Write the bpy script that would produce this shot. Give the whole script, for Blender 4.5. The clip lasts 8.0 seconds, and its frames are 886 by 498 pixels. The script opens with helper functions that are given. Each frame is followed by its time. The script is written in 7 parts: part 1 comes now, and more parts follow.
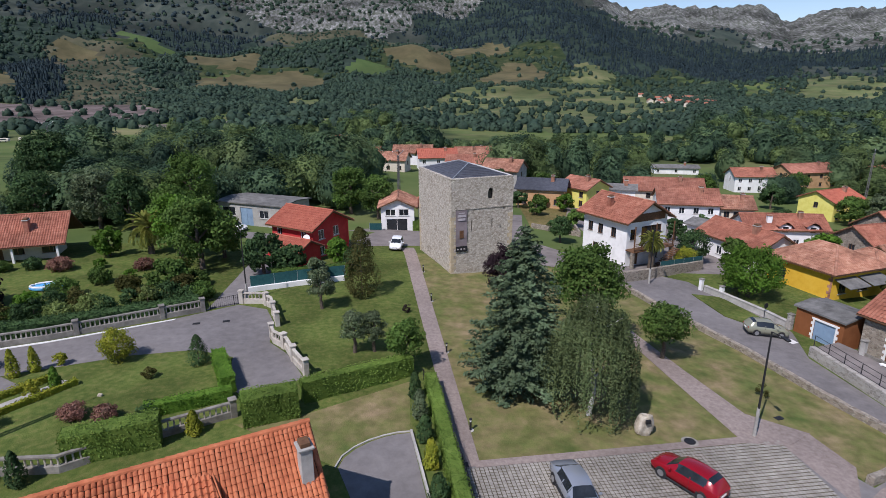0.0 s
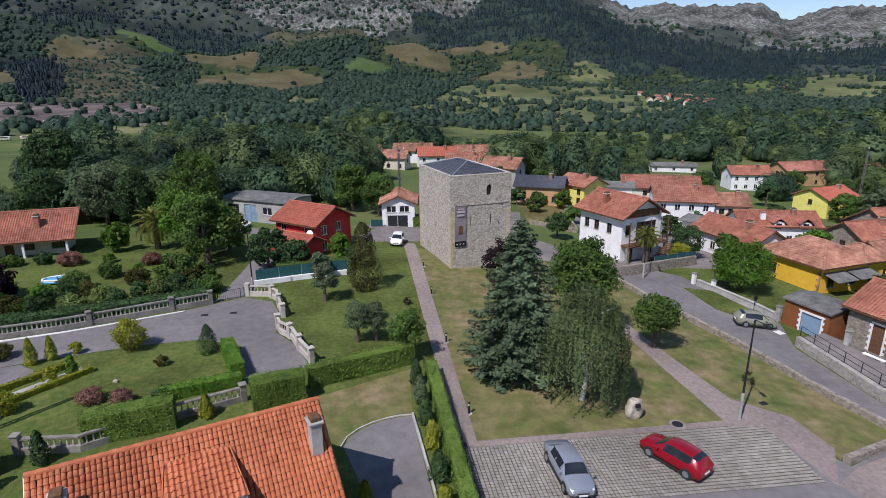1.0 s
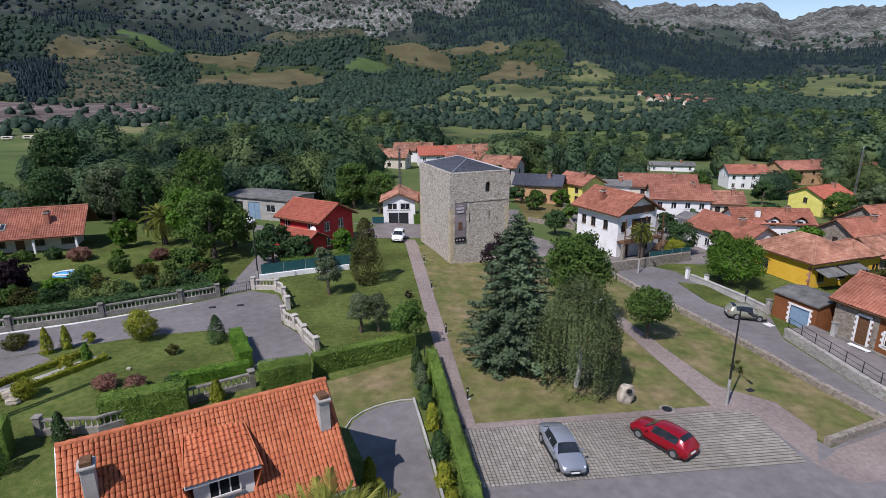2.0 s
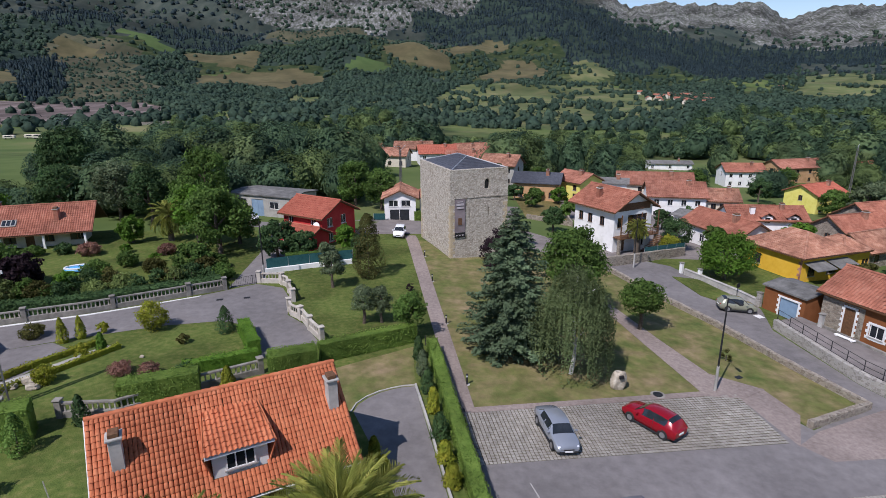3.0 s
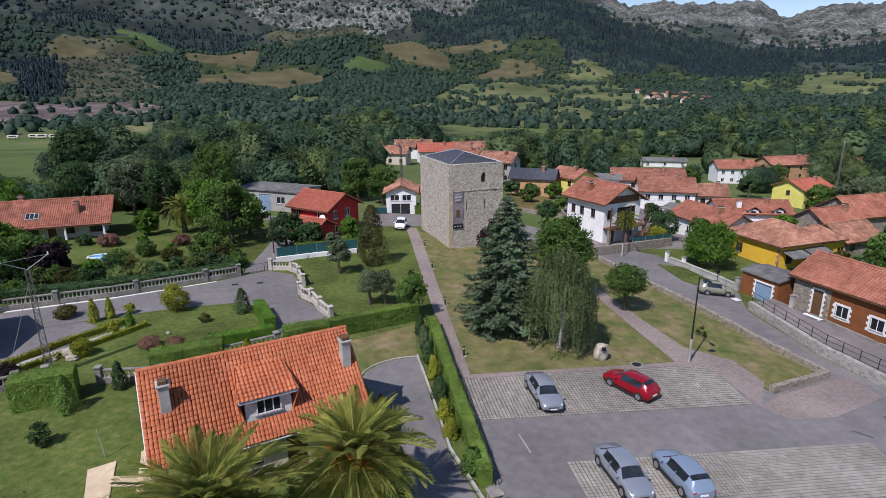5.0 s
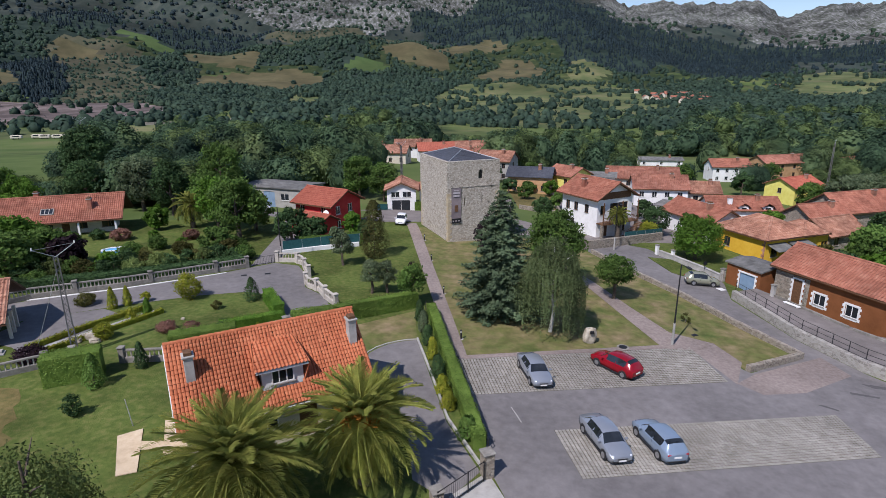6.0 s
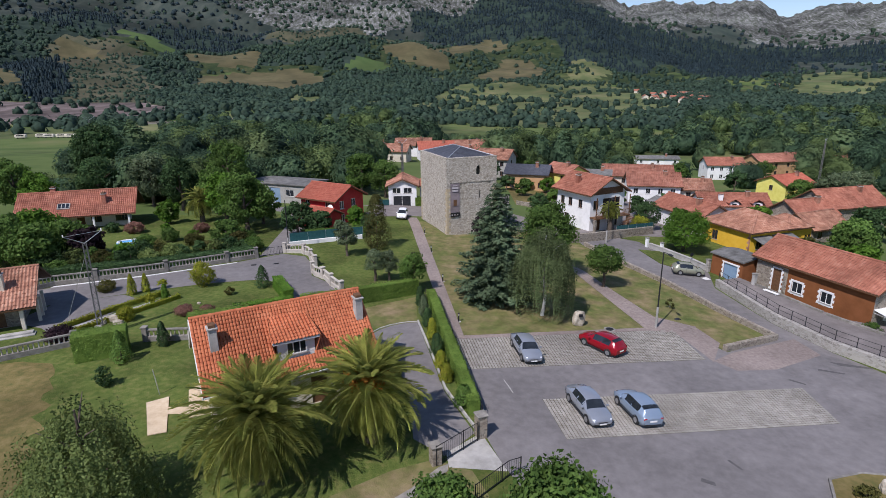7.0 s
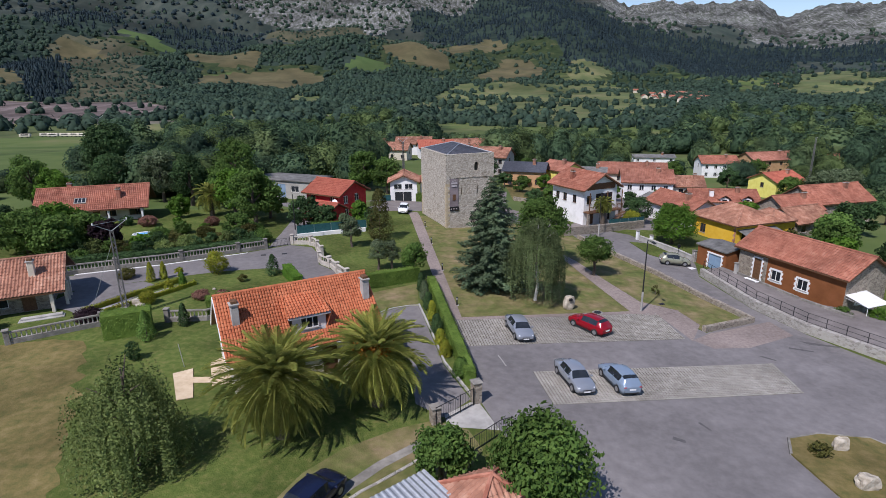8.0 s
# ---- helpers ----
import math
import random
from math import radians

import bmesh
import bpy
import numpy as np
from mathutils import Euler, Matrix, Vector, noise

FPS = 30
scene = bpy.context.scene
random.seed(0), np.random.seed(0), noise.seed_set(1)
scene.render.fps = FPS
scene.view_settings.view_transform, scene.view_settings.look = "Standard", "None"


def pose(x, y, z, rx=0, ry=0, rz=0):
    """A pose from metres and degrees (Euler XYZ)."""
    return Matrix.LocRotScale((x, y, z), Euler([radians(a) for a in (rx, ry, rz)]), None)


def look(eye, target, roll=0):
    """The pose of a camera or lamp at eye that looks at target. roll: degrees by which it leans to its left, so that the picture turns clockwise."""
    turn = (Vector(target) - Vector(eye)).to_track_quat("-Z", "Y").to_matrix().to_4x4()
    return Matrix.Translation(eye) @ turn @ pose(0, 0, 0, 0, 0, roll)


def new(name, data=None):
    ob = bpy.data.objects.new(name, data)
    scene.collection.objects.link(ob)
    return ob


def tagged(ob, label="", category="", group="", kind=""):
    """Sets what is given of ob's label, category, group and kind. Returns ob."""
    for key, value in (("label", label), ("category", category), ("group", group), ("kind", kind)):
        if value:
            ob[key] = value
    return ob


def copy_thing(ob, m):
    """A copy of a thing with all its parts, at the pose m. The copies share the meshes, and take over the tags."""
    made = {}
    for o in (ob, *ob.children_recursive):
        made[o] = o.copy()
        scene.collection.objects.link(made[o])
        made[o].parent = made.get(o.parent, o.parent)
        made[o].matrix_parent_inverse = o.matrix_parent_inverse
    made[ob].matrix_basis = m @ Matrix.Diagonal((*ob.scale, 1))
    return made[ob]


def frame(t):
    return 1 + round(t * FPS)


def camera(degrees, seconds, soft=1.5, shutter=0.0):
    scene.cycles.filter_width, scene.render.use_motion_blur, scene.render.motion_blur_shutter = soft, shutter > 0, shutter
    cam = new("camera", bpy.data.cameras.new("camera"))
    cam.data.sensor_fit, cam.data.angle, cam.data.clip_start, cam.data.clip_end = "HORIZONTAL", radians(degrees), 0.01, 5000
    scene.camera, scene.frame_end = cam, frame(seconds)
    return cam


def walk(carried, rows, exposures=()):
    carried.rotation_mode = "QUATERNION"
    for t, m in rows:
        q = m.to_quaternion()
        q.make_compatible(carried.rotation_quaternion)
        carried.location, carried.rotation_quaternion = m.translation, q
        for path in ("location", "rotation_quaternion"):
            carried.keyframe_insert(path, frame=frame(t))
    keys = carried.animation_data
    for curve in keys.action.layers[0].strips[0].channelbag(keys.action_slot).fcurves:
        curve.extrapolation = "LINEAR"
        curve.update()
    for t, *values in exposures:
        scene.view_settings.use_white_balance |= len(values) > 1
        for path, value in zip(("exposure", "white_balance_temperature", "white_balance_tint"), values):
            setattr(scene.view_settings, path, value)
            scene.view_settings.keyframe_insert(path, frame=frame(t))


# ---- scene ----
cam = camera(76.5, 8.0, soft=0.7)
PATH = [
    (0, (2.599, -5.303, 21.536), (2.692, -3.384, 20.979), -0.3),
    (0.5, (2.56, -6.221, 21.59), (2.654, -4.304, 21.03), -0.3),
    (1, (2.503, -7.142, 21.645), (2.597, -5.225, 21.083), -0.3),
    (1.5, (2.485, -8.049, 21.629), (2.578, -6.132, 21.067), -0.3),
    (3, (2.296, -10.742, 21.642), (2.39, -8.826, 21.077), -0.3),
    (3.5, (2.225, -11.697, 21.636), (2.32, -9.781, 21.069), -0.3),
    (4, (2.176, -12.738, 21.643), (2.272, -10.823, 21.076), -0.3),
    (4.5, (2.155, -13.852, 21.665), (2.25, -11.937, 21.098), -0.4),
    (6, (2.089, -18.325, 21.702), (2.185, -16.41, 21.136), -0.5),
    (6.5, (2.072, -20.102, 21.69), (2.168, -18.186, 21.124), -0.5),
    (7, (2.032, -21.979, 21.716), (2.127, -20.063, 21.149), -0.5),
    (7.5, (1.968, -23.919, 21.726), (2.063, -22.004, 21.159), -0.5),
    (8, (1.886, -25.902, 21.744), (1.981, -23.986, 21.176), -0.5),
]
walk(cam, [(t, look(eye, target, roll)) for t, eye, target, roll in PATH], [(0, 0.18, 6080, 19), (8, 0.18, 6080, 19)])

# ---- light ----
SUN_TO = Vector((-0.49, -0.61, 1.0)).normalized()
world = bpy.data.worlds.new("daylight")
scene.world = world
world.use_nodes = True
_nt = world.node_tree
_sky = _nt.nodes.new("ShaderNodeTexSky")
_sky.sky_type, _sky.sun_disc = "NISHITA", False
_sky.sun_elevation = math.asin(SUN_TO.z)
_sky.sun_rotation = math.atan2(SUN_TO.x, SUN_TO.y)
_bg = _nt.nodes["Background"]
_bg.inputs["Strength"].default_value = 0.10
_sky.air_density, _sky.dust_density, _sky.ozone_density = 1.0, 0.1, 2.5
_nt.links.new(_sky.outputs[0], _bg.inputs["Color"])
sun = new("sun", bpy.data.lights.new("sun", "SUN"))
sun.data.energy, sun.data.angle, sun.data.color = 4.1, radians(0.53), (1.0, 0.955, 0.88)
sun.matrix_world = look(SUN_TO * 100, (0, 0, 0))


# ---- materials ----
def material(name, stops, scale=3.0, rough=0.85, metal=0.0, detail=6.0, fine=0.25, bump=0.0, bump_scale=30.0, per_object=0.0, big=0.0,
             big_scale=0.15, spec=0.3, squash=None):
    """A procedural surface: a ramp of colours over noise in metres, a slow stain noise, and fine relief."""
    m = bpy.data.materials.new(name)
    m.use_nodes = True
    nt = m.node_tree
    b = nt.nodes["Principled BSDF"]
    b.inputs["Roughness"].default_value, b.inputs["Metallic"].default_value = rough, metal
    b.inputs["Specular IOR Level"].default_value = spec
    geo = nt.nodes.new("ShaderNodeNewGeometry")
    tex = nt.nodes.new("ShaderNodeTexNoise")
    tex.inputs["Scale"].default_value, tex.inputs["Detail"].default_value, tex.inputs["Roughness"].default_value = scale, detail, 0.65
    if squash:
        mp = nt.nodes.new("ShaderNodeMapping")
        mp.inputs["Scale"].default_value, mp.inputs["Rotation"].default_value = squash, (0, 0, 0.35)
        nt.links.new(geo.outputs["Position"], mp.inputs["Vector"])
        nt.links.new(mp.outputs["Vector"], tex.inputs["Vector"])
    else:
        nt.links.new(geo.outputs["Position"], tex.inputs["Vector"])
    ramp = nt.nodes.new("ShaderNodeValToRGB")
    els = ramp.color_ramp.elements
    n = len(stops)
    els[0].position, els[1].position = 0.30, 0.70
    for i in range(1, n - 1):
        els.new(0.30 + 0.40 * i / (n - 1))
    for e, c in zip(els, stops):
        e.color = (*c, 1)
    nt.links.new(tex.outputs["Fac"], ramp.inputs["Fac"])
    col = ramp.outputs["Color"]
    if big:
        slow = nt.nodes.new("ShaderNodeTexNoise")
        slow.inputs["Scale"].default_value, slow.inputs["Detail"].default_value = big_scale, 4
        nt.links.new(geo.outputs["Position"], slow.inputs["Vector"])
        mr = nt.nodes.new("ShaderNodeMapRange")
        mr.inputs["From Min"].default_value, mr.inputs["From Max"].default_value = 0.35, 0.65
        mr.inputs["To Min"].default_value, mr.inputs["To Max"].default_value = 1 - big, 1 + big
        nt.links.new(slow.outputs["Fac"], mr.inputs["Value"])
        hsv = nt.nodes.new("ShaderNodeHueSaturation")
        nt.links.new(mr.outputs["Result"], hsv.inputs["Value"])
        nt.links.new(col, hsv.inputs["Color"])
        col = hsv.outputs["Color"]
    if per_object:
        info = nt.nodes.new("ShaderNodeObjectInfo")
        add = nt.nodes.new("ShaderNodeMath")
        add.operation = "ADD"
        nt.links.new(info.outputs["Random"], add.inputs[0])
        nt.links.new(geo.outputs["Random Per Island"], add.inputs[1])
        mr2 = nt.nodes.new("ShaderNodeMapRange")
        mr2.inputs["From Max"].default_value = 2.0
        mr2.inputs["To Min"].default_value, mr2.inputs["To Max"].default_value = 1 - per_object, 1 + per_object
        nt.links.new(add.outputs[0], mr2.inputs["Value"])
        hs2 = nt.nodes.new("ShaderNodeHueSaturation")
        nt.links.new(mr2.outputs["Result"], hs2.inputs["Value"])
        nt.links.new(col, hs2.inputs["Color"])
        col = hs2.outputs["Color"]
    nt.links.new(col, b.inputs["Base Color"])
    if bump:
        t2 = nt.nodes.new("ShaderNodeTexNoise")
        t2.inputs["Scale"].default_value, t2.inputs["Detail"].default_value = bump_scale, 4
        nt.links.new(geo.outputs["Position"], t2.inputs["Vector"])
        bp = nt.nodes.new("ShaderNodeBump")
        bp.inputs["Strength"].default_value, bp.inputs["Distance"].default_value = bump, 0.05
        nt.links.new(t2.outputs["Fac"], bp.inputs["Height"])
        nt.links.new(bp.outputs["Normal"], b.inputs["Normal"])
    return m


def stone_material(name, stops, joint, scale=3.0, bump=0.8, stretch=1.6):
    """Rubble masonry: uneven stones by a Voronoi cell, pale joints by its distance to the edge."""
    m = bpy.data.materials.new(name)
    m.use_nodes = True
    nt = m.node_tree
    b = nt.nodes["Principled BSDF"]
    b.inputs["Roughness"].default_value, b.inputs["Specular IOR Level"].default_value = 0.9, 0.2
    geo = nt.nodes.new("ShaderNodeNewGeometry")
    mp = nt.nodes.new("ShaderNodeMapping")
    mp.inputs["Scale"].default_value = (1, 1, stretch)
    nt.links.new(geo.outputs["Position"], mp.inputs["Vector"])
    cell, edge = nt.nodes.new("ShaderNodeTexVoronoi"), nt.nodes.new("ShaderNodeTexVoronoi")
    edge.feature = "DISTANCE_TO_EDGE"
    for v in (cell, edge):
        v.inputs["Scale"].default_value = scale
        nt.links.new(mp.outputs["Vector"], v.inputs["Vector"])
    sep = nt.nodes.new("ShaderNodeSeparateColor")
    nt.links.new(cell.outputs["Color"], sep.inputs["Color"])
    fine = nt.nodes.new("ShaderNodeTexNoise")
    fine.inputs["Scale"].default_value, fine.inputs["Detail"].default_value = 1.3, 8
    nt.links.new(geo.outputs["Position"], fine.inputs["Vector"])
    mixv = nt.nodes.new("ShaderNodeMix")
    mixv.inputs["Factor"].default_value = 0.5
    nt.links.new(sep.outputs["Red"], mixv.inputs["A"])
    nt.links.new(fine.outputs["Fac"], mixv.inputs["B"])
    ramp = nt.nodes.new("ShaderNodeValToRGB")
    els = ramp.color_ramp.elements
    els[0].position, els[1].position = 0.15, 0.85
    for i in range(1, len(stops) - 1):
        els.new(0.15 + 0.7 * i / (len(stops) - 1))
    for e, c in zip(els, stops):
        e.color = (*c, 1)
    nt.links.new(mixv.outputs["Result"], ramp.inputs["Fac"])
    mr = nt.nodes.new("ShaderNodeMapRange")
    mr.inputs["From Min"].default_value, mr.inputs["From Max"].default_value = 0.02, 0.09
    nt.links.new(edge.outputs["Distance"], mr.inputs["Value"])
    mix = nt.nodes.new("ShaderNodeMix")
    mix.data_type = "RGBA"
    mix.inputs["A"].default_value = (*joint, 1)
    nt.links.new(mr.outputs["Result"], mix.inputs["Factor"])
    nt.links.new(ramp.outputs["Color"], mix.inputs["B"])
    nt.links.new(mix.outputs["Result"], b.inputs["Base Color"])
    bp = nt.nodes.new("ShaderNodeBump")
    bp.inputs["Strength"].default_value, bp.inputs["Distance"].default_value = bump, 0.08
    nt.links.new(mr.outputs["Result"], bp.inputs["Height"])
    nt.links.new(bp.outputs["Normal"], b.inputs["Normal"])
    return m


M = {}
M["lawn"] = material("lawn", [(0.052, 0.08, 0.018), (0.083, 0.109, 0.026), (0.138, 0.137, 0.046)], 2.2, 0.95, detail=14, bump=0.9, bump_scale=11, big=0.24, big_scale=0.25, spec=0.1)
M["dry"] = material("dry_lawn", [(0.077, 0.108, 0.03), (0.127, 0.134, 0.045), (0.185, 0.158, 0.073), (0.265, 0.198, 0.117)], 0.36, 0.95, detail=14, bump=0.6, bump_scale=14, big=0.16, big_scale=1.2, spec=0.1)
M["rough_grass"] = material("rough_grass", [(0.085, 0.09, 0.03), (0.145, 0.118, 0.044), (0.20, 0.155, 0.068)], 1.3, 0.95, detail=13, bump=0.6, bump_scale=9, big=0.25, spec=0.1)
M["asphalt"] = material("asphalt", [(0.148, 0.136, 0.133), (0.178, 0.165, 0.161), (0.211, 0.196, 0.191)], 1.4, 0.9, detail=10, bump=0.25, bump_scale=60, big=0.16, big_scale=0.12, spec=0.2)
M["street"] = material("street", [(0.155, 0.135, 0.126), (0.195, 0.172, 0.16), (0.235, 0.208, 0.194)], 0.8, 0.9, bump=0.25, bump_scale=60, big=0.16, big_scale=0.15, spec=0.2)
M["paving"] = material("paving", [(0.19, 0.152, 0.134), (0.245, 0.20, 0.178), (0.30, 0.25, 0.222)], 3.5, 0.9, bump=0.5, bump_scale=18, big=0.15, spec=0.2)
M["paver"] = material("paver", [(0.205, 0.19, 0.168), (0.28, 0.262, 0.232), (0.35, 0.33, 0.297)], 1.6, 0.92, bump=0.3, bump_scale=40, per_object=0.2, big=0.15, spec=0.2)
M["paver_bed"] = material("paver_bed", [(0.062, 0.05, 0.036), (0.085, 0.073, 0.048), (0.12, 0.10, 0.07)], 2.0, 0.95, big=0.2, spec=0.1)
M["concrete"] = material("concrete", [(0.30, 0.29, 0.265), (0.38, 0.365, 0.335), (0.45, 0.43, 0.40)], 1.6, 0.9, bump=0.3, bump_scale=25, big=0.15, big_scale=0.5, spec=0.2)
M["gravel_white"] = material("pale_edge", [(0.55, 0.54, 0.52), (0.65, 0.64, 0.62), (0.7, 0.7, 0.68)], 4.0, 0.9)
M["sand"] = material("sand_paving", [(0.42, 0.32, 0.21), (0.52, 0.41, 0.28), (0.58, 0.48, 0.34)], 1.5, 0.92, bump=0.2, bump_scale=20, big=0.1)
M["tower"] = stone_material("tower_stone", [(0.24, 0.20, 0.155), (0.47, 0.415, 0.345), (0.60, 0.545, 0.465), (0.70, 0.65, 0.57)], (0.40, 0.355, 0.29), 4.4, bump=1.0, stretch=1.35)
M["quoin"] = material("quoin_stone", [(0.36, 0.28, 0.17), (0.45, 0.37, 0.25), (0.50, 0.43, 0.31)], 2.5, 0.9, bump=0.4, bump_scale=12, per_object=0.2)
M["rubble"] = stone_material("rubble_stone", [(0.15, 0.125, 0.10), (0.28, 0.235, 0.185), (0.42, 0.37, 0.30)], (0.33, 0.30, 0.25), 3.6)
M["rubble_pale"] = stone_material("pale_rubble_stone", [(0.22, 0.20, 0.175), (0.36, 0.335, 0.295), (0.48, 0.45, 0.40)], (0.42, 0.40, 0.36), 3.2)
M["slate"] = material("slate", [(0.035, 0.038, 0.048), (0.055, 0.058, 0.07), (0.08, 0.083, 0.095)], 2.0, 0.6, bump=0.3, bump_scale=8, big=0.2, spec=0.4)
M["tile_orange"] = material("tile_orange", [(0.36, 0.10, 0.045), (0.46, 0.145, 0.065), (0.54, 0.195, 0.095)], 2.2, 0.85, bump=0.2, bump_scale=25, per_object=0.08, big=0.1, big_scale=0.4, spec=0.25)
M["tile_red"] = material("tile_red", [(0.21, 0.078, 0.05), (0.31, 0.118, 0.076), (0.40, 0.185, 0.125)], 1.4, 0.88, bump=0.2, bump_scale=25, per_object=0.14, big=0.2, big_scale=0.3, spec=0.25)
M["tile_rose"] = material("tile_rose", [(0.20, 0.082, 0.056), (0.29, 0.122, 0.082), (0.38, 0.19, 0.135)], 0.9, 0.88, per_object=0.14, big=0.25, big_scale=0.12, spec=0.2)
M["tile_old"] = material("tile_old", [(0.20, 0.095, 0.065), (0.30, 0.145, 0.095), (0.40, 0.235, 0.165)], 1.2, 0.9, bump=0.3, bump_scale=20, per_object=0.2, big=0.25, big_scale=0.3, spec=0.2)
M["tile_bright"] = material("tile_bright", [(0.29, 0.08, 0.052), (0.37, 0.11, 0.07), (0.43, 0.15, 0.095)], 1.6, 0.85, per_object=0.1, big=0.1, spec=0.25)
M["cast_grey"] = material("weathered_cast_stone", [(0.15, 0.14, 0.12), (0.22, 0.205, 0.18), (0.29, 0.272, 0.242)], 2.0, 0.92, big=0.2, big_scale=0.6, spec=0.2)
M["stone_white"] = material("pale_cast_stone", [(0.34, 0.305, 0.255), (0.44, 0.40, 0.345), (0.50, 0.465, 0.40)], 2.0, 0.9, big=0.15, big_scale=0.6, spec=0.2)
M["white"] = material("white_render", [(0.66, 0.65, 0.62), (0.76, 0.75, 0.73), (0.80, 0.79, 0.77)], 0.9, 0.9, bump=0.1, bump_scale=30, big=0.06, spec=0.2)
M["cream"] = material("cream_render", [(0.52, 0.46, 0.36), (0.62, 0.56, 0.45), (0.68, 0.62, 0.52)], 0.9, 0.9, big=0.08, spec=0.2)
M["yellow"] = material("yellow_render", [(0.62, 0.36, 0.03), (0.70, 0.42, 0.04), (0.74, 0.47, 0.06)], 0.8, 0.9, big=0.06, spec=0.2)
M["lemon"] = material("lemon_render", [(0.62, 0.55, 0.12), (0.70, 0.63, 0.16), (0.74, 0.68, 0.2)], 0.8, 0.9, big=0.06, spec=0.2)
M["ochre"] = material("ochre_render", [(0.38, 0.22, 0.11), (0.46, 0.275, 0.14), (0.52, 0.32, 0.17)], 0.8, 0.9, big=0.06, spec=0.2)
M["red"] = material("red_render", [(0.36, 0.03, 0.03), (0.44, 0.04, 0.04), (0.48, 0.055, 0.05)], 0.8, 0.85, big=0.06, spec=0.2)
M["brown"] = material("brown_render", [(0.17, 0.062, 0.022), (0.21, 0.078, 0.028), (0.24, 0.09, 0.035)], 0.8, 0.9, big=0.06, spec=0.2)
M["grey_block"] = material("grey_block", [(0.26, 0.25, 0.23), (0.34, 0.33, 0.305), (0.40, 0.39, 0.365)], 1.1, 0.92, big=0.12, spec=0.2)
M["fibre"] = material("fibre_cement", [(0.09, 0.088, 0.082), (0.145, 0.142, 0.134), (0.20, 0.195, 0.185)], 1.0, 0.9, big=0.2, spec=0.2)
M["wood"] = material("dark_wood", [(0.09, 0.045, 0.022), (0.13, 0.065, 0.032), (0.17, 0.09, 0.045)], 5.0, 0.7, bump=0.2, bump_scale=40)
M["iron"] = material("black_iron", [(0.018, 0.018, 0.019), (0.028, 0.028, 0.03), (0.04, 0.04, 0.042)], 8.0, 0.55, metal=0.4)
M["galv"] = material("galvanised_steel", [(0.40, 0.41, 0.42), (0.48, 0.49, 0.50), (0.55, 0.56, 0.57)], 4.0, 0.5, metal=0.7)
M["glass"] = material("window_glass", [(0.012, 0.015, 0.018), (0.02, 0.024, 0.028), (0.03, 0.034, 0.04)], 1.0, 0.06, spec=0.6)
M["blue_door"] = material("blue_door", [(0.16, 0.24, 0.34), (0.20, 0.29, 0.40), (0.23, 0.33, 0.44)], 1.2, 0.6, big=0.08)
M["plastic_blue"] = material("blue_plastic", [(0.08, 0.32, 0.62), (0.11, 0.40, 0.72), (0.14, 0.46, 0.78)], 2.0, 0.4)
M["tarp"] = material("green_mesh", [(0.012, 0.06, 0.065), (0.02, 0.085, 0.09), (0.03, 0.10, 0.10)], 3.0, 0.85)
M["banner"] = material("banner_cloth", [(0.15, 0.12, 0.125), (0.20, 0.165, 0.17), (0.24, 0.20, 0.205)], 1.0, 0.8, big=0.1)
M["pale_print"] = material("pale_print", [(0.38, 0.33, 0.34), (0.46, 0.41, 0.42), (0.52, 0.47, 0.48)], 2.0, 0.85)
M["bark"] = material("bark", [(0.06, 0.045, 0.032), (0.10, 0.078, 0.058), (0.14, 0.115, 0.09)], 9.0, 0.95, bump=0.5, bump_scale=20)
M["bark_pale"] = material("pale_bark", [(0.22, 0.21, 0.19), (0.42, 0.41, 0.38), (0.52, 0.51, 0.48)], 4.0, 0.9)
M["rock"] = material("pale_rock", [(0.26, 0.22, 0.16), (0.40, 0.35, 0.275), (0.52, 0.47, 0.385)], 3.0, 0.95, bump=0.7, bump_scale=8, big=0.15, big_scale=1.0)


M["far_meadow"] = material("far_meadow", [(0.062, 0.088, 0.034), (0.105, 0.122, 0.05), (0.165, 0.15, 0.075)], 0.02, 0.95, big=0.3, big_scale=0.006, spec=0.1)
M["green_field"] = material("green_field", [(0.05, 0.085, 0.028), (0.065, 0.10, 0.034), (0.08, 0.115, 0.04)], 0.03, 0.95, big=0.15, big_scale=0.01, spec=0.1)
M["tan_field"] = material("tan_field", [(0.07, 0.067, 0.033), (0.096, 0.085, 0.043), (0.12, 0.10, 0.052)], 0.03, 0.95, big=0.2, big_scale=0.01, spec=0.1)
M["heath"] = material("heath", [(0.039, 0.0494, 0.0286), (0.0715, 0.0715, 0.0416), (0.1105, 0.0975, 0.0624)], 0.03, 0.95, detail=10, big=0.3, big_scale=0.006, spec=0.1, squash=(1, 0.22, 0.3))
M["quarry"] = material("quarry_earth", [(0.0607, 0.0513, 0.0432), (0.1283, 0.1013, 0.0918), (0.2565, 0.2093, 0.1958)], 0.06, 0.95, detail=12, big=0.3, big_scale=0.01, spec=0.1, squash=(1, 0.22, 0.3))
# rock colours with a little blue mixed in as painted haze
M["crag_hazed"] = material("crag_hazed", [(0.028, 0.036, 0.026), (0.06, 0.066, 0.05), (0.135, 0.135, 0.13), (0.29, 0.285, 0.275)], 0.10, 0.95, detail=14, big=0.5, big_scale=0.007, spec=0.1, squash=(1, 0.34, 0.55))
M["gravel_bar"] = material("gravel_bar", [(0.11, 0.10, 0.075), (0.17, 0.155, 0.125), (0.22, 0.205, 0.175)], 0.08, 0.95, big=0.25, big_scale=0.02, spec=0.1)
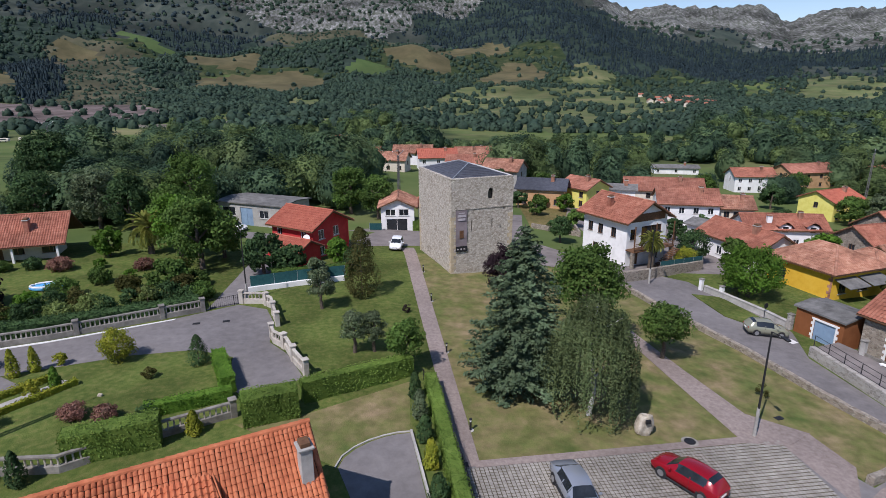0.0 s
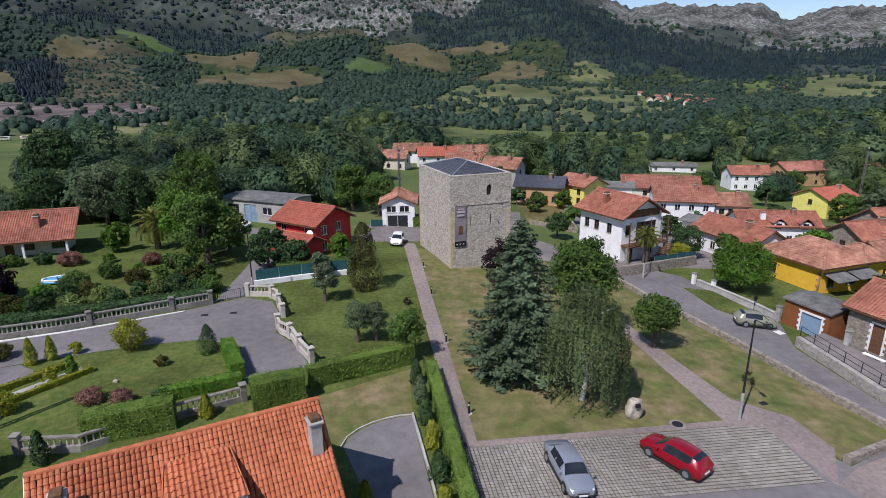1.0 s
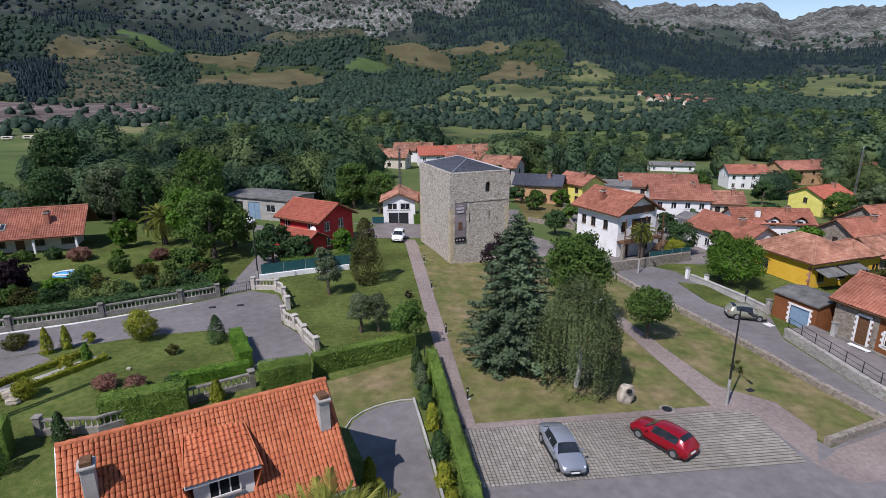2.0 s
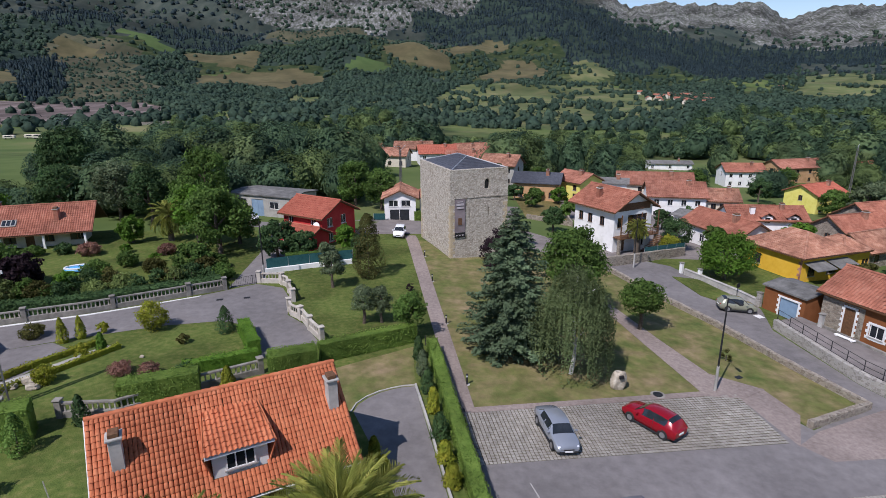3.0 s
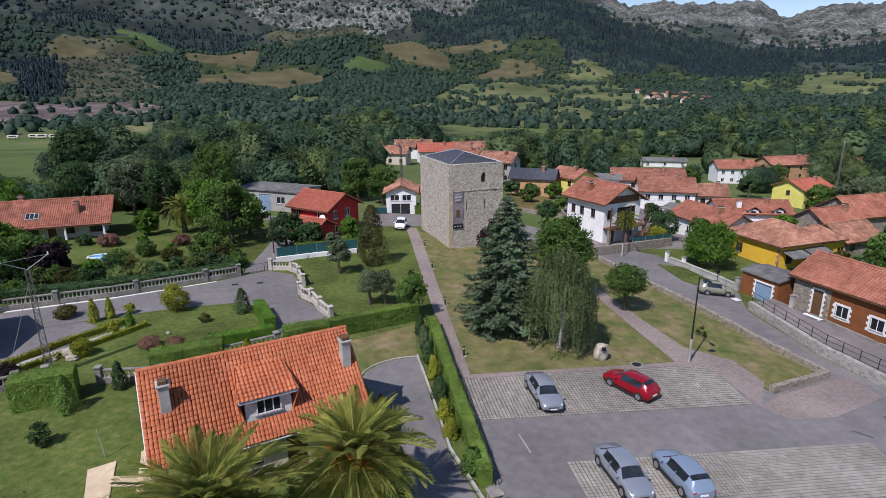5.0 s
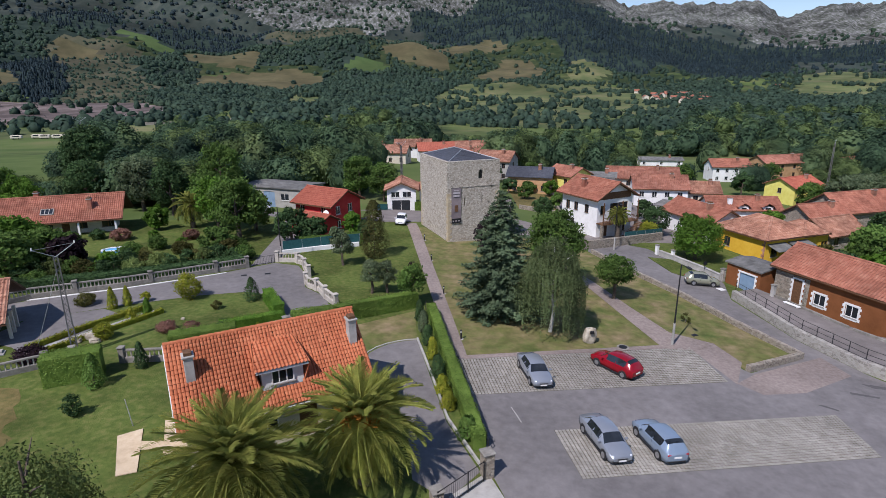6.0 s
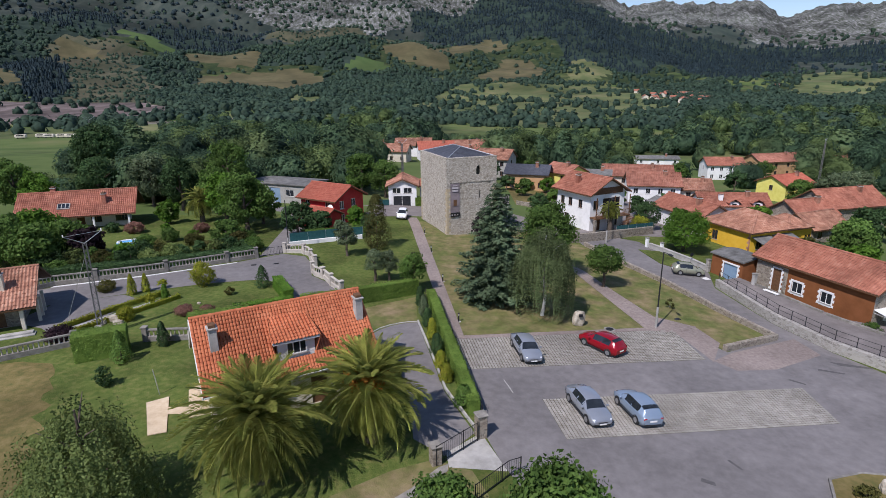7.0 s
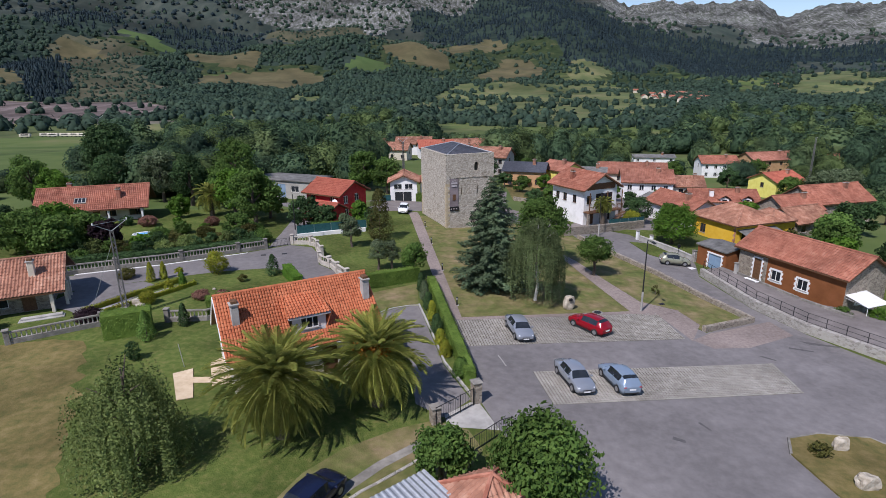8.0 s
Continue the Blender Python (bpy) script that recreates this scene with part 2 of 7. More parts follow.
# far wood and upland ground: more blue, less red, standing in for haze
M["forest_floor_hazed"] = material("forest_floor_hazed", [(0.015, 0.027, 0.021), (0.024, 0.038, 0.029), (0.036, 0.052, 0.038)], 0.04, 0.95, big=0.2, big_scale=0.01, spec=0.1)
M["upland_hazed"] = material("upland_hazed", [(0.022, 0.033, 0.028), (0.040, 0.05, 0.040), (0.068, 0.074, 0.060)], 0.02, 0.95, detail=12, big=0.35, big_scale=0.004, spec=0.1, squash=(1, 0.22, 0.3))


def foliage(name, stops, scale=1.5, trans=0.35, detail=6.0):
    m = material(name, stops, scale, 0.75, detail=detail, per_object=0.32, big=0.3, big_scale=0.2, spec=0.15)
    nt = m.node_tree
    b = nt.nodes["Principled BSDF"]
    tr = nt.nodes.new("ShaderNodeBsdfTranslucent")
    mx = nt.nodes.new("ShaderNodeMixShader")
    mx.inputs["Fac"].default_value = trans
    nt.links.new(b.inputs["Base Color"].links[0].from_socket, tr.inputs["Color"])
    nt.links.new(b.outputs[0], mx.inputs[1])
    nt.links.new(tr.outputs[0], mx.inputs[2])
    nt.links.new(mx.outputs[0], nt.nodes["Material Output"].inputs["Surface"])
    return m


M["leaf"] = foliage("leaf_green", [(0.06, 0.114, 0.024), (0.096, 0.168, 0.036), (0.144, 0.222, 0.0504)])
M["leaf_bright"] = foliage("leaf_bright", [(0.066, 0.143, 0.0165), (0.099, 0.198, 0.0242), (0.143, 0.242, 0.033)])
M["leaf_dark"] = foliage("leaf_dark", [(0.0338, 0.0676, 0.026), (0.0546, 0.1014, 0.0364), (0.0832, 0.143, 0.0494)])
M["leaf_spruce"] = foliage("leaf_spruce", [(0.0525, 0.085, 0.045), (0.085, 0.125, 0.0663), (0.1375, 0.1812, 0.1)], trans=0.2)
M["leaf_birch"] = foliage("leaf_birch", [(0.084, 0.1232, 0.0476), (0.133, 0.175, 0.07), (0.189, 0.231, 0.1008)])
M["leaf_purple"] = foliage("leaf_purple", [(0.022, 0.012, 0.018), (0.035, 0.02, 0.026), (0.05, 0.03, 0.035)])
M["leaf_yellow"] = foliage("leaf_yellow", [(0.16, 0.20, 0.02), (0.26, 0.28, 0.03), (0.38, 0.34, 0.04)])
M["leaf_bronze"] = foliage("leaf_bronze", [(0.05, 0.055, 0.016), (0.08, 0.08, 0.022), (0.11, 0.10, 0.03)])
M["leaf_grey"] = foliage("leaf_grey", [(0.0805, 0.115, 0.0575), (0.1265, 0.1667, 0.0862), (0.184, 0.2185, 0.1207)])
M["leaf_palm"] = foliage("leaf_palm", [(0.15, 0.188, 0.04), (0.265, 0.285, 0.066), (0.43, 0.41, 0.115)], trans=0.35)
M["leaf_hedge"] = foliage("leaf_hedge", [(0.09, 0.15, 0.026), (0.135, 0.21, 0.04), (0.18, 0.255, 0.055)])
M["flower"] = foliage("flower_pink", [(0.16, 0.09, 0.07), (0.24, 0.12, 0.09), (0.30, 0.19, 0.14)])
M["wood_deep"] = foliage("deep_wood", [(0.0316, 0.0604, 0.0345), (0.0517, 0.092, 0.0489), (0.0834, 0.1323, 0.0661)], 0.2)
M["wood_light"] = foliage("light_wood", [(0.0633, 0.1012, 0.0368), (0.1035, 0.1495, 0.0517), (0.1552, 0.207, 0.0747)], 0.2)
# bluish dark green, so that haze over the distant trees is in the colour
M["wood_far"] = foliage("far_wood", [(0.0275, 0.0525, 0.0325), (0.0625, 0.105, 0.05), (0.1438, 0.1938, 0.0775)], 0.085, detail=1.2)


# ---- building tools ----
def lerp(v, ps):
    if v <= ps[0][0]:
        return ps[0][1]
    for (a, b), (c, d) in zip(ps, ps[1:]):
        if v <= c:
            return b + (d - b) * (v - a) / (c - a)
    return ps[-1][1]


GX = [(-60, 1.9), (-25, 1.5), (-5, 1.4), (6, 0.75), (30, -0.85), (55, -2.2), (120, -3.5)]
GY = [(60, 0), (110, -1.5), (200, -6), (300, -12)]
DIP_X = [(46, 0), (62, 1)]
DIP_Y = [(64, 0), (82, 1), (150, 1), (260, 0)]
RISE = [(450, 0), (900, 9), (1300, 46), (1700, 118), (2300, 250), (3200, 500), (4200, 800)]
SHARE = [(13, 1.0), (17, 0.85), (20, 0.68), (25, 0.48), (30, 0.36), (40, 0.32)]
PEAKS = [(14, 0), (16, -90), (20, -50), (23, 75), (27, 165), (30.5, 215), (33, 100), (36, 175), (40, 165), (46, 120), (60, 60)]


# land use on the slopes, as patches of bearing and distance: kind, bearing, half width (degrees), from, to (metres)
ZONES = [("quarry", -31, 9.5, 560, 880), ("gravel", -17, 9, 515, 562), ("field", -28.3, 2, 1650, 1830), ("tan_field", -35.2, 1.6, 930, 1320), ("pine", -31.8, 2.0, 860, 1740), ("pine", -28, 3.2, 1950, 2300), ("green_field", -23.2, 2.8, 1900, 2010),
         ("field", -17.6, 3.8, 1455, 1680), ("tan_field", -14, 6.2, 1150, 1430), ("meadow", -10.3, 1.7, 740, 1000), ("green_field", -4.2, 2.0, 1425, 1540), ("tan_field", 0.8, 3.2, 1535, 1690), ("field", 4.5, 2.2, 1640, 1900), ("field", 7.4, 1.8, 1700, 1960),
         ("tan_field", 10, 3.2, 1330, 1620), ("meadow", 17, 2.2, 1300, 1720), ("meadow", 14, 12, 480, 1270), ("meadow", 5, 6, 560, 930), ("meadow", -2, 3.8, 690, 880), ("meadow", 37, 3.0, 1150, 2050), ("meadow", -30, 12, 450, 540),
         ("wood", -22.3, 2.4, 1180, 1720), ("wood", -17.5, 6.5, 680, 1190), ("heath", -27, 7, 790, 1880), ("wood", -33, 6, 1700, 2150), ("pine", -18.5, 4.6, 1760, 2330), ("wood", -10, 6.5, 1440, 1860), ("wood", -2, 8.5, 880, 1460), ("wood", 27.5, 4, 700, 1500),
         ("rock", -7, 9.5, 2230, 3600), ("rock", 3.5, 4, 2560, 3600), ("heath", -6, 7, 1850, 2260), ("rock", -26, 6, 2850, 3800), ("rock", 21, 3, 2850, 3700), ("pine", 9, 9.5, 1880, 3500), ("pine", 19, 8, 1540, 3300), ("pine", 28, 6, 1520, 3100),
         ("rock", 36, 7, 2950, 4400), ("pine", 36, 9, 2250, 3000), ("rock", 25, 9, 3400, 4500)]


def zone(x, y):
    """The kind of land at a place on the slopes."""
    r, az = math.hypot(x, y + 10), math.degrees(math.atan2(x, y + 10))
    if r < 440 or y < 100:
        return ""
    az += 1.1 * noise.noise(Vector((x / 160, y / 160, 12.0)))
    r *= 1 + 0.07 * noise.noise(Vector((x / 200, y / 200, 15.0)))
    for kind, a, w, r0, r1 in ZONES:
        if ((az - a) / w) ** 2 + ((r - (r0 + r1) / 2) / ((r1 - r0) / 2)) ** 2 < 1:
            return kind
    return "far" if r > 1900 else "open"


def gz(x, y):
    z = lerp(x, GX) + lerp(y, GY) - 2.6 * lerp(x, DIP_X) * lerp(y, DIP_Y)
    r = math.hypot(x, y + 10)
    if r > 440 and y > 100:
        az = math.degrees(math.atan2(x, y + 10))
        z += lerp(r, RISE) * lerp(az, SHARE)
        if r > 700:
            k = min(1, (r - 700) / 900) * (1 if az < 16 else max(0.35, 1 - (az - 16) / 12))
            z += k * 60 * noise.noise(Vector((x / 420, y / 420, 1.3))) + k * 22 * noise.noise(Vector((x / 130, y / 130, 4.1)))
        if az > 14 and r > 2400:
            rock = noise.noise(Vector((az * 0.7, r / 500, 3.0))) * 30 + abs(noise.noise(Vector((az * 2.2, r / 260, 7.0)))) * 40
            z += (lerp(az, PEAKS) + rock) * math.exp(-((r - 4000) / 620) ** 2)
    return z


def mesh_ob(name, verts, faces, mat, parent=None, smooth=False, label=""):
    me = bpy.data.meshes.new(name)
    me.from_pydata(verts, [], faces)
    for m in mat if isinstance(mat, (list, tuple)) else [mat]:
        me.materials.append(m)
    if smooth:
        me.polygons.foreach_set("use_smooth", [True] * len(me.polygons))
    me.update()
    ob = new(name, me)
    ob.parent = parent
    return tagged(ob, label)


def part(name, bm, mat, parent=None, label="", smooth=False):
    """One mesh object from a bmesh, under a thing or a part."""
    me = bpy.data.meshes.new(name)
    bm.to_mesh(me)
    bm.free()
    for m in mat if isinstance(mat, (list, tuple)) else [mat]:
        me.materials.append(m)
    if smooth:
        me.polygons.foreach_set("use_smooth", [True] * len(me.polygons))
    ob = new(name, me)
    ob.parent = parent
    return tagged(ob, label)


def thing(name, m, label, category, group="", kind=""):
    ob = new(name)
    ob.matrix_world = m
    ob.empty_display_size = 0.2
    return tagged(ob, label, category, group, kind)


def add_box(bm, x0, x1, y0, y1, z0, z1, bevel=0.0, m=None):
    r = bmesh.ops.create_cube(bm, size=1)
    vs = r["verts"]
    for v in vs:
        v.co = Vector((x0 + (v.co.x + 0.5) * (x1 - x0), y0 + (v.co.y + 0.5) * (y1 - y0), z0 + (v.co.z + 0.5) * (z1 - z0)))
    if bevel:
        es = list({e for v in vs for e in v.link_edges})
        vs = bmesh.ops.bevel(bm, geom=es, offset=bevel, segments=1, affect="EDGES")["verts"]
    if m is not None:
        bmesh.ops.transform(bm, matrix=m, verts=vs)
    return vs


def box_part(name, dims, mat, parent, bevel=0.0, m=None, label=""):
    bm = bmesh.new()
    add_box(bm, *dims, bevel=bevel, m=m)
    return part(name, bm, mat, parent, label)


def cyl_part(name, r0, r1, z0, z1, mat, parent, m=None, seg=10, label=""):
    bm = bmesh.new()
    bmesh.ops.create_cone(bm, cap_ends=True, segments=seg, radius1=r0, radius2=r1, depth=z1 - z0, matrix=(m or Matrix()) @ pose(0, 0, (z0 + z1) / 2))
    return part(name, bm, mat, parent, label, smooth=False)


def draped(name, outline, mat, lift=0.004, label="", category="", kind="structure", thick=0.0):
    """A flat area with the given outline, laid on the ground; thick gives it a real edge."""
    bm = bmesh.new()
    f = bm.faces.new([bm.verts.new((x, y, 0)) for x, y in outline])
    f.normal_update()
    bmesh.ops.triangulate(bm, faces=[f])
    for x, _ in GX:
        bmesh.ops.bisect_plane(bm, geom=bm.verts[:] + bm.edges[:] + bm.faces[:], plane_co=(x, 0, 0), plane_no=(1, 0, 0))
    for y, _ in GY:
        bmesh.ops.bisect_plane(bm, geom=bm.verts[:] + bm.edges[:] + bm.faces[:], plane_co=(0, y, 0), plane_no=(0, 1, 0))
    if thick:
        r = bmesh.ops.extrude_face_region(bm, geom=bm.faces[:])
        up = {v for v in r["geom"] if isinstance(v, bmesh.types.BMVert)}
    for v in bm.verts:
        v.co.z = gz(v.co.x, v.co.y) + lift
        if thick and v in up:
            v.co.z += thick
    bmesh.ops.recalc_face_normals(bm, faces=bm.faces[:])
    if not thick:
        for f in bm.faces:
            if f.normal.z < 0:
                f.normal_flip()
    return tagged(part(name, bm, mat), label, category, kind=kind)


# ---- ground ----
def ground_lines(lo, hi, near_lo, near_hi, fixed):
    s, v, step = set(fixed), near_lo, 10.0
    while v < near_hi:
        s.add(v)
        v += 10.0
    for sign, start, stop in ((-1, near_lo, lo), (1, near_hi, hi)):
        v, step = start, 10.0
        while (stop - v) * sign > 0:
            s.add(v)
            step = min(step * 1.035, 24)
            v += sign * step
        s.add(stop)
    return sorted(s)


def build_ground():
    xs = ground_lines(-3300, 3300, -120, 160, [x for x, _ in GX])
    ys = ground_lines(-700, 4500, -60, 310, [y for y, _ in GY])
    verts = [(x, y, gz(x, y)) for y in ys for x in xs]
    n = len(xs)
    faces = [(j * n + i, j * n + i + 1, (j + 1) * n + i + 1, (j + 1) * n + i) for j in range(len(ys) - 1) for i in range(n - 1)]
    m = bpy.data.materials.new("hillside")
    m.use_nodes = True
    nt = m.node_tree
    b = nt.nodes["Principled BSDF"]
    b.inputs["Roughness"].default_value, b.inputs["Specular IOR Level"].default_value = 0.95, 0.1
    geo = nt.nodes.new("ShaderNodeNewGeometry")

    def nz(scale, detail=6, rough=0.6):
        t = nt.nodes.new("ShaderNodeTexNoise")
        t.inputs["Scale"].default_value, t.inputs["Detail"].default_value, t.inputs["Roughness"].default_value = scale, detail, rough
        nt.links.new(geo.outputs["Position"], t.inputs["Vector"])
        return t.outputs["Fac"]

    def ramp(fac, stops):
        r = nt.nodes.new("ShaderNodeValToRGB")
        els = r.color_ramp.elements
        for _ in range(len(stops) - 2):
            els.new(0.5)
        for e, (p, c) in zip(els, stops):
            e.position, e.color = p, (*c, 1)
        nt.links.new(fac, r.inputs["Fac"])
        return r.outputs["Color"]

    def mix(fac, a, c):
        x = nt.nodes.new("ShaderNodeMix")
        x.data_type = "RGBA"
        for s, v in (("Factor", fac), ("A", a), ("B", c)):
            nt.links.new(v, x.inputs[s])
        return x.outputs["Result"]

    def span(v, a, c):
        r = nt.nodes.new("ShaderNodeMapRange")
        r.inputs["From Min"].default_value, r.inputs["From Max"].default_value = a, c
        nt.links.new(v, r.inputs["Value"])
        return r.outputs["Result"]

    sep = nt.nodes.new("ShaderNodeSeparateXYZ")
    nt.links.new(geo.outputs["Position"], sep.inputs["Vector"])
    grass = ramp(nz(0.02, 8), [(0.35, (0.062, 0.096, 0.028)), (0.5, (0.098, 0.132, 0.042)), (0.65, (0.145, 0.148, 0.062))])
    scrub = ramp(nz(0.03, 10, 0.75), [(0.36, (0.018, 0.032, 0.014)), (0.52, (0.035, 0.05, 0.02)), (0.66, (0.085, 0.085, 0.04))])
    rock = ramp(nz(0.035, 12, 0.8), [(0.38, (0.06, 0.07, 0.045)), (0.5, (0.20, 0.19, 0.175)), (0.62, (0.36, 0.345, 0.32))])
    high = nt.nodes.new("ShaderNodeMath")
    high.operation = "MULTIPLY_ADD"
    high.inputs[1].default_value = 420.0
    nt.links.new(nz(0.004, 6), high.inputs[0])
    nt.links.new(sep.outputs["Z"], high.inputs[2])
    c = mix(span(high.outputs[0], 205, 235), grass, scrub)
    c = mix(span(high.outputs[0], 520, 600), c, rock)
    nt.links.new(c, b.inputs["Base Color"])
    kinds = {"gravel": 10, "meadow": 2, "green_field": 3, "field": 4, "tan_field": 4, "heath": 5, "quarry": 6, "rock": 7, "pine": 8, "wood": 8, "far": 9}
    ob = mesh_ob("ground", verts, faces, [m, M["lawn"], M["far_meadow"], M["green_field"], M["tan_field"], M["heath"], M["quarry"], M["crag_hazed"], M["forest_floor_hazed"], M["upland_hazed"], M["gravel_bar"], M["street"]], smooth=True)
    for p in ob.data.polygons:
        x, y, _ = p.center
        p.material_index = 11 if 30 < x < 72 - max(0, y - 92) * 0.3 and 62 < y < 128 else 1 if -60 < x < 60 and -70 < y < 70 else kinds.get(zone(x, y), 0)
    return tagged(ob, "green valley ground rising to wooded and rocky hillsides", "ground", kind="structure")


build_ground()

# ---- roads, paving and lawns ----
draped("dry_lawn", [(5.9, 22.1), (28.2, 26.0), (28.4, 21.2), (34.5, 23.6), (32.7, 29.5), (30.7, 37.8), (27.8, 46), (25.7, 53.4), (19, 60), (2.4, 64.5)], M["dry"], 0.006, "sun-dried lawn round the old stone tower", "lawn")
draped("driveway_lawn", [(-5.2, 26.4), (1.9, 31.2), (2.0, 24.9), (-0.6, 23.9), (-2.2, 21.6), (-9, 25.8)], M["dry"], 0.008, "small patch of dry lawn behind the hedge", "lawn")
ragged = [(-25.0 + 0.31 * k + 0.35 * math.sin(k * 1.9) + 0.25 * math.sin(k * 4.7), 17.0 - k * 0.7) for k in range(40)]
draped("rough_field", [(-60, 21), (-34, 17), (-28.5, 18.4), (-25.8, 18.0)] + ragged + [(-60, -14)], M["rough_grass"], 0.008, "strip of dry rough grass beside the lawn", "grass")
draped("car_park", [(4.6, 21.9), (5.2, 16.3), (5.9, 8.6), (6.6, 5.6), (9.5, -3), (10, -30), (60, -30), (60, 8), (41.3, 14.6), (38.4, 20.8), (36.8, 27), (36.2, 37.0), (38.3, 42.3), (38.5, 44.5),
        (36.2, 51.0), (34.9, 56.6), (32, 58.8), (25.5, 58), (25.6, 54), (30.6, 38.2), (34.8, 23.6), (28.6, 20.6), (26.5, 24.8)], M["asphalt"], 0.010, "grey asphalt car park with pale stains, running into a street", "car park")
draped("dry_garden", [(21.5, 84), (28, 79), (30.5, 96), (33, 104), (23.2, 104)], M["rough_grass"], 0.006, "dry brown garden plot by the village street", "garden")
draped("village_street", [(25.5, 58), (32, 58.8), (33.6, 61.5), (42, 70), (46, 76), (44, 80), (36, 70), (27, 62.5), (18.5, 75), (22, 95), (19.5, 95), (15.5, 72), (16, 62)], M["street"], 0.010, "worn grey village street between the houses", "street")
draped("back_street", [(-8, 66.4), (6, 68.8), (6.2, 80), (14, 82), (14, 86), (-8, 76.4), (-3.5, 75.6)], M["street"], 0.010, "asphalt yard behind the tower", "street")
draped("left_road", [(-60, 22), (-35.8, 35.0), (-27.6, 38.6), (-19.2, 42.9), (-14.6, 46.0), (-11.6, 44.7), (-10.2, 41.5), (-9.6, 37.5), (-7.7, 35.3), (-5.7, 31.4), (-9.3, 28.8), (-11.0, 31.2),
        (-11.8, 35.0), (-15.2, 36.4), (-20, 35.6), (-26.6, 33.2), (-33.2, 30.0), (-40, 24)], M["asphalt"], 0.010, "grey asphalt lane widening into a courtyard", "road")
draped("side_lane", [(-17.2, 44.8), (-14.6, 46.2), (-13.6, 53), (-13.8, 62), (-16.5, 74), (-28, 79), (-28.5, 76), (-18.6, 71), (-17.2, 60)], M["asphalt"], 0.012, "narrow asphalt lane behind the gate", "road")
draped("house_drive", [(-2.0, 21.5), (-1.75, 22.4), (-1.2, 23.2), (-0.45, 23.9), (0.45, 24.45), (1.2, 24.75), (2.0, 24.9), (2.9, 19), (3.8, 13), (5.4, 8.2), (3.4, 5.9), (1.6, 7.5), (1.2, 13), (-0.6, 18)], M["asphalt"], 0.012, "smooth asphalt drive beside the house", "drive")
draped("gate_apron", [(3.5, 6.2), (5.8, 8.2), (6.6, 5.6), (6.9, 4.6), (3.6, 4.9)], M["concrete"], 0.016, "pale concrete apron before the gate", "apron")
draped("walkway", [(6.0, 21.9), (4.8, 21.6), (0.9, 64.6), (0.4, 66.8), (2.2, 67.0), (2.5, 65)], M["paving"], 0.012, "straight reddish-grey paved footpath across the lawn", "footpath", thick=0.03)
draped("side_path", [(28.4, 25.8), (26.0, 24.4), (23.2, 24.6), (22.0, 33), (20.9, 41.2), (18.8, 47), (20.2, 47.6), (22.3, 41.6), (23.8, 34), (25.2, 28)], M["paving"], 0.012, "paved footpath past the street lamp", "footpath", thick=0.03)
draped("path_edge", [(4.9, 21.6), (26.0, 25.2), (28.3, 25.9), (28.9, 22.4), (26.4, 18.7), (25.6, 25.0)], M["paving"], 0.014, "paved strip along the car park", "footpath")
draped("garden_path", [(-29.4, 23.6), (-28.6, 22.6), (-25.4, 26.6), (-21.9, 31.6), (-22.8, 32.0), (-26.2, 27.4)], M["concrete"], 0.014, "pale garden path between clipped edging", "path")
draped("villa_yard", [(-30.6, 24.6), (-29.2, 23.4), (-26.4, 27.2), (-25.2, 31.2), (-27.5, 32.6), (-33.0, 30.2), (-34, 26)], M["asphalt"], 0.012, "dark yard in the shade of the villa", "yard")
draped("corner_path", [(-3.2, -1.5), (-2.7, -1.9), (-0.2, 0.9), (1.9, 2.7), (3.5, 4.6), (3.6, 5.2), (3.0, 4.9), (1.5, 3.2), (-0.6, 1.4)], M["cast_grey"], 0.018, "worn gravel track through the grass", "path")
draped("dry_patch", [(-4.6, 0.4), (-2.6, 2.6), (0.4, 4.6), (2.8, 5.6), (4.9, 4.6), (5.6, 2.6), (3.0, -1.6), (0.0, -3.6), (-3.6, -3.4), (-5.6, -1.6)], M["dry"], 0.008, "dry worn grass beside the track", "grass")
draped("terrace_slab", [(-16.1, 11.9), (-14.9, 12.6), (-13.4, 8.5), (-14.4, 8.2)], M["sand"], 0.02, "sand-coloured paved terrace slab on the lawn", "terrace", thick=0.05)
draped("terrace_walk", [(-14.55, 11.3), (-14.25, 10.5), (-10.9, 10.4), (-11.2, 11.2)], M["sand"], 0.02, "narrow sand-coloured path to the house", "path", thick=0.04)
draped("house_terrace", [(-13.9, 13.4), (-13.0, 14.8), (-11.2, 10.6), (-12.6, 9.9)], M["sand"], 0.015, "sand-coloured paving along the gable wall", "terrace", thick=0.04)
draped("street_verge", [(33.2, 52.2), (36.1, 51.4), (37.5, 45), (35.2, 43.6), (33.6, 46)], M["lawn"], 0.02, "green verge between street and garden wall", "verge", thick=0.08)
draped("round_bed", [(24.7, 2.6), (25.6, 4.2), (28.0, 4.8), (31.3, 4.4), (33, 2), (32, -3), (27, -4), (25, -1)], M["rough_grass"], 0.02, "kerbed planting bed in the car park", "bed", thick=0.12)


draped("worn_strip", [(26.5, 18.9), (28.9, 20.5), (34.9, 22.9), (36.6, 23.6), (36.9, 20.4), (31.2, 17.7), (27.6, 17.3)], M["paving"], 0.013, "worn reddish paving beside the lawn wall", "paving")
draped("lawn_kerb", [(5.7, 21.66), (26.2, 25.1), (26.1, 25.75), (5.7, 22.25)], M["paving"], 0.018, "paved edging between lawn and car park", "edging", thick=0.02)


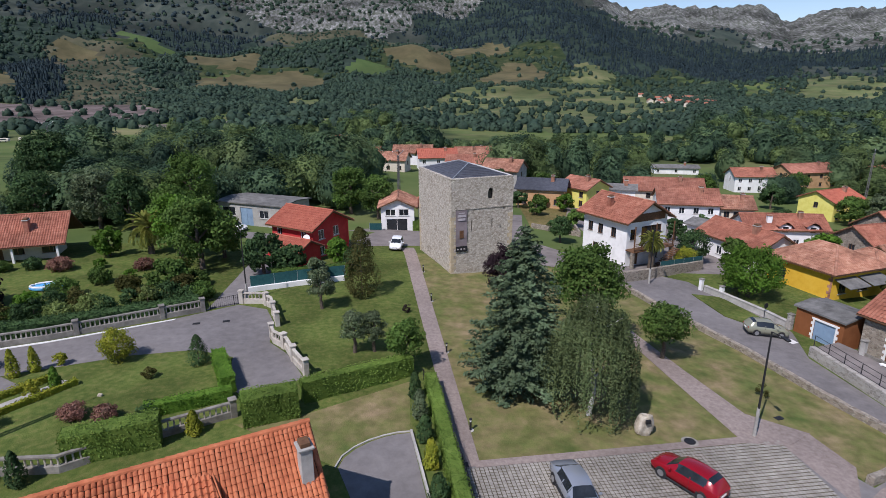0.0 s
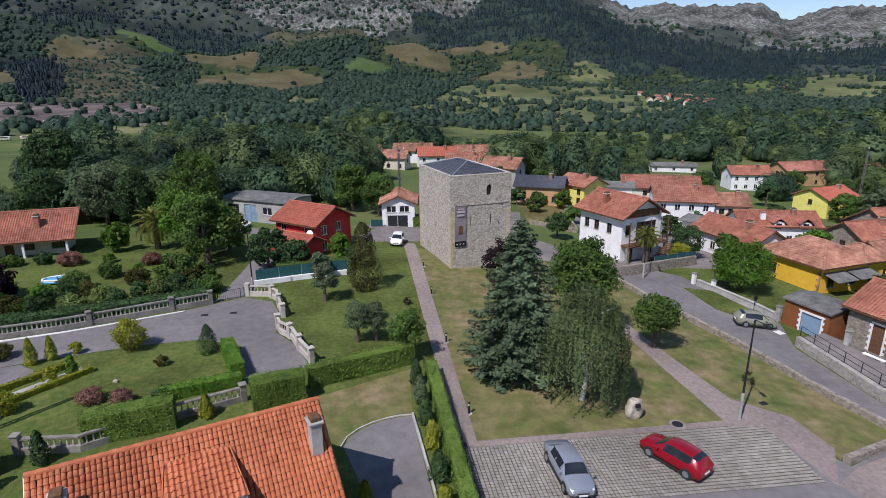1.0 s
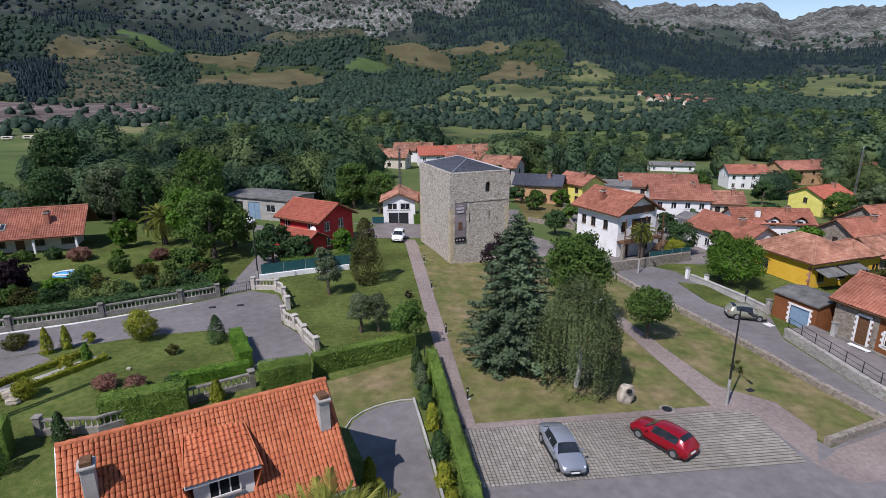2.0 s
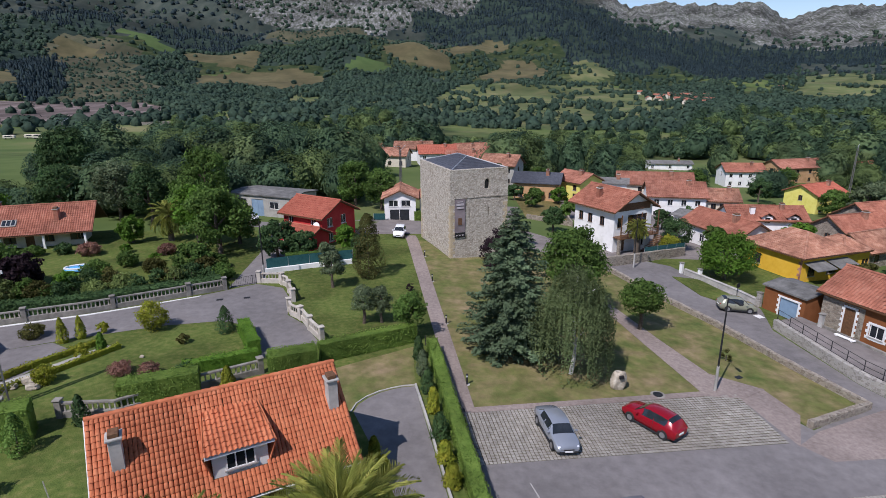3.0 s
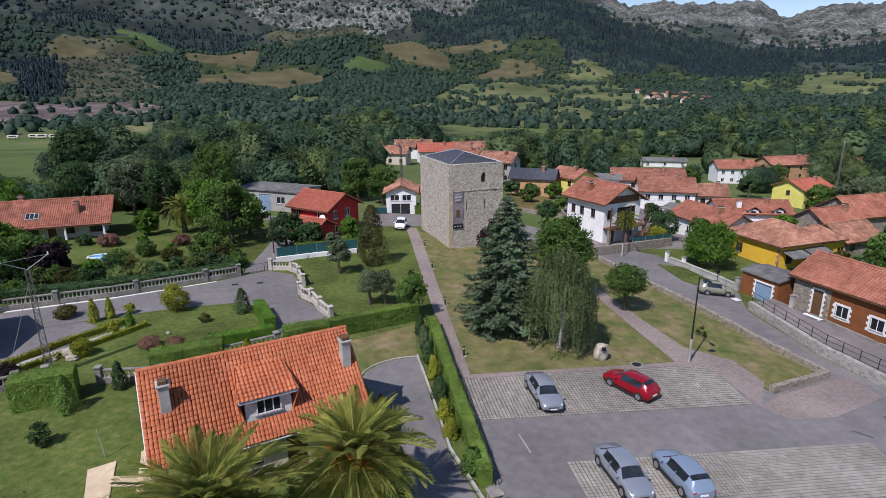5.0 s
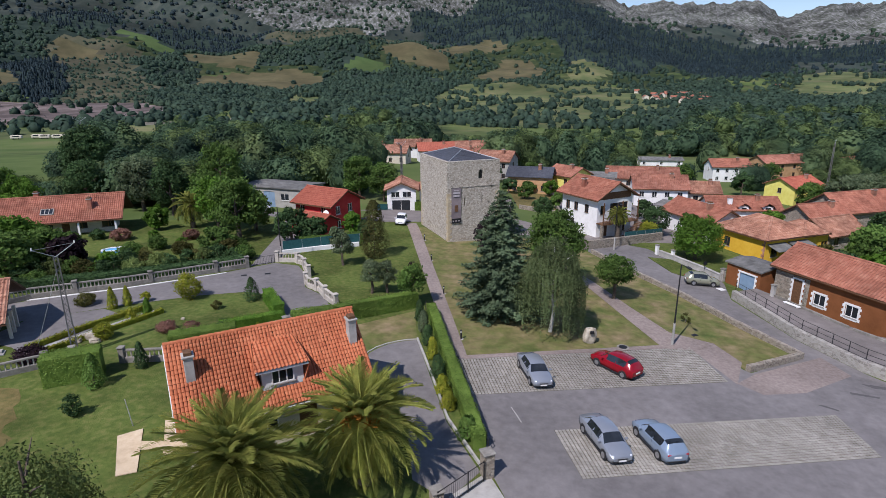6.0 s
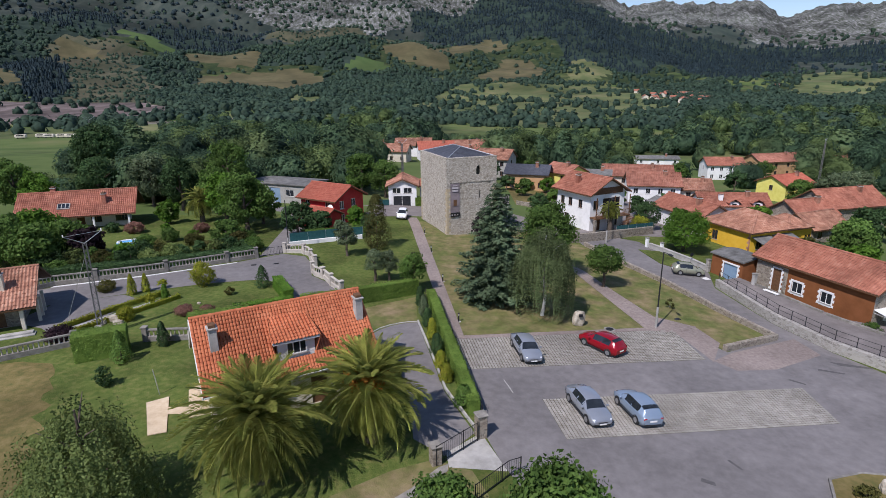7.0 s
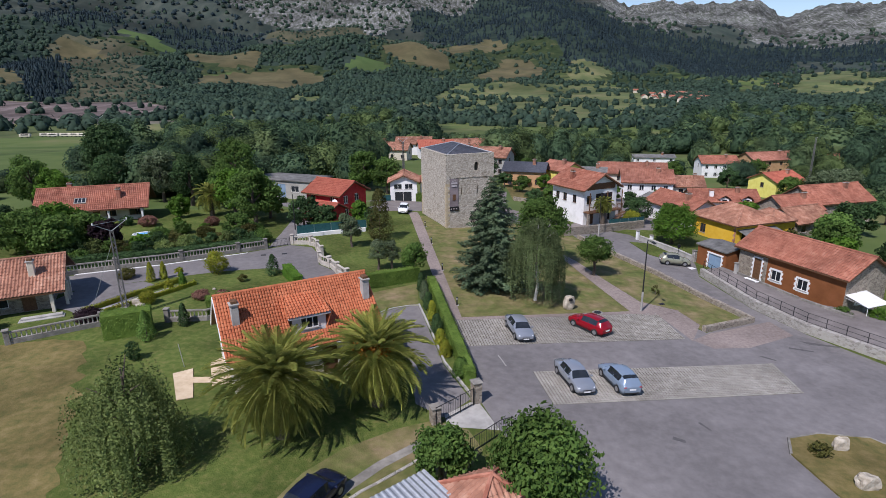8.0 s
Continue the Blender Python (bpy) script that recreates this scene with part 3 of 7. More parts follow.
# ---- roofs and houses ----
def tiled_slope(name, el, er, rl, rr, mat, parent, col=0.27, row=0.42, label=""):
    """Roof tiles on a slope from eave (el, er) to ridge (rl, rr): rounded columns laid in stepped courses."""
    el, er, rl, rr = (Vector(v) for v in (el, er, rl, rr))
    u = (er - el).normalized()
    length = (er - el).length
    nrm = u.cross(rl - el).normalized()
    up = nrm.cross(u)
    rise = (rl - el).dot(up)
    a, b = (rl - el).dot(u), (rr - el).dot(u)
    nc, nr = max(2, round(length / col)), max(2, round(rise / row))
    prof = ((0.0, 0.0), (0.18, 0.055), (0.42, 0.075), (0.62, 0.04), (0.8, 0.0))
    us = [((i + p) * length / nc, h) for i in range(nc) for p, h in prof] + [(length, 0.0)]
    verts, faces, n = [], [], len(us)
    for j in range(nr):
        for v, step in ((j / nr, 0.045), ((j + 1.06) / nr if j < nr - 1 else 1.0, 0.0)):
            lo, hi = a * min(v, 1), length + (b - length) * min(v, 1)
            for s, h in us:
                s2 = min(max(s, lo), hi)
                jit = 0.008 * math.sin(s2 * 9.1 + j * 2.3)
                p = el + u * s2 + up * (v * rise) + nrm * ((h if lo < s < hi else 0) + step + 0.02 + jit)
                verts.append(p)
        k = j * 2 * n
        for i in range(n - 1):
            lo, hi = a * j / nr, length + (b - length) * j / nr
            if us[i + 1][0] > lo and us[i][0] < hi:
                faces.append((k + i, k + i + 1, k + n + i + 1, k + n + i))
                if j:
                    faces.append((k - n + i, k - n + i + 1, k + i + 1, k + i))
    return mesh_ob(name, verts, faces, mat, parent, label=label)


def tube(name, pts, r, mat, parent, seg=6, label=""):
    """A round bar along points."""
    verts, faces = [], []
    pts = [Vector(p) for p in pts]
    rs = r if isinstance(r, (list, tuple)) else [r] * len(pts)
    for k, p in enumerate(pts):
        d = (pts[min(k + 1, len(pts) - 1)] - pts[max(k - 1, 0)]).normalized()
        a = d.orthogonal().normalized()
        b = d.cross(a)
        for s in range(seg):
            w = 2 * math.pi * s / seg
            verts.append(p + (a * math.cos(w) + b * math.sin(w)) * rs[k])
    for k in range(len(pts) - 1):
        for s in range(seg):
            faces.append((k * seg + s, k * seg + (s + 1) % seg, (k + 1) * seg + (s + 1) % seg, (k + 1) * seg + s))
    faces += [tuple(range(seg))[::-1], tuple(range((len(pts) - 1) * seg, len(pts) * seg))]
    return mesh_ob(name, verts, faces, mat, parent, label=label)


def facade(name, o, u, length, height, holes, mat, parent, apex=0.0, depth=0.16):
    """A wall sheet with real openings and reveals; holes: (x, z, w, h). o: its lower left corner seen from outside."""
    o, u, up = Vector(o), Vector(u), Vector((0, 0, 1))
    n = u.cross(up)
    xs = sorted({0, length, *(h[0] for h in holes), *(h[0] + h[2] for h in holes)})
    zs = sorted({0, height, *(h[1] for h in holes), *(h[1] + h[3] for h in holes)})
    verts, faces = [], []

    def quad(*ps):
        k = len(verts)
        verts.extend(ps)
        faces.append(tuple(range(k, k + len(ps))))

    def at(x, z, d=0.0):
        return o + u * x + up * z - n * d

    for x0, x1 in zip(xs, xs[1:]):
        for z0, z1 in zip(zs, zs[1:]):
            cx, cz = (x0 + x1) / 2, (z0 + z1) / 2
            if not any(h[0] < cx < h[0] + h[2] and h[1] < cz < h[1] + h[3] for h in holes):
                quad(at(x0, z0), at(x1, z0), at(x1, z1), at(x0, z1))
    for x, z, w, h in (hh[:4] for hh in holes):
        quad(at(x, z), at(x + w, z), at(x + w, z, depth), at(x, z, depth))
        quad(at(x, z + h), at(x, z + h, depth), at(x + w, z + h, depth), at(x + w, z + h))
        quad(at(x, z), at(x, z, depth), at(x, z + h, depth), at(x, z + h))
        quad(at(x + w, z), at(x + w, z + h), at(x + w, z + h, depth), at(x + w, z, depth))
    if apex:
        quad(at(0, height), at(length, height), at(length / 2, height + apex))
    return mesh_ob(name, verts, faces, mat, parent)


def window(o, u, x, z, w, h, parent, frame_mat, pane_mat, surround=None, name="window", bars=1, sill=True, depth=0.12):
    """A framed window set back in its opening, with a pane, a sill and, if given, a raised surround."""
    u = Vector(u)
    n = u.cross(Vector((0, 0, 1)))
    m = Matrix.Translation(Vector(o) + u * x + Vector((0, 0, z))) @ Matrix(((u.x, n.x, 0, 0), (u.y, n.y, 0, 0), (0, 0, 1, 0), (0, 0, 0, 1)))
    bm = bmesh.new()
    t = 0.07
    for a in ((0, t, -depth, -depth + 0.06, 0, h), (w - t, w, -depth, -depth + 0.06, 0, h), (t, w - t, -depth, -depth + 0.06, 0, t), (t, w - t, -depth, -depth + 0.06, h - t, h)):
        add_box(bm, *a, m=m)
    for i in range(bars):
        c = w * (i + 1) / (bars + 1)
        add_box(bm, c - 0.03, c + 0.03, -depth + 0.004, -depth + 0.055, t, h - t, m=m)
    fr = part(name, bm, frame_mat, parent)
    box_part("pane", (t, w - t, -depth + 0.012, -depth + 0.024, t, h - t), pane_mat, fr, m=m)
    if sill:
        box_part("sill", (-0.08, w + 0.08, -0.10, 0.07, -0.07, 0.0), M["concrete"], fr, m=m)
    if surround is not None:
        i, zz = 0, -0.2
        box_part("lintel", (0, w, 0.003, 0.03, h, h + 0.2), surround, fr, m=m)
        box_part("apron_stone", (0, w, 0.003, 0.03, -0.25, -0.07), surround, fr, m=m)
        while zz < h + 0.15:
            g = 0.16 if i % 2 else 0.30
            z1 = min(zz + 0.276, h + 0.2)
            box_part("quoin", (-g, -0.001, 0.003, 0.03, zz, z1), surround, fr, m=m)
            box_part("quoin", (w + 0.001, w + g, 0.003, 0.03, zz, z1), surround, fr, m=m)
            zz, i = zz + 0.28, i + 1
    return fr


def house(name, cx, cy, ang, length, width, base, eave, ridge, walls, roof, label, over=0.45, hip=0.0, holes=None, frame_mat=None, col=0.27, row=0.42,
          surround=None, group="", chimneys=(), category="house", side_mat=None, tiles=True, front_sheet=True):
    """A house: four walls with openings, a tiled roof on a slab, chimneys. length runs along the ridge; sizes are those of the roof."""
    h = thing(name, pose(cx, cy, base, 0, 0, ang), label, category, group)
    L, W, e, r = length / 2, width / 2, eave - base, ridge - base
    wl, ww = L - over, W - over
    top = e + (r - e) * over / W - 0.06
    sides = {"f": ((-wl, -ww, 0), (1, 0, 0), 2 * wl), "r": ((wl, -ww, 0), (0, 1, 0), 2 * ww), "b": ((wl, ww, 0), (-1, 0, 0), 2 * wl), "l": ((-wl, ww, 0), (0, -1, 0), 2 * ww)}
    for k, (o, u, length_k) in sides.items():
        hs = (holes or {}).get(k, [])
        gable = (r - e) * (ww / W) - 0.02 if k in "lr" and not hip else 0.0
        mt = (side_mat or {}).get(k, walls)
        o2 = (o[0], o[1], -0.6)
        facade("wall", o2, u, length_k, top + 0.6, [(x, z + 0.6, w, hh) for x, z, w, hh, *_ in hs], mt, h, apex=gable)
        for x, z, w, hh, *what in hs:
            if what and what[0] == "door":
                fr = window(o, u, x, z, w, hh, h, M["wood"], M["wood"], name="door", bars=0, sill=False, surround=surround)
            elif what and what[0] == "garage":
                fr = window(o, u, x, z, w, hh, h, M["blue_door"], M["blue_door"], name="garage_door", bars=1, sill=False, surround=surround)
            else:
                window(o, u, x, z, w, hh, h, frame_mat or M["white"], M["glass"], surround=surround, bars=1)
    A, B, C, D = (-L, -W, e), (L, -W, e), (L, W, e), (-L, W, e)
    RL, RR = (-L + hip, 0, r), (L - hip, 0, r)
    slopes = [(A, B, RL, RR), (C, D, RR, RL)]
    if hip:
        slopes += [(B, C, RR, RR), (D, A, RL, RL)]
    for a, b, c, d in slopes if front_sheet else slopes[1:]:
        if tiles:
            tiled_slope("roof_tiles", a, b, c, d, roof, h, col, row)
    bm = bmesh.new()
    low = [bm.verts.new(Vector(p) - Vector((0, 0, 0.14))) for p in (A, B, C, D)]
    hi = [bm.verts.new(Vector(p) + Vector((0, 0, 0.0 if tiles else 0.03))) for p in (A, B, C, D)]
    r0, r1 = bm.verts.new(RL), bm.verts.new(RR)
    s0, s1 = bm.verts.new(Vector(RL) - Vector((0, 0, 0.14))), bm.verts.new(Vector(RR) - Vector((0, 0, 0.14)))
    for i in range(4):
        bm.faces.new((low[i], low[(i + 1) % 4], hi[(i + 1) % 4], hi[i])) if hip or i in (0, 2) else None
    bm.faces.new((hi[0], hi[1], r1, r0))
    bm.faces.new((hi[2], hi[3], r0, r1))
    bm.faces.new((low[1], low[0], s0, s1))
    bm.faces.new((low[3], low[2], s1, s0))
    if hip:
        for i, rr, ss in ((1, r1, s1), (3, r0, s0)):
            bm.faces.new((hi[i], hi[(i + 1) % 4], rr))
            bm.faces.new((low[(i + 1) % 4], low[i], ss))
    else:
        for i, rr, ss in ((1, r1, s1), (3, r0, s0)):
            bm.faces.new((low[i], hi[i], rr, ss))
            bm.faces.new((ss, rr, hi[(i + 1) % 4], low[(i + 1) % 4]))
    part("roof", bm, [roof if not tiles else M["wood"]][0], h)
    if tiles:
        n = max(2, int((2 * L - 2 * hip) / 0.4))
        ends = [(Vector(RL), Vector(RR), n)]
        if hip:
            ends += [(Vector(p), Vector(q), max(2, int((Vector(p) - Vector(q)).length / 0.4))) for p, q in ((A, RL), (D, RL), (B, RR), (C, RR))]
        vs, fs = [], []
        for p, q, n in ends:
            d = (q - p).normalized()
            s = d.cross(Vector((0, 0, 1))).normalized()
            for i in range(n):
                a, b = p.lerp(q, i / n), p.lerp(q, (i + 1.08) / n)
                k = len(vs)
                for pt, rad in ((a, 0.16), (b, 0.13)):
                    for w in range(6):
                        t = math.pi * w / 5
                        vs.append(pt + s * (rad * math.cos(t)) + Vector((0, 0, 0.05 + rad * 0.85 * math.sin(t))))
                fs += [(k + w, k + w + 1, k + 7 + w, k + 6 + w) for w in range(5)] + [tuple(range(k, k + 6))]
        mesh_ob("ridge_tiles", vs, fs, roof, h)
    for x, y, w, d, z1, mat in chimneys:
        zr = r - abs(y) / W * (r - e)
        ch = box_part("chimney", (x - w / 2, x + w / 2, y - d / 2, y + d / 2, zr - 0.6, zr + z1), mat, h, bevel=0.02)
        box_part("chimney_cap", (x - w / 2 - 0.08, x + w / 2 + 0.08, y - d / 2 - 0.08, y + d / 2 + 0.08, zr + z1, zr + z1 + 0.1), M["concrete"], ch, bevel=0.02)
        box_part("chimney_hood", (x - w / 2 + 0.04, x + w / 2 - 0.04, y - d / 2 + 0.04, y + d / 2 - 0.04, zr + z1 + 0.1, zr + z1 + 0.3), M["wood"], ch, bevel=0.02)
    return h


def even(n, length, w, z, hh, margin=1.0):
    """n windows spread evenly along a wall."""
    return [(margin + (length - 2 * margin - w) * (i / max(1, n - 1)), z, w, hh) for i in range(n)]


# the orange-roofed house by the car park
near_house = house("detached_house", -7.35, 14.0, 25.6, 11.3, 7.9, 1.4, 4.0, 7.5, M["cream"], M["tile_orange"], "cream detached house with a bright orange tiled roof", over=0.45,
                   holes={"f": [(0.9, 0.9, 1.3, 1.2), (3.6, 0.9, 1.3, 1.2), (6.1, 0.02, 1.1, 2.1, "door"), (8.0, 0.9, 1.5, 1.2)], "l": [(2.2, 0.9, 1.4, 1.2)], "r": [(2.4, 0.9, 1.2, 1.1)]},
                   row=0.40, front_sheet=False, chimneys=[(-4.5, -1.7, 0.5, 0.62, 1.35, M["concrete"]), (5.0, -1.65, 0.5, 0.62, 1.45, M["concrete"])])

# the stone-fronted brown house on the street
house("brown_house", 46.55, 32.9, -72.8, 14.2, 7.2, -1.55, 2.2, 4.35, M["brown"], M["tile_red"], "low brown house with white stone surrounds and red roof", over=0.5,
      holes={"f": [(2.2, 0.05, 1.0, 2.9, "door"), (4.6, 1.0, 1.25, 1.2), (7.9, 1.0, 1.25, 1.2)], "r": [(2.0, 0.9, 1.1, 1.1)]}, surround=M["white"], side_mat={"l": M["rubble"], "r": M["rubble"]}, col=0.3)
brown = bpy.data.objects["brown_house"]
for dims in ((-6.59, -4.62, -3.125, -3.103, -0.5, 3.35), (-3.1, -2.6, -3.125, -3.103, -0.5, 3.35), (-4.62, -3.1, -3.125, -3.103, 3.2, 3.35)):
    box_part("stone_facing", dims, M["rubble"], brown, label="rubble stone facing beside the door")
house("brown_garage", 41.35, 41.3, -72.8, 5.0, 4.4, -1.45, 1.35, 1.75, M["brown"], M["fibre"], "small brown garage with blue double doors and a grey sheet roof", over=0.2,
      holes={"f": [(1.9, 0.02, 2.0, 2.0, "garage")]}, surround=M["white"], tiles=False, category="garage")
house("yellow_house", 51.6, 56.9, -73.4, 9.6, 9.4, -2.2, 1.25, 3.3, M["yellow"], M["tile_old"], "bright yellow bungalow with a hipped weathered tile roof", over=0.55, hip=3.6,
      holes={"f": [(1.6, 1.0, 1.1, 1.4)], "r": [(1.2, 0.9, 1.2, 1.4), (4.4, 0.9, 1.6, 1.4)]}, frame_mat=M["wood"])
house("yellow_house_wing", 57.0, 56.6, -73.4, 5.6, 5.0, -2.3, 1.1, 2.6, M["yellow"], M["tile_old"], "tiled wing of the yellow bungalow", over=0.5, hip=2.4, holes={"r": [(1.0, 0.9, 1.2, 1.3), (3.4, 0.9, 1.2, 1.3)]}, frame_mat=M["wood"])
white_house = house("white_house", 30.7, 67.4, -65, 9.6, 8.6, -1.1, 4.9, 7.3, M["white"], M["tile_red"], "two-storey white house with red tiled roof and balcony", over=0.8,
                    holes={"f": [(0.9, 3.6, 0.9, 1.3), (2.8, 3.6, 0.9, 1.3), (5.2, 3.6, 0.9, 1.3), (2.0, 0.9, 1.0, 1.3)], "r": [(0.6, 3.6, 1.0, 1.4), (2.5, 3.2, 3.6, 2.0), (1.0, 0.2, 1.2, 2.1, "door"), (4.4, 0.6, 1.4, 1.6)]},
                    frame_mat=M["wood"], chimneys=[(-0.6, -2.2, 0.6, 0.6, 1.2, M["tile_red"])])
house("red_house", -10.9, 65.2, -35, 8.2, 7.6, 1.1, 5.0, 6.9, M["red"], M["tile_bright"], "deep red house with bright red tiled roofs", over=0.6,
      holes={"f": [(0.9, 2.5, 0.9, 1.2), (5.0, 2.4, 1.0, 1.3)], "r": [(1.0, 2.5, 1.0, 1.2), (3.6, 2.5, 1.0, 1.2), (1.0, 0.5, 1.0, 1.1)]})
house("red_house_porch", -12.3, 60.6, -35, 6.2, 4.4, 1.2, 3.1, 4.2, M["red"], M["tile_bright"], "low red porch with a tiled roof before the red house", over=0.4, holes={"f": [(0.8, 0.7, 1.2, 1.1), (3.4, 0.7, 1.2, 1.1)]})
house("small_white_house", -0.2, 81.2, 90, 8.2, 6.0, 0.3, 4.1, 5.4, M["white"], M["tile_old"], "small white gabled house with an upper gallery and garage", over=0.5,
      holes={"l": [(0.7, 2.5, 1.5, 1.0), (2.7, 2.5, 1.5, 1.0), (0.8, 0.05, 3.2, 2.0)]})
house("white_outhouse", 4.6, 84, 90, 8, 4.0, 0.1, 3.4, 4.4, M["white"], M["tile_red"], "white outhouse with a red tiled roof", over=0.4, holes={"l": [(0.9, 1.2, 0.8, 1.0)]})
house("old_workshop", -21.6, 84.0, -25.6, 13.0, 7.4, 0.6, 4.4, 4.75, M["grey_block"], M["fibre"], "grey block workshop with a flat fibre-cement roof", over=0.3, tiles=False, category="workshop",
      holes={"f": [(0.8, 1.6, 2.6, 1.4), (4.4, 0.05, 2.4, 3.0, "garage"), (8.0, 1.6, 1.8, 1.2)]})
house("tan_house", -48.0, 63.6, 15.5, 15.6, 8.8, 1.7, 3.7, 6.7, M["cream"], M["tile_red"], "cream bungalow with a long red tiled roof and a porch", over=1.9, frame_mat=M["wood"],
      holes={"f": [(1.0, 0.6, 1.4, 1.3), (3.2, 0.6, 1.4, 1.3), (5.6, 0.05, 1.0, 1.9, "door"), (7.4, 0.6, 1.4, 1.3), (10.6, 0.6, 1.6, 1.3)]}, chimneys=[(3.6, -2.2, 0.55, 0.9, 1.2, M["tile_red"]), (-3.5, 0.6, 0.6, 0.6, 0.9, M["tile_red"])])
villa = house("villa", -38.2, 26.3, 24, 12.4, 9.2, 1.6, 3.6, 6.0, M["rubble"], M["tile_old"], "stone villa with a weathered tile roof and a columned porch", over=1.5,
              holes={"f": [(1.0, 0.6, 1.6, 1.2), (4.6, 0.6, 1.6, 1.2), (7.2, 0.05, 1.1, 1.9, "door")], "r": [(1.4, 0.7, 1.3, 1.2)]}, chimneys=[(3.6, -2.2, 0.5, 0.7, 1.3, M["cream"]), (-1.0, -1.0, 0.9, 0.9, 1.2, M["tile_old"])])

# village behind
VILLAGE = [
    ("slate_house", 28.8, 108.5, -20, 10.5, 8.5, 4.0, 5.8, "ochre", "slate", 3), ("lemon_house", 37.5, 108.5, -60, 8.5, 7.5, 4.4, 6.2, "lemon", "tile_rose", 2),
    ("pink_roofed_house", 24.5, 132, -30, 10, 8, 5.2, 7.6, "grey_block", "tile_old", 2), ("gallery_house", 54.6, 99.2, -15, 11.6, 9.5, 5.0, 7.4, "white", "tile_rose", 4),
    ("terraced_house", 65.6, 102.0, -15, 7.4, 8.4, 4.8, 6.8, "cream", "tile_old", 3), ("long_house", 60.5, 123, -15, 18, 9, 5.2, 7.7, "cream", "tile_rose", 5),
    ("dormered_house", 66.4, 88.0, -10, 14, 8, 3.7, 5.8, "white", "tile_red", 4), ("low_house", 48.4, 68.2, -77, 12.4, 7.0, 3.2, 5.2, "white", "tile_red", 4),
    ("stone_house", 71.4, 73.2, 12, 9, 8.0, 3.4, 5.8, "rubble", "tile_red", 2), ("tall_stone_house", 84.6, 81.5, 12, 15, 9.5, 4.8, 7.8, "rubble", "tile_red", 2),
    ("stone_barn", 65.0, 61.6, 18, 8.4, 7, 2.4, 4.4, "rubble", "tile_old", 1), ("orange_house", 127, 168.5, 8, 18, 10, 5.2, 7.6, "ochre", "tile_rose", 4),
    ("lemon_gabled_house", 95, 113.5, 20, 11, 9, 4.6, 6.6, "lemon", "tile_bright", 2), ("white_farmhouse", 103.5, 159, -8, 12.5, 9, 5.0, 7.2, "white", "tile_red", 4),
    ("long_shed", 100.5, 203, -12, 17, 8, 2.6, 3.6, "white", "fibre", 3), ("ochre_cottage", 50.5, 221, -25, 8, 7, 3.0, 5.0, "ochre", "tile_rose", 1),
    ("spread_roof_house", 78.5, 260, 5, 14, 9, 3.0, 5.0, "ochre", "tile_bright", 3), ("roof_row_house", -4.6, 166, -12, 11, 9, 3.6, 5.8, "cream", "tile_old", 3),
    ("roof_row_house", 9.5, 175, 6, 13, 9, 4.4, 6.9, "white", "tile_bright", 3), ("roof_row_house", 17.5, 158, -10, 12, 9, 4.4, 6.6, "cream", "tile_rose", 3),
    ("roof_row_house", 25.2, 215, 4, 15, 9, 4.0, 6.5, "white", "tile_rose", 3), ("roof_row_house", -37, 281, 30, 13, 9, 5.0, 7.6, "white", "tile_bright", 2),
    ("roof_row_house", 35.6, 179, -30, 11, 8, 4.0, 6.2, "ochre", "tile_bright", 2), ("roof_row_house", -26, 205, 20, 9, 8, 3.6, 5.6, "white", "tile_bright", 2),
    ("small_villa", 160, 180, 15, 9, 8, 3.2, 5.2, "ochre", "tile_red", 1), ("white_cottage", 92.2, 251, 0, 8, 6, 2.6, 3.8, "white", "fibre", 1),
    ("field_house", -128, 326, 10, 11, 8, 3.0, 4.6, "white", "tile_bright", 2), ("field_house", -98, 264, 5, 9, 7, 2.8, 4.2, "white", "tile_red", 2),
    ("sheet_roof_house", 45.5, 111, -20, 8, 7, 4.2, 5.0, "white", "fibre", 2), ("lean_to_house", 52.6, 85.5, -60, 6.5, 6, 2.8, 3.6, "white", "fibre", 1),
    ("row_house", 14.5, 118, -25, 9, 7, 4.2, 6.0, "cream", "tile_red", 2), ("roof_row_house", -12, 182, -20, 8, 8, 4.2, 6.4, "cream", "tile_red", 2), ("roof_row_house", 20, 190, 12, 13, 9, 4.4, 6.8, "cream", "tile_old", 2), ("roof_row_house", 2, 192, -5, 14, 9, 4.4, 6.8, "white", "tile_old", 2),
]
for nm, x, y, a, L, W, e, r, wm, rm, nwin in VILLAGE:
    b = gz(x, y) - 0.2
    far = y > 140
    wl = L - 1.0
    hs = even(nwin, wl, 1.0, 0.9, 1.2)
    if e > 4.2:
        hs = hs + even(nwin, wl, 1.0, e - 1.7, 1.2)
    ends = [((W - 1.0) / 2 - 0.5, e - 1.6, 1.0, 1.2)]
    house(nm, x, y, a, L, W, b, b + e, b + r, M[wm], M[rm], {"white": "white-rendered village house with a tiled roof", "ochre": "ochre village house with a tiled roof", "cream": "cream village house with a tiled roof",
          "lemon": "lemon-yellow village house with a tiled roof", "rubble": "rubble-stone village house with a red tiled roof", "grey_block": "grey village house with a faded pink tile roof"}[wm],
          over=0.5, holes={"f": hs, "l": ends, "r": ends}, frame_mat=M["wood"] if wm != "white" else M["white"], col=0.6 if far else 0.36, row=0.9 if far else 0.55, group="village houses",
          tiles=rm not in ("fibre", "slate"), chimneys=[(L * 0.2, -W * 0.12, 0.7, 0.7, 1.0, M["tile_old"])] if nwin > 1 else ())


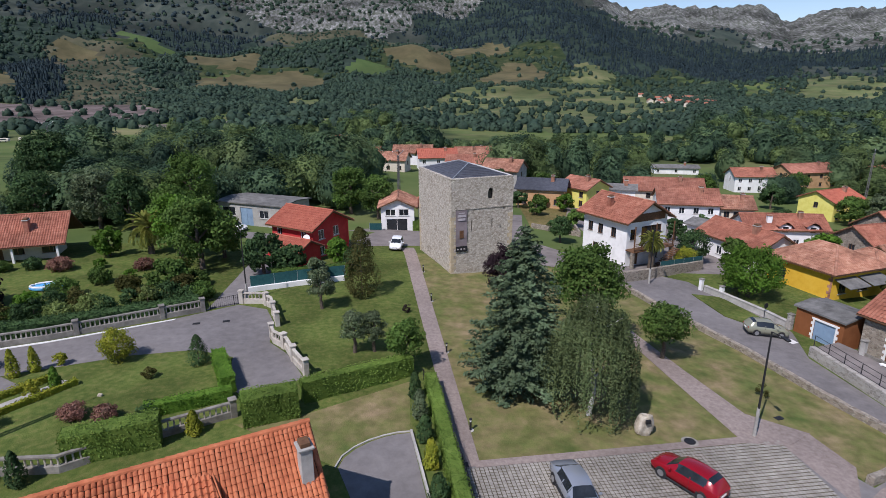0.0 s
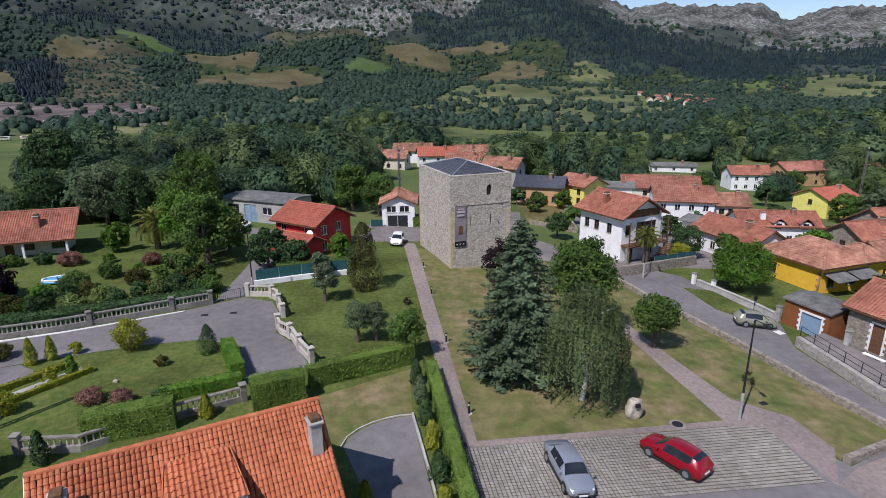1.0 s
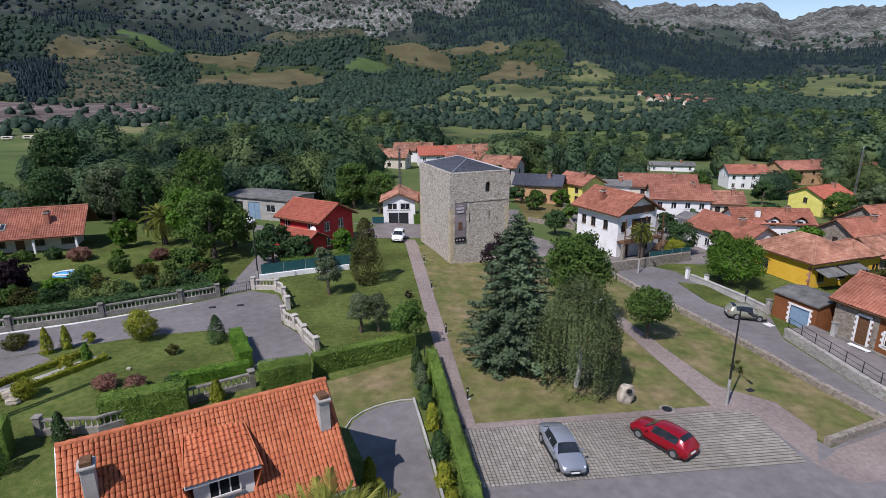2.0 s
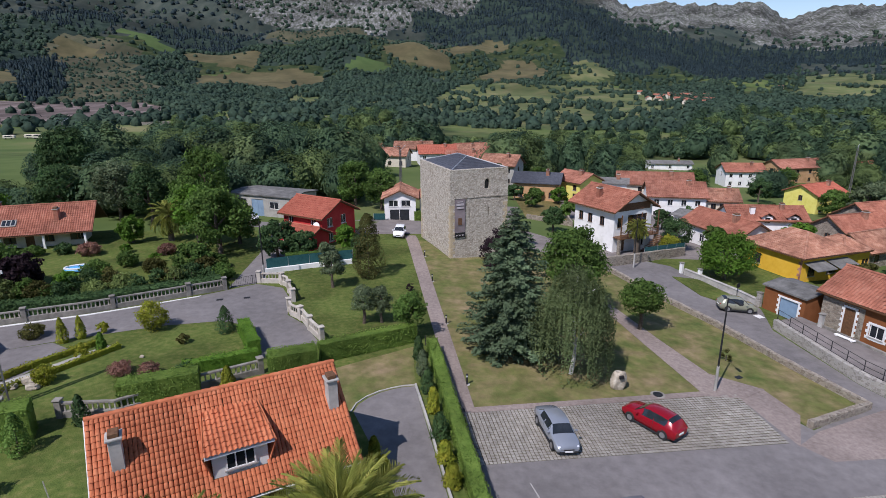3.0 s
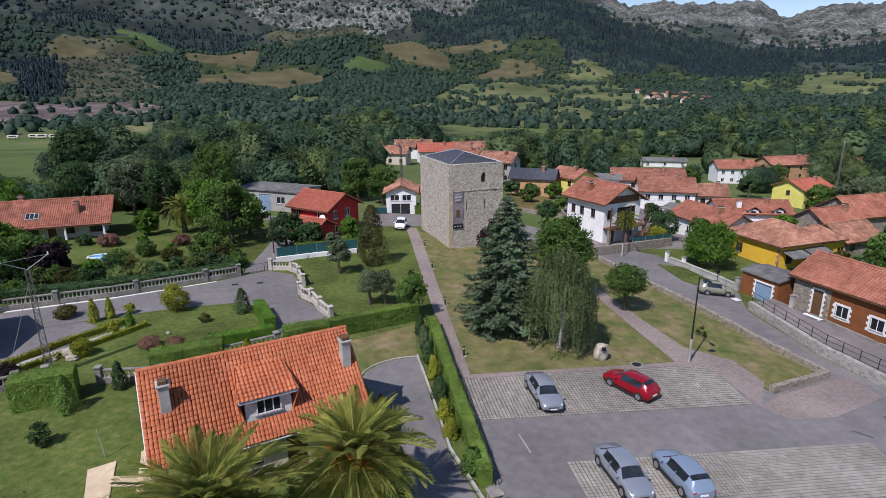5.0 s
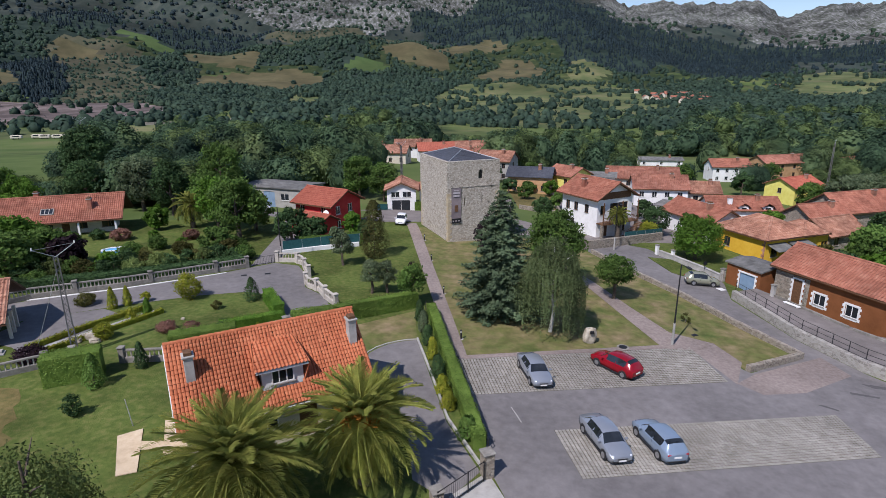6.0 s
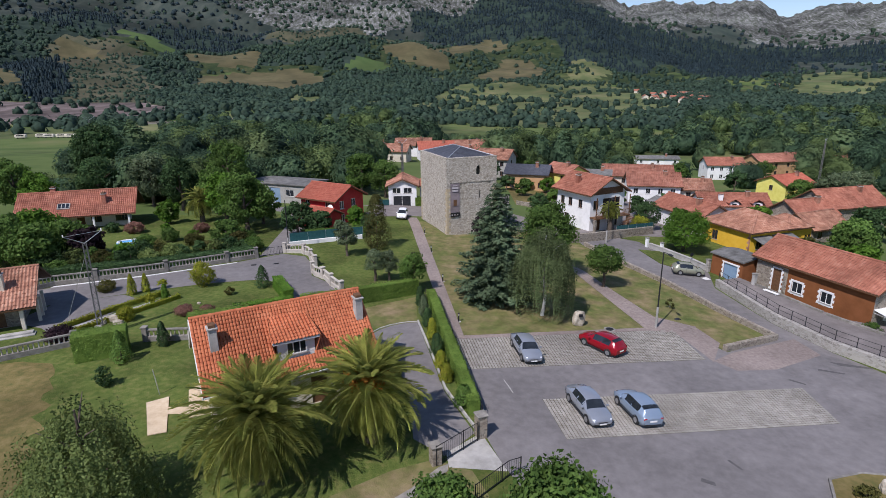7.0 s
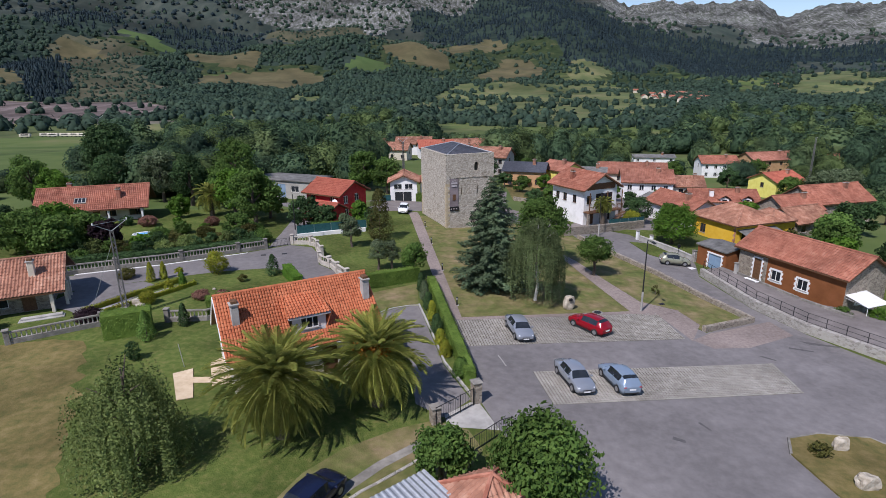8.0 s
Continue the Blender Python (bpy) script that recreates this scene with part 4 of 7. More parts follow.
# ---- tower ----
def build_tower():
    ang = math.degrees(math.atan2(0.311, 0.95))
    w, d, h, base = 7.75, 11.05, 10.95, 0.6
    t = thing("stone_tower", pose(6.47, 55.97, base, 0, 0, ang), "square medieval rubble-stone tower with a dark slate roof", "tower")
    arch = (4.55, 8.55, 0.72, 1.35)
    slits = [(2.45, 5.0, 0.16, 1.15), (5.05, 5.1, 0.16, 1.2), (6.5, 7.2, 0.2, 0.55), (6.1, 5.0, 0.2, 0.35)]
    f = facade("wall", (0, 0, -1), (1, 0, 0), w, h + 1, [(x, z + 1, a, b) for x, z, a, b in [arch] + slits], M["tower"], t, depth=0.55)
    facade("wall", (w, 0, -1), (0, 1, 0), d, h + 1, [(4, 9, 0.3, 1.0)], M["tower"], t, depth=0.5)
    facade("wall", (w, d, -1), (-1, 0, 0), w, h + 1, [], M["tower"], t)
    facade("wall", (0, d, -1), (0, -1, 0), d, h + 1, [(4.9, 8.0, 0.18, 0.8), (1.0, 1.2, 0.2, 0.5), (8.5, 9.2, 0.18, 0.6)], M["tower"], t, depth=0.5)
    for x, z, a, b in [arch] + slits:
        box_part("opening_back", (x - 0.02, x + a + 0.02, 0.5, 0.54, z - 0.02, z + b + 0.02), M["glass"], f)
    # pointed head of the upper window
    bm = bmesh.new()
    x, z, a, b = arch
    for s in (-1, 1):
        c = x + a / 2
        vs = [bm.verts.new((c + s * a / 2, yy, z + b)) for yy in (0.003, 0.4)] + [bm.verts.new((c + s * a / 2, yy, z + b - 0.5)) for yy in (0.003, 0.4)] + [bm.verts.new((c + s * 0.24, yy, z + b - 0.17)) for yy in (0.003, 0.4)] + [bm.verts.new((c, yy, z + b)) for yy in (0.003, 0.4)]
        bm.faces.new((vs[0], vs[2], vs[4], vs[6]))
        bm.faces.new((vs[2], vs[3], vs[5], vs[4]))
        bm.faces.new((vs[4], vs[5], vs[7], vs[6]))
    bmesh.ops.recalc_face_normals(bm, faces=bm.faces[:])
    part("arch_head", bm, M["tower"], t)
    box_part("string_course", (1.9, w - 0.3, -0.07, 0.0, 7.55, 7.75), M["tower"], t, bevel=0.02)
    # parapet rim and slate pyramid
    bm = bmesh.new()
    for a in ((-0.02, w + 0.02, -0.02, 0.42, h, h + 0.16), (-0.02, w + 0.02, d - 0.42, d + 0.02, h, h + 0.16), (-0.02, 0.42, 0.42, d - 0.42, h, h + 0.16), (w - 0.42, w + 0.02, 0.42, d - 0.42, h, h + 0.16)):
        add_box(bm, *a, bevel=0.03)
    part("parapet", bm, M["tower"], t)
    c = [(0.3, 0.3), (w - 0.3, 0.3), (w - 0.3, d - 0.3), (0.3, d - 0.3)]
    z0, z1 = h + 0.12, h + 1.25
    r = [(w / 2, w / 2 + 0.2), (w / 2, d - w / 2 - 0.2)]
    for i, (p, q) in enumerate(zip(c, c[1:] + c[:1])):
        rl, rr = ((r[0], r[0]), (r[0], r[1]), (r[1], r[1]), (r[1], r[0]))[i]
        el, er, a, b = Vector((*p, z0)), Vector((*q, z0)), Vector((*rl, z1)), Vector((*rr, z1))
        n = 9
        vs, fs = [], []
        for k in range(n):
            for v, up in ((k / n, 0.03), ((k + 1) / n, 0.0)):
                vs += [el.lerp(a, v) + Vector((0, 0, up)), er.lerp(b, v) + Vector((0, 0, up))]
            fs.append((4 * k, 4 * k + 1, 4 * k + 3, 4 * k + 2))
            if k:
                fs.append((4 * k - 2, 4 * k - 1, 4 * k + 1, 4 * k))
        mesh_ob("roof_slope", vs, fs, M["slate"], t)
    for p, q in ((c[0], r[0]), (c[1], r[0]), (c[2], r[1]), (c[3], r[1]), (r[0], r[1])):
        tube("hip_flashing", [(*p, z0 + 0.02 if p in c else z1 + 0.02), (*q, z1 + 0.02)], 0.07, M["galv"], t)
    # dressed corner stones
    for cx, cy, sx, sy in ((0, 0, 1, 1), (w, 0, -1, 1), (0, d, 1, -1)):
        z, k = -0.6, 0
        while z < h - 0.4:
            hh = 0.36 + 0.1 * ((k * 7) % 3) / 2
            a, b = (0.62, 0.34) if k % 2 else (0.34, 0.62)
            x0, x1 = sorted((cx - sx * 0.025, cx + sx * a))
            y0, y1 = sorted((cy - sy * 0.025, cy + sy * b))
            box_part("corner_stone", (x0, x1, y0, y1, z + 0.01, z + hh - 0.01), M["quoin"] if z < 6.6 else M["tower"], t, bevel=0.02)
            z, k = z + hh, k + 1
    return t


build_tower()


def build_banner():
    ang = math.degrees(math.atan2(0.311, 0.95))
    b = thing("tower_banner", pose(6.47, 55.97, 0.6, 0, 0, ang), "tall mauve cloth banner with pale print on the tower", "banner")
    n = 12
    vs = [(0.55 + 1.4 * i, -0.09 + 0.03 * math.sin(k * 0.9 + i), 3.35 + 4.2 * k / n) for k in range(n + 1) for i in (0, 0.5, 1)]
    fs = [(3 * k + i, 3 * k + i + 1, 3 * k + 4 + i, 3 * k + 3 + i) for k in range(n) for i in (0, 1)]
    mesh_ob("cloth", vs, fs, M["banner"], b)
    for i, (z, x0, x1, hgt) in enumerate(((7.15, 0.9, 1.6, 0.12), (6.75, 0.75, 1.75, 0.26), (6.35, 0.8, 1.7, 0.26))):
        box_part("print_bar", (x0, x1, -0.145, -0.13, z, z + hgt), M["pale_print"], b)
    box_part("printed_figure", (1.0, 1.5, -0.145, -0.13, 4.3, 5.2), M["wood"], b, bevel=0.004)
    box_part("bottom_panel", (0.53, 1.97, -0.15, -0.13, 2.75, 3.35), M["iron"], b, label="dark bottom panel of the banner")
    for x in (0.8, 1.2, 1.6):
        box_part("print_bar", (x - 0.1, x + 0.1, -0.165, -0.152, 2.95, 3.1), M["pale_print"], b)
    for z in (2.74, 7.55):
        tube("rail", [(0.5, -0.1, z), (2.0, -0.1, z)], 0.03, M["iron"], b)
    for z in (2.74, 7.55):
        for x in (0.6, 1.9):
            tube("bracket", [(x, 0.02, z), (x, -0.1, z)], 0.025, M["iron"], b)
    return b


build_banner()

# ---- trees and plants ----
RNG = np.random.default_rng(7)


def quads_mesh(name, P):
    """A mesh of loose quads from an array of N x 4 x 3 places."""
    n = len(P)
    me = bpy.data.meshes.new(name)
    me.vertices.add(4 * n)
    me.vertices.foreach_set("co", np.ascontiguousarray(P, dtype=np.float32).ravel())
    me.loops.add(4 * n)
    me.loops.foreach_set("vertex_index", np.arange(4 * n, dtype=np.int32))
    me.polygons.add(n)
    me.polygons.foreach_set("loop_start", np.arange(0, 4 * n, 4, dtype=np.int32))
    me.polygons.foreach_set("loop_total", np.full(n, 4, dtype=np.int32))
    me.update()
    me.validate()
    return me


def unit(v):
    return v / np.maximum(np.linalg.norm(v, axis=-1, keepdims=True), 1e-6)


def leaves(C, size, out=None, aspect=0.6, lean=0.8):
    """Leaf quads round the centres C, facing about outwards, in random turns; pointed at the tip."""
    n = len(C)
    nrm = RNG.normal(size=(n, 3))
    if out is not None:
        nrm = unit(nrm) * lean + unit(out)
    nrm = unit(nrm)
    a = unit(np.cross(nrm, RNG.normal(size=(n, 3))))
    b = np.cross(nrm, a)
    s = (np.asarray(size) * RNG.uniform(0.6, 1.35, n))[:, None] * 0.5
    t = s * aspect
    bend = nrm * s * 0.35
    return np.stack([C - a * s - bend, C - b * t, C + a * s - bend * 0.4, C + b * t], axis=1)


def crown_points(n_clump, per, rx, rz, cz, spread, flat=0.75):
    """Clumps of leaf centres in an uneven ellipsoid; returns centres and outward directions."""
    d = unit(RNG.normal(size=(n_clump, 3)))
    d[:, 2] = np.where(d[:, 2] < -flat, -d[:, 2], d[:, 2])
    r = RNG.uniform(0.5, 1.0, n_clump) ** 0.5 * RNG.uniform(0.82, 1.12, n_clump)
    C = d * r[:, None] * np.array([rx, rx, rz]) + np.array([0, 0, cz])
    off = unit(RNG.normal(size=(n_clump, per, 3))) * (RNG.uniform(0.2, 1, (n_clump, per, 1)) ** 0.5) * spread
    off[..., 2] *= 0.7
    P = (C[:, None, :] + off).reshape(-1, 3)
    return P, (off + 0.6 * d[:, None, :] * spread).reshape(-1, 3)


def trunk_part(h, r, mat, parent, top=0.7, limbs=5, spread=1.0):
    bm_pts = [(0, 0, -0.3), (0.03 * h, 0, h * 0.2), (0, 0.02 * h, h * top * 0.6), (0.01 * h, 0, h * top)]
    tr = tube("trunk", bm_pts, [r * 1.25, r, r * 0.7, r * 0.3], mat, parent, 8)
    for i in range(limbs):
        a = i * 2.4
        z0 = h * (0.28 + 0.07 * i)
        tube("limb", [(0, 0, z0), (math.cos(a) * spread * 0.5, math.sin(a) * spread * 0.5, z0 + h * 0.12), (math.cos(a) * spread, math.sin(a) * spread, z0 + h * 0.2)], [r * 0.5, r * 0.35, r * 0.12], mat, tr, 5)
    return tr


def crown_part(me_or_quads, mat, parent, name="crown", label=""):
    me = quads_mesh(name, me_or_quads)
    me.materials.append(mat)
    ob = new(name, me)
    ob.parent = parent
    return tagged(ob, label)


def broadleaf(x, y, h, w, mat, label, name="tree", leaf=0.24, dense=1.0, low=0.22, bark="bark", group="village garden trees"):
    t = thing(name, pose(x, y, gz(x, y), 0, 0, RNG.uniform(0, 360)), label, "tree", group)
    trunk_part(h, 0.035 * h ** 0.9 + 0.03, M[bark], t, 0.75, 5, w * 0.3)
    cz = h * (1 + low) / 2
    nc = int(95 * dense * max(0.55, (w / 5)) ** 1.3)
    P, o = crown_points(nc, 60, w * 0.45, h * (1 - low) / 2 * 0.92, cz, w * 0.11 + 0.18)
    crown_part(leaves(P, leaf * 1.15, o), mat, t)
    return t


def bush(x, y, h, w, mat, label, name="bush", leaf=0.14, n=1400, category="bush", group=""):
    t = thing(name, pose(x, y, gz(x, y), 0, 0, RNG.uniform(0, 360)), label, category, group)
    tube("stem", [(0, 0, -0.2), (0, 0, h * 0.5)], [0.05, 0.03], M["bark"], t, 5)
    n = int(n * min(3.2, max(0.6, (w / 1.5) ** 2)))
    P, o = crown_points(max(18, n // 30), 30, w * 0.42, h * 0.48, h * 0.5, w * 0.12 + 0.04, 0.9)
    P[:, 2] = np.abs(P[:, 2])
    crown_part(leaves(P, leaf, o), mat, t, "foliage")
    return t


def column(x, y, h, w, mat, label, name="cypress", leaf=0.14, n=1600, taper=0.8, category="shrub", group=""):
    t = thing(name, pose(x, y, gz(x, y), 0, 0, RNG.uniform(0, 360)), label, category, group)
    tube("stem", [(0, 0, -0.2), (0, 0, h * 0.7)], [0.06, 0.03], M["bark"], t, 5)
    z = RNG.uniform(0, 1, n)
    a = RNG.uniform(0, 6.283, n)
    lump = 1 + 0.16 * np.sin(a * 3 + z * 9) + 0.1 * np.sin(a * 5 - z * 14)
    r = w / 2 * np.sqrt(np.clip(1 - z ** (1.0 / max(0.2, 1.6 - taper)) * 0.98, 0, 1)) ** (0.4 + taper) * (0.55 + 0.45 * np.minimum(1, z * 6)) * lump * RNG.uniform(0.7, 1.05, n)
    P = np.stack([r * np.cos(a), r * np.sin(a), z * h], 1)
    o = np.stack([np.cos(a), np.sin(a), np.full(n, 0.5)], 1)
    crown_part(leaves(P, leaf, o, lean=0.5), mat, t, "foliage")
    return t


def spruce(x, y, h, w, mat, label, name="spruce", tiers=24):
    t = thing(name, pose(x, y, gz(x, y)), label, "tree")
    tube("trunk", [(0, 0, -0.3), (0, 0, h * 0.5), (0, 0, h * 0.97)], [0.24, 0.15, 0.03], M["bark"], t, 8)
    Q = []
    for k in range(tiers):
        z = h * (0.07 + 0.92 * (k / tiers) ** 0.95)
        reach = w / 2 * (1 - (k / tiers)) ** 0.75 * (0.8 if k < 2 else 1)
        nb = max(5, int(13 * (1 - k / tiers * 0.6)))
        for i in range(nb):
            a = 6.283 * i / nb + k * 0.7 + RNG.uniform(-0.2, 0.2)
            L = reach * RNG.uniform(0.72, 1.12) + 0.12
            m = max(6, int(L * 15))
            s = np.linspace(0.12, 1, m)
            droop = -0.28 * L * s ** 1.5 + 0.16 * L * s ** 3
            ctr = np.stack([np.cos(a) * L * s, np.sin(a) * L * s, z + droop], 1)
            side = np.array([-np.sin(a), np.cos(a), 0])
            for sg in (-1, 1, 0):
                wd = (0.34 * L * (1 - s * 0.75) + 0.12)[:, None] * RNG.uniform(0.3, 1.0, (m, 1))
                C = ctr + side * sg * wd * 0.7 + RNG.normal(scale=0.05, size=(m, 3)) - np.array([0, 0, 0.12]) * abs(sg)
                Q.append(leaves(C, 0.34, np.tile([np.cos(a) * 0.4, np.sin(a) * 0.4, 1.0], (m, 1)), aspect=0.45, lean=0.55))
    crown_part(np.concatenate(Q), mat, t)
    return t


def weeping(x, y, h, w, mat, label, name="birch", bark="bark_pale", tips=100, uneven=0.14):
    """A weeping tree: limb tips all round the crown, each with a curtain of hanging twigs."""
    t = thing(name, pose(x, y, gz(x, y)), label, "tree")
    trunk_part(h, 0.15, M[bark], t, 0.9, 7, w * 0.3)
    Q = []
    for i in range(tips):
        a, rr = i * 2.39996 + RNG.uniform(-0.3, 0.3), (RNG.uniform(0.02, 1)) ** 0.55
        cap = h * (1.0 - 0.40 * rr ** 2.2) * RNG.uniform(1 - uneven, 1.0)
        tip = np.array([math.cos(a) * rr * w * 0.47, math.sin(a) * rr * w * 0.47, cap])
        reach = h * RNG.uniform(0.28, 0.8) * (0.6 + 0.55 * rr)
        for k in range(11):
            off = RNG.normal(scale=(0.26, 0.26, 0.16))
            ln = min(reach * RNG.uniform(0.5, 1.0), cap - 0.35)
            m = max(5, int(ln / 0.12))
            s = np.linspace(0, 1, m)[:, None]
            P = tip + off + np.array([math.cos(a) * 0.35, math.sin(a) * 0.35, 0]) * np.sin(s * 2.2) + np.array([0, 0, -ln]) * s ** 1.15
            P = P + RNG.normal(scale=0.05, size=(m, 3))
            Q.append(leaves(P, 0.17, np.tile([math.cos(a), math.sin(a), 0.5], (m, 1)), aspect=0.5))
    crown_part(np.concatenate(Q), mat, t)
    return t


def frond_mesh(length, droop, mat, name="frond", leaflets=74, seed=0):
    """One arching palm leaf along x: a rib with narrow leaflets on both sides."""
    verts, faces = [], []
    n = 16
    rib = [Vector((length * (math.sin(droop * s) / droop), 0, length * ((math.cos(droop * s) - 1) / droop) + 0.18 * length * s * (1 - s))) for s in (i / n for i in range(n + 1))]

    def at(s):
        k = min(int(s * n), n - 1)
        return rib[k].lerp(rib[k + 1], s * n - k)

    for i in range(n):
        a, b = rib[i], rib[i + 1]
        w0, w1 = 0.05 * (1 - i / n) + 0.012, 0.05 * (1 - (i + 1) / n) + 0.012
        k = len(verts)
        verts += [a + Vector((0, -w0, 0)), a + Vector((0, w0, 0)), b + Vector((0, w1, 0)), b + Vector((0, -w1, 0))]
        faces.append((k, k + 1, k + 2, k + 3))
    rnd = random.Random(seed)
    for i in range(leaflets):
        s = 0.12 + 0.88 * i / leaflets
        p = at(s)
        ln = length * 0.20 * math.sin(math.pi * min(1, 0.18 + 0.80 * s)) ** 0.7 + 0.08
        for sg in (-1, 1):
            d = Vector((0.75 + rnd.uniform(-0.12, 0.12), sg * (0.85 - 0.3 * s), 0.18 - 0.35 * s + rnd.uniform(-0.18, 0.12))).normalized()
            q = p + d * ln * 0.55
            e = p + d * ln + Vector((0, 0, -0.22 * ln))
            wv = Vector((0.027, 0, 0.011))
            k = len(verts)
            verts += [p - wv * 0.6, p + wv * 0.6, q + wv, q - wv, e]
            faces += [(k, k + 1, k + 2, k + 3), (k + 3, k + 2, k + 4)]
    me = bpy.data.meshes.new(name)
    me.from_pydata(verts, [], faces)
    me.materials.append(mat)
    return me


def palm(x, y, h, reach, label, n=86, name="palm", trunk_h=None, frond_scale=1.0, fruit=False):
    t = thing(name, pose(x, y, gz(x, y), 0, 0, RNG.uniform(0, 360)), label, "palm tree", "palms by the house")
    th = trunk_h or h * 0.52
    tube("trunk", [(0, 0, -0.3), (0, 0, th * 0.5), (0, 0, th)], [0.42, 0.34, 0.40], M["bark"], t, 12)
    meshes = [frond_mesh(reach, d, M["leaf_palm"], seed=i) for i, d in enumerate((0.7, 1.0, 1.35, 1.8))]
    crown = tube("crown", [(0, 0, th - 0.1), (0, 0, th + 0.35)], [0.34, 0.14], M["bark"], t, 10)
    for i in range(n):
        k = i / n
        el = 84 - 128 * k ** 0.95
        me = meshes[min(3, int(k * 4))]
        ob = new("frond", me)
        ob.parent = crown
        sc = (0.80 + 0.25 * math.sin(k * 3.1)) * RNG.uniform(0.9, 1.08) * frond_scale
        ob.matrix_basis = Matrix.Translation((0, 0, th + 0.2 - 0.25 * k)) @ pose(0, 0, 0, 0, 0, i * 137.5) @ pose(0, 0, 0, RNG.uniform(-14, 14), -el, 0) @ Matrix.Diagonal((sc, sc, sc, 1))
    if fruit:
        ring = RNG.uniform(0, 6.283, 700)
        far = RNG.uniform(0.5, 1.5, 700)
        Q = leaves(np.stack([np.cos(ring) * far, np.sin(ring) * far, th + 1.25 - 0.35 * far + RNG.normal(scale=0.12, size=700)], 1), 0.3, aspect=0.35)
        crown_part(Q, M["flower_orange"], t, "fruit_cluster", "orange-brown fruit cluster")
    return t


M["leaf_olive"] = foliage("leaf_olive", [(0.0966, 0.138, 0.0397), (0.1518, 0.2, 0.0595), (0.2208, 0.269, 0.0926)])
M["flower_orange"] = foliage("palm_fruit", [(0.22, 0.09, 0.015), (0.30, 0.13, 0.02), (0.36, 0.18, 0.03)])

# trees round the tower and lawns
spruce(10.0, 31.4, 12.4, 9.2, M["leaf_spruce"], "tall blue-green spruce on the tower lawn")
weeping(13.9, 27.4, 8.9, 5.6, M["leaf_birch"], "weeping birch with fine grey-green hanging twigs")
broadleaf(17.2, 39.5, 8.6, 6.2, M["leaf"], "leafy green tree behind the spruce", leaf=0.26, dense=1.2)
broadleaf(22.8, 36.2, 4.7, 4.0, M["leaf"], "small round-crowned tree beside the footpath", leaf=0.2, low=0.34, dense=1.4)
broadleaf(11.2, 49.2, 5.6, 3.6, M["leaf_purple"], "dark purple-leaved plum tree by the tower", name="plum_tree", leaf=0.2, low=0.05, dense=1.2)
column(-3.0, 48.4, 7.0, 4.0, M["leaf_bronze"], "bronze-green conical conifer on the lawn", name="conifer", leaf=0.2, n=4200, taper=0.55, category="tree")
broadleaf(-6.4, 44.6, 3.9, 2.8, M["leaf_grey"], "slim young tree on the lawn", leaf=0.16, dense=1.2)
broadleaf(-2.5, 35.6, 3.6, 2.0, M["leaf_grey"], "young grey-leaved tree on the lawn", name="olive_tree", leaf=0.14, dense=1.2, group="young trees")
broadleaf(-0.9, 35.9, 3.5, 1.9, M["leaf_grey"], "young grey-leaved tree on the lawn", name="olive_tree", leaf=0.14, dense=1.2, group="young trees")
broadleaf(1.6, 33.0, 4.3, 2.7, M["leaf"], "small green tree at the end of the hedge", leaf=0.18, dense=1.3)
broadleaf(39.6, 52.0, 5.8, 6.6, M["leaf_bright"], "spreading light-green tree in a walled garden", leaf=0.24, low=0.08, dense=1.1)
for _x, _y, _h, _w, _m in ((44.6, 64, 4.0, 3.6, "leaf"), (60.5, 69, 4.5, 4.5, "leaf_bright"), (57.0, 66.5, 3.6, 3.4, "leaf"), (64.5, 52.5, 5.0, 6.0, "leaf"), (72, 58, 5.5, 6.5, "leaf_dark"), (80, 55, 5.5, 6.5, "leaf"), (60, 45, 3.5, 4.5, "leaf_bright"), (66, 42, 4, 5.5, "leaf_dark"),
                               (62, 48.5, 4.5, 5.5, "leaf"), (55, 45.5, 3.4, 4.0, "leaf_dark"), (97, 100, 8, 8, "leaf_grey"), (103, 104, 8.5, 8, "leaf_grey"), (109, 108, 8, 9, "leaf_grey"), (92.5, 104, 6.5, 6, "leaf"), (31, 118, 6, 5.5, "leaf"), (21, 122, 6, 6, "leaf_dark"), (44, 90.5, 3.5, 3.5, "leaf"), (88, 70, 5, 6, "leaf_dark"),
                               (84, 148, 6, 6, "leaf"), (112, 150, 6.5, 7, "leaf"), (100, 138, 5, 6, "leaf_dark"), (29.5, 86, 3.2, 3.0, "leaf"), (25.0, 96, 3.4, 3.4, "leaf"), (22.8, 103, 3.6, 3.4, "leaf_dark"), (31.5, 101, 3.4, 3.6, "leaf_bright"), (27.5, 104.5, 2.6, 3.4, "leaf"), (40.5, 101, 3.8, 3.6, "leaf"), (43.5, 79, 3.4, 3.2, "leaf_dark"), (58.5, 83.5, 3.4, 3.0, "leaf"), (74, 83, 4.0, 4.0, "leaf"), (75.5, 101, 4.4, 4.0, "leaf_dark"), (89, 125, 6, 6, "leaf_dark"), (57, 112, 4.5, 4, "leaf"), (69, 98, 4, 4, "leaf"), (53, 88, 3.6, 3.8, "leaf_dark"), (56, 50.5, 3.0, 3.4, "leaf_bronze")):
    broadleaf(_x, _y, _h, _w, M[_m], "green garden tree between the village houses", leaf=0.42, low=0.02, dense=0.45, group="village trees")
bush(27.9, 30.4, 1.1, 1.1, M["leaf_bronze"], "thin half-dry shrub on the verge", n=300, leaf=0.1)
palm(32.0, 60.8, 6.4, 1.7, "palm before the white house", n=44, name="garden_palm", trunk_h=3.8)
bush(37.4, 63.0, 2.6, 3.4, M["leaf_yellow"], "golden rounded shrub by the terrace", n=1500)
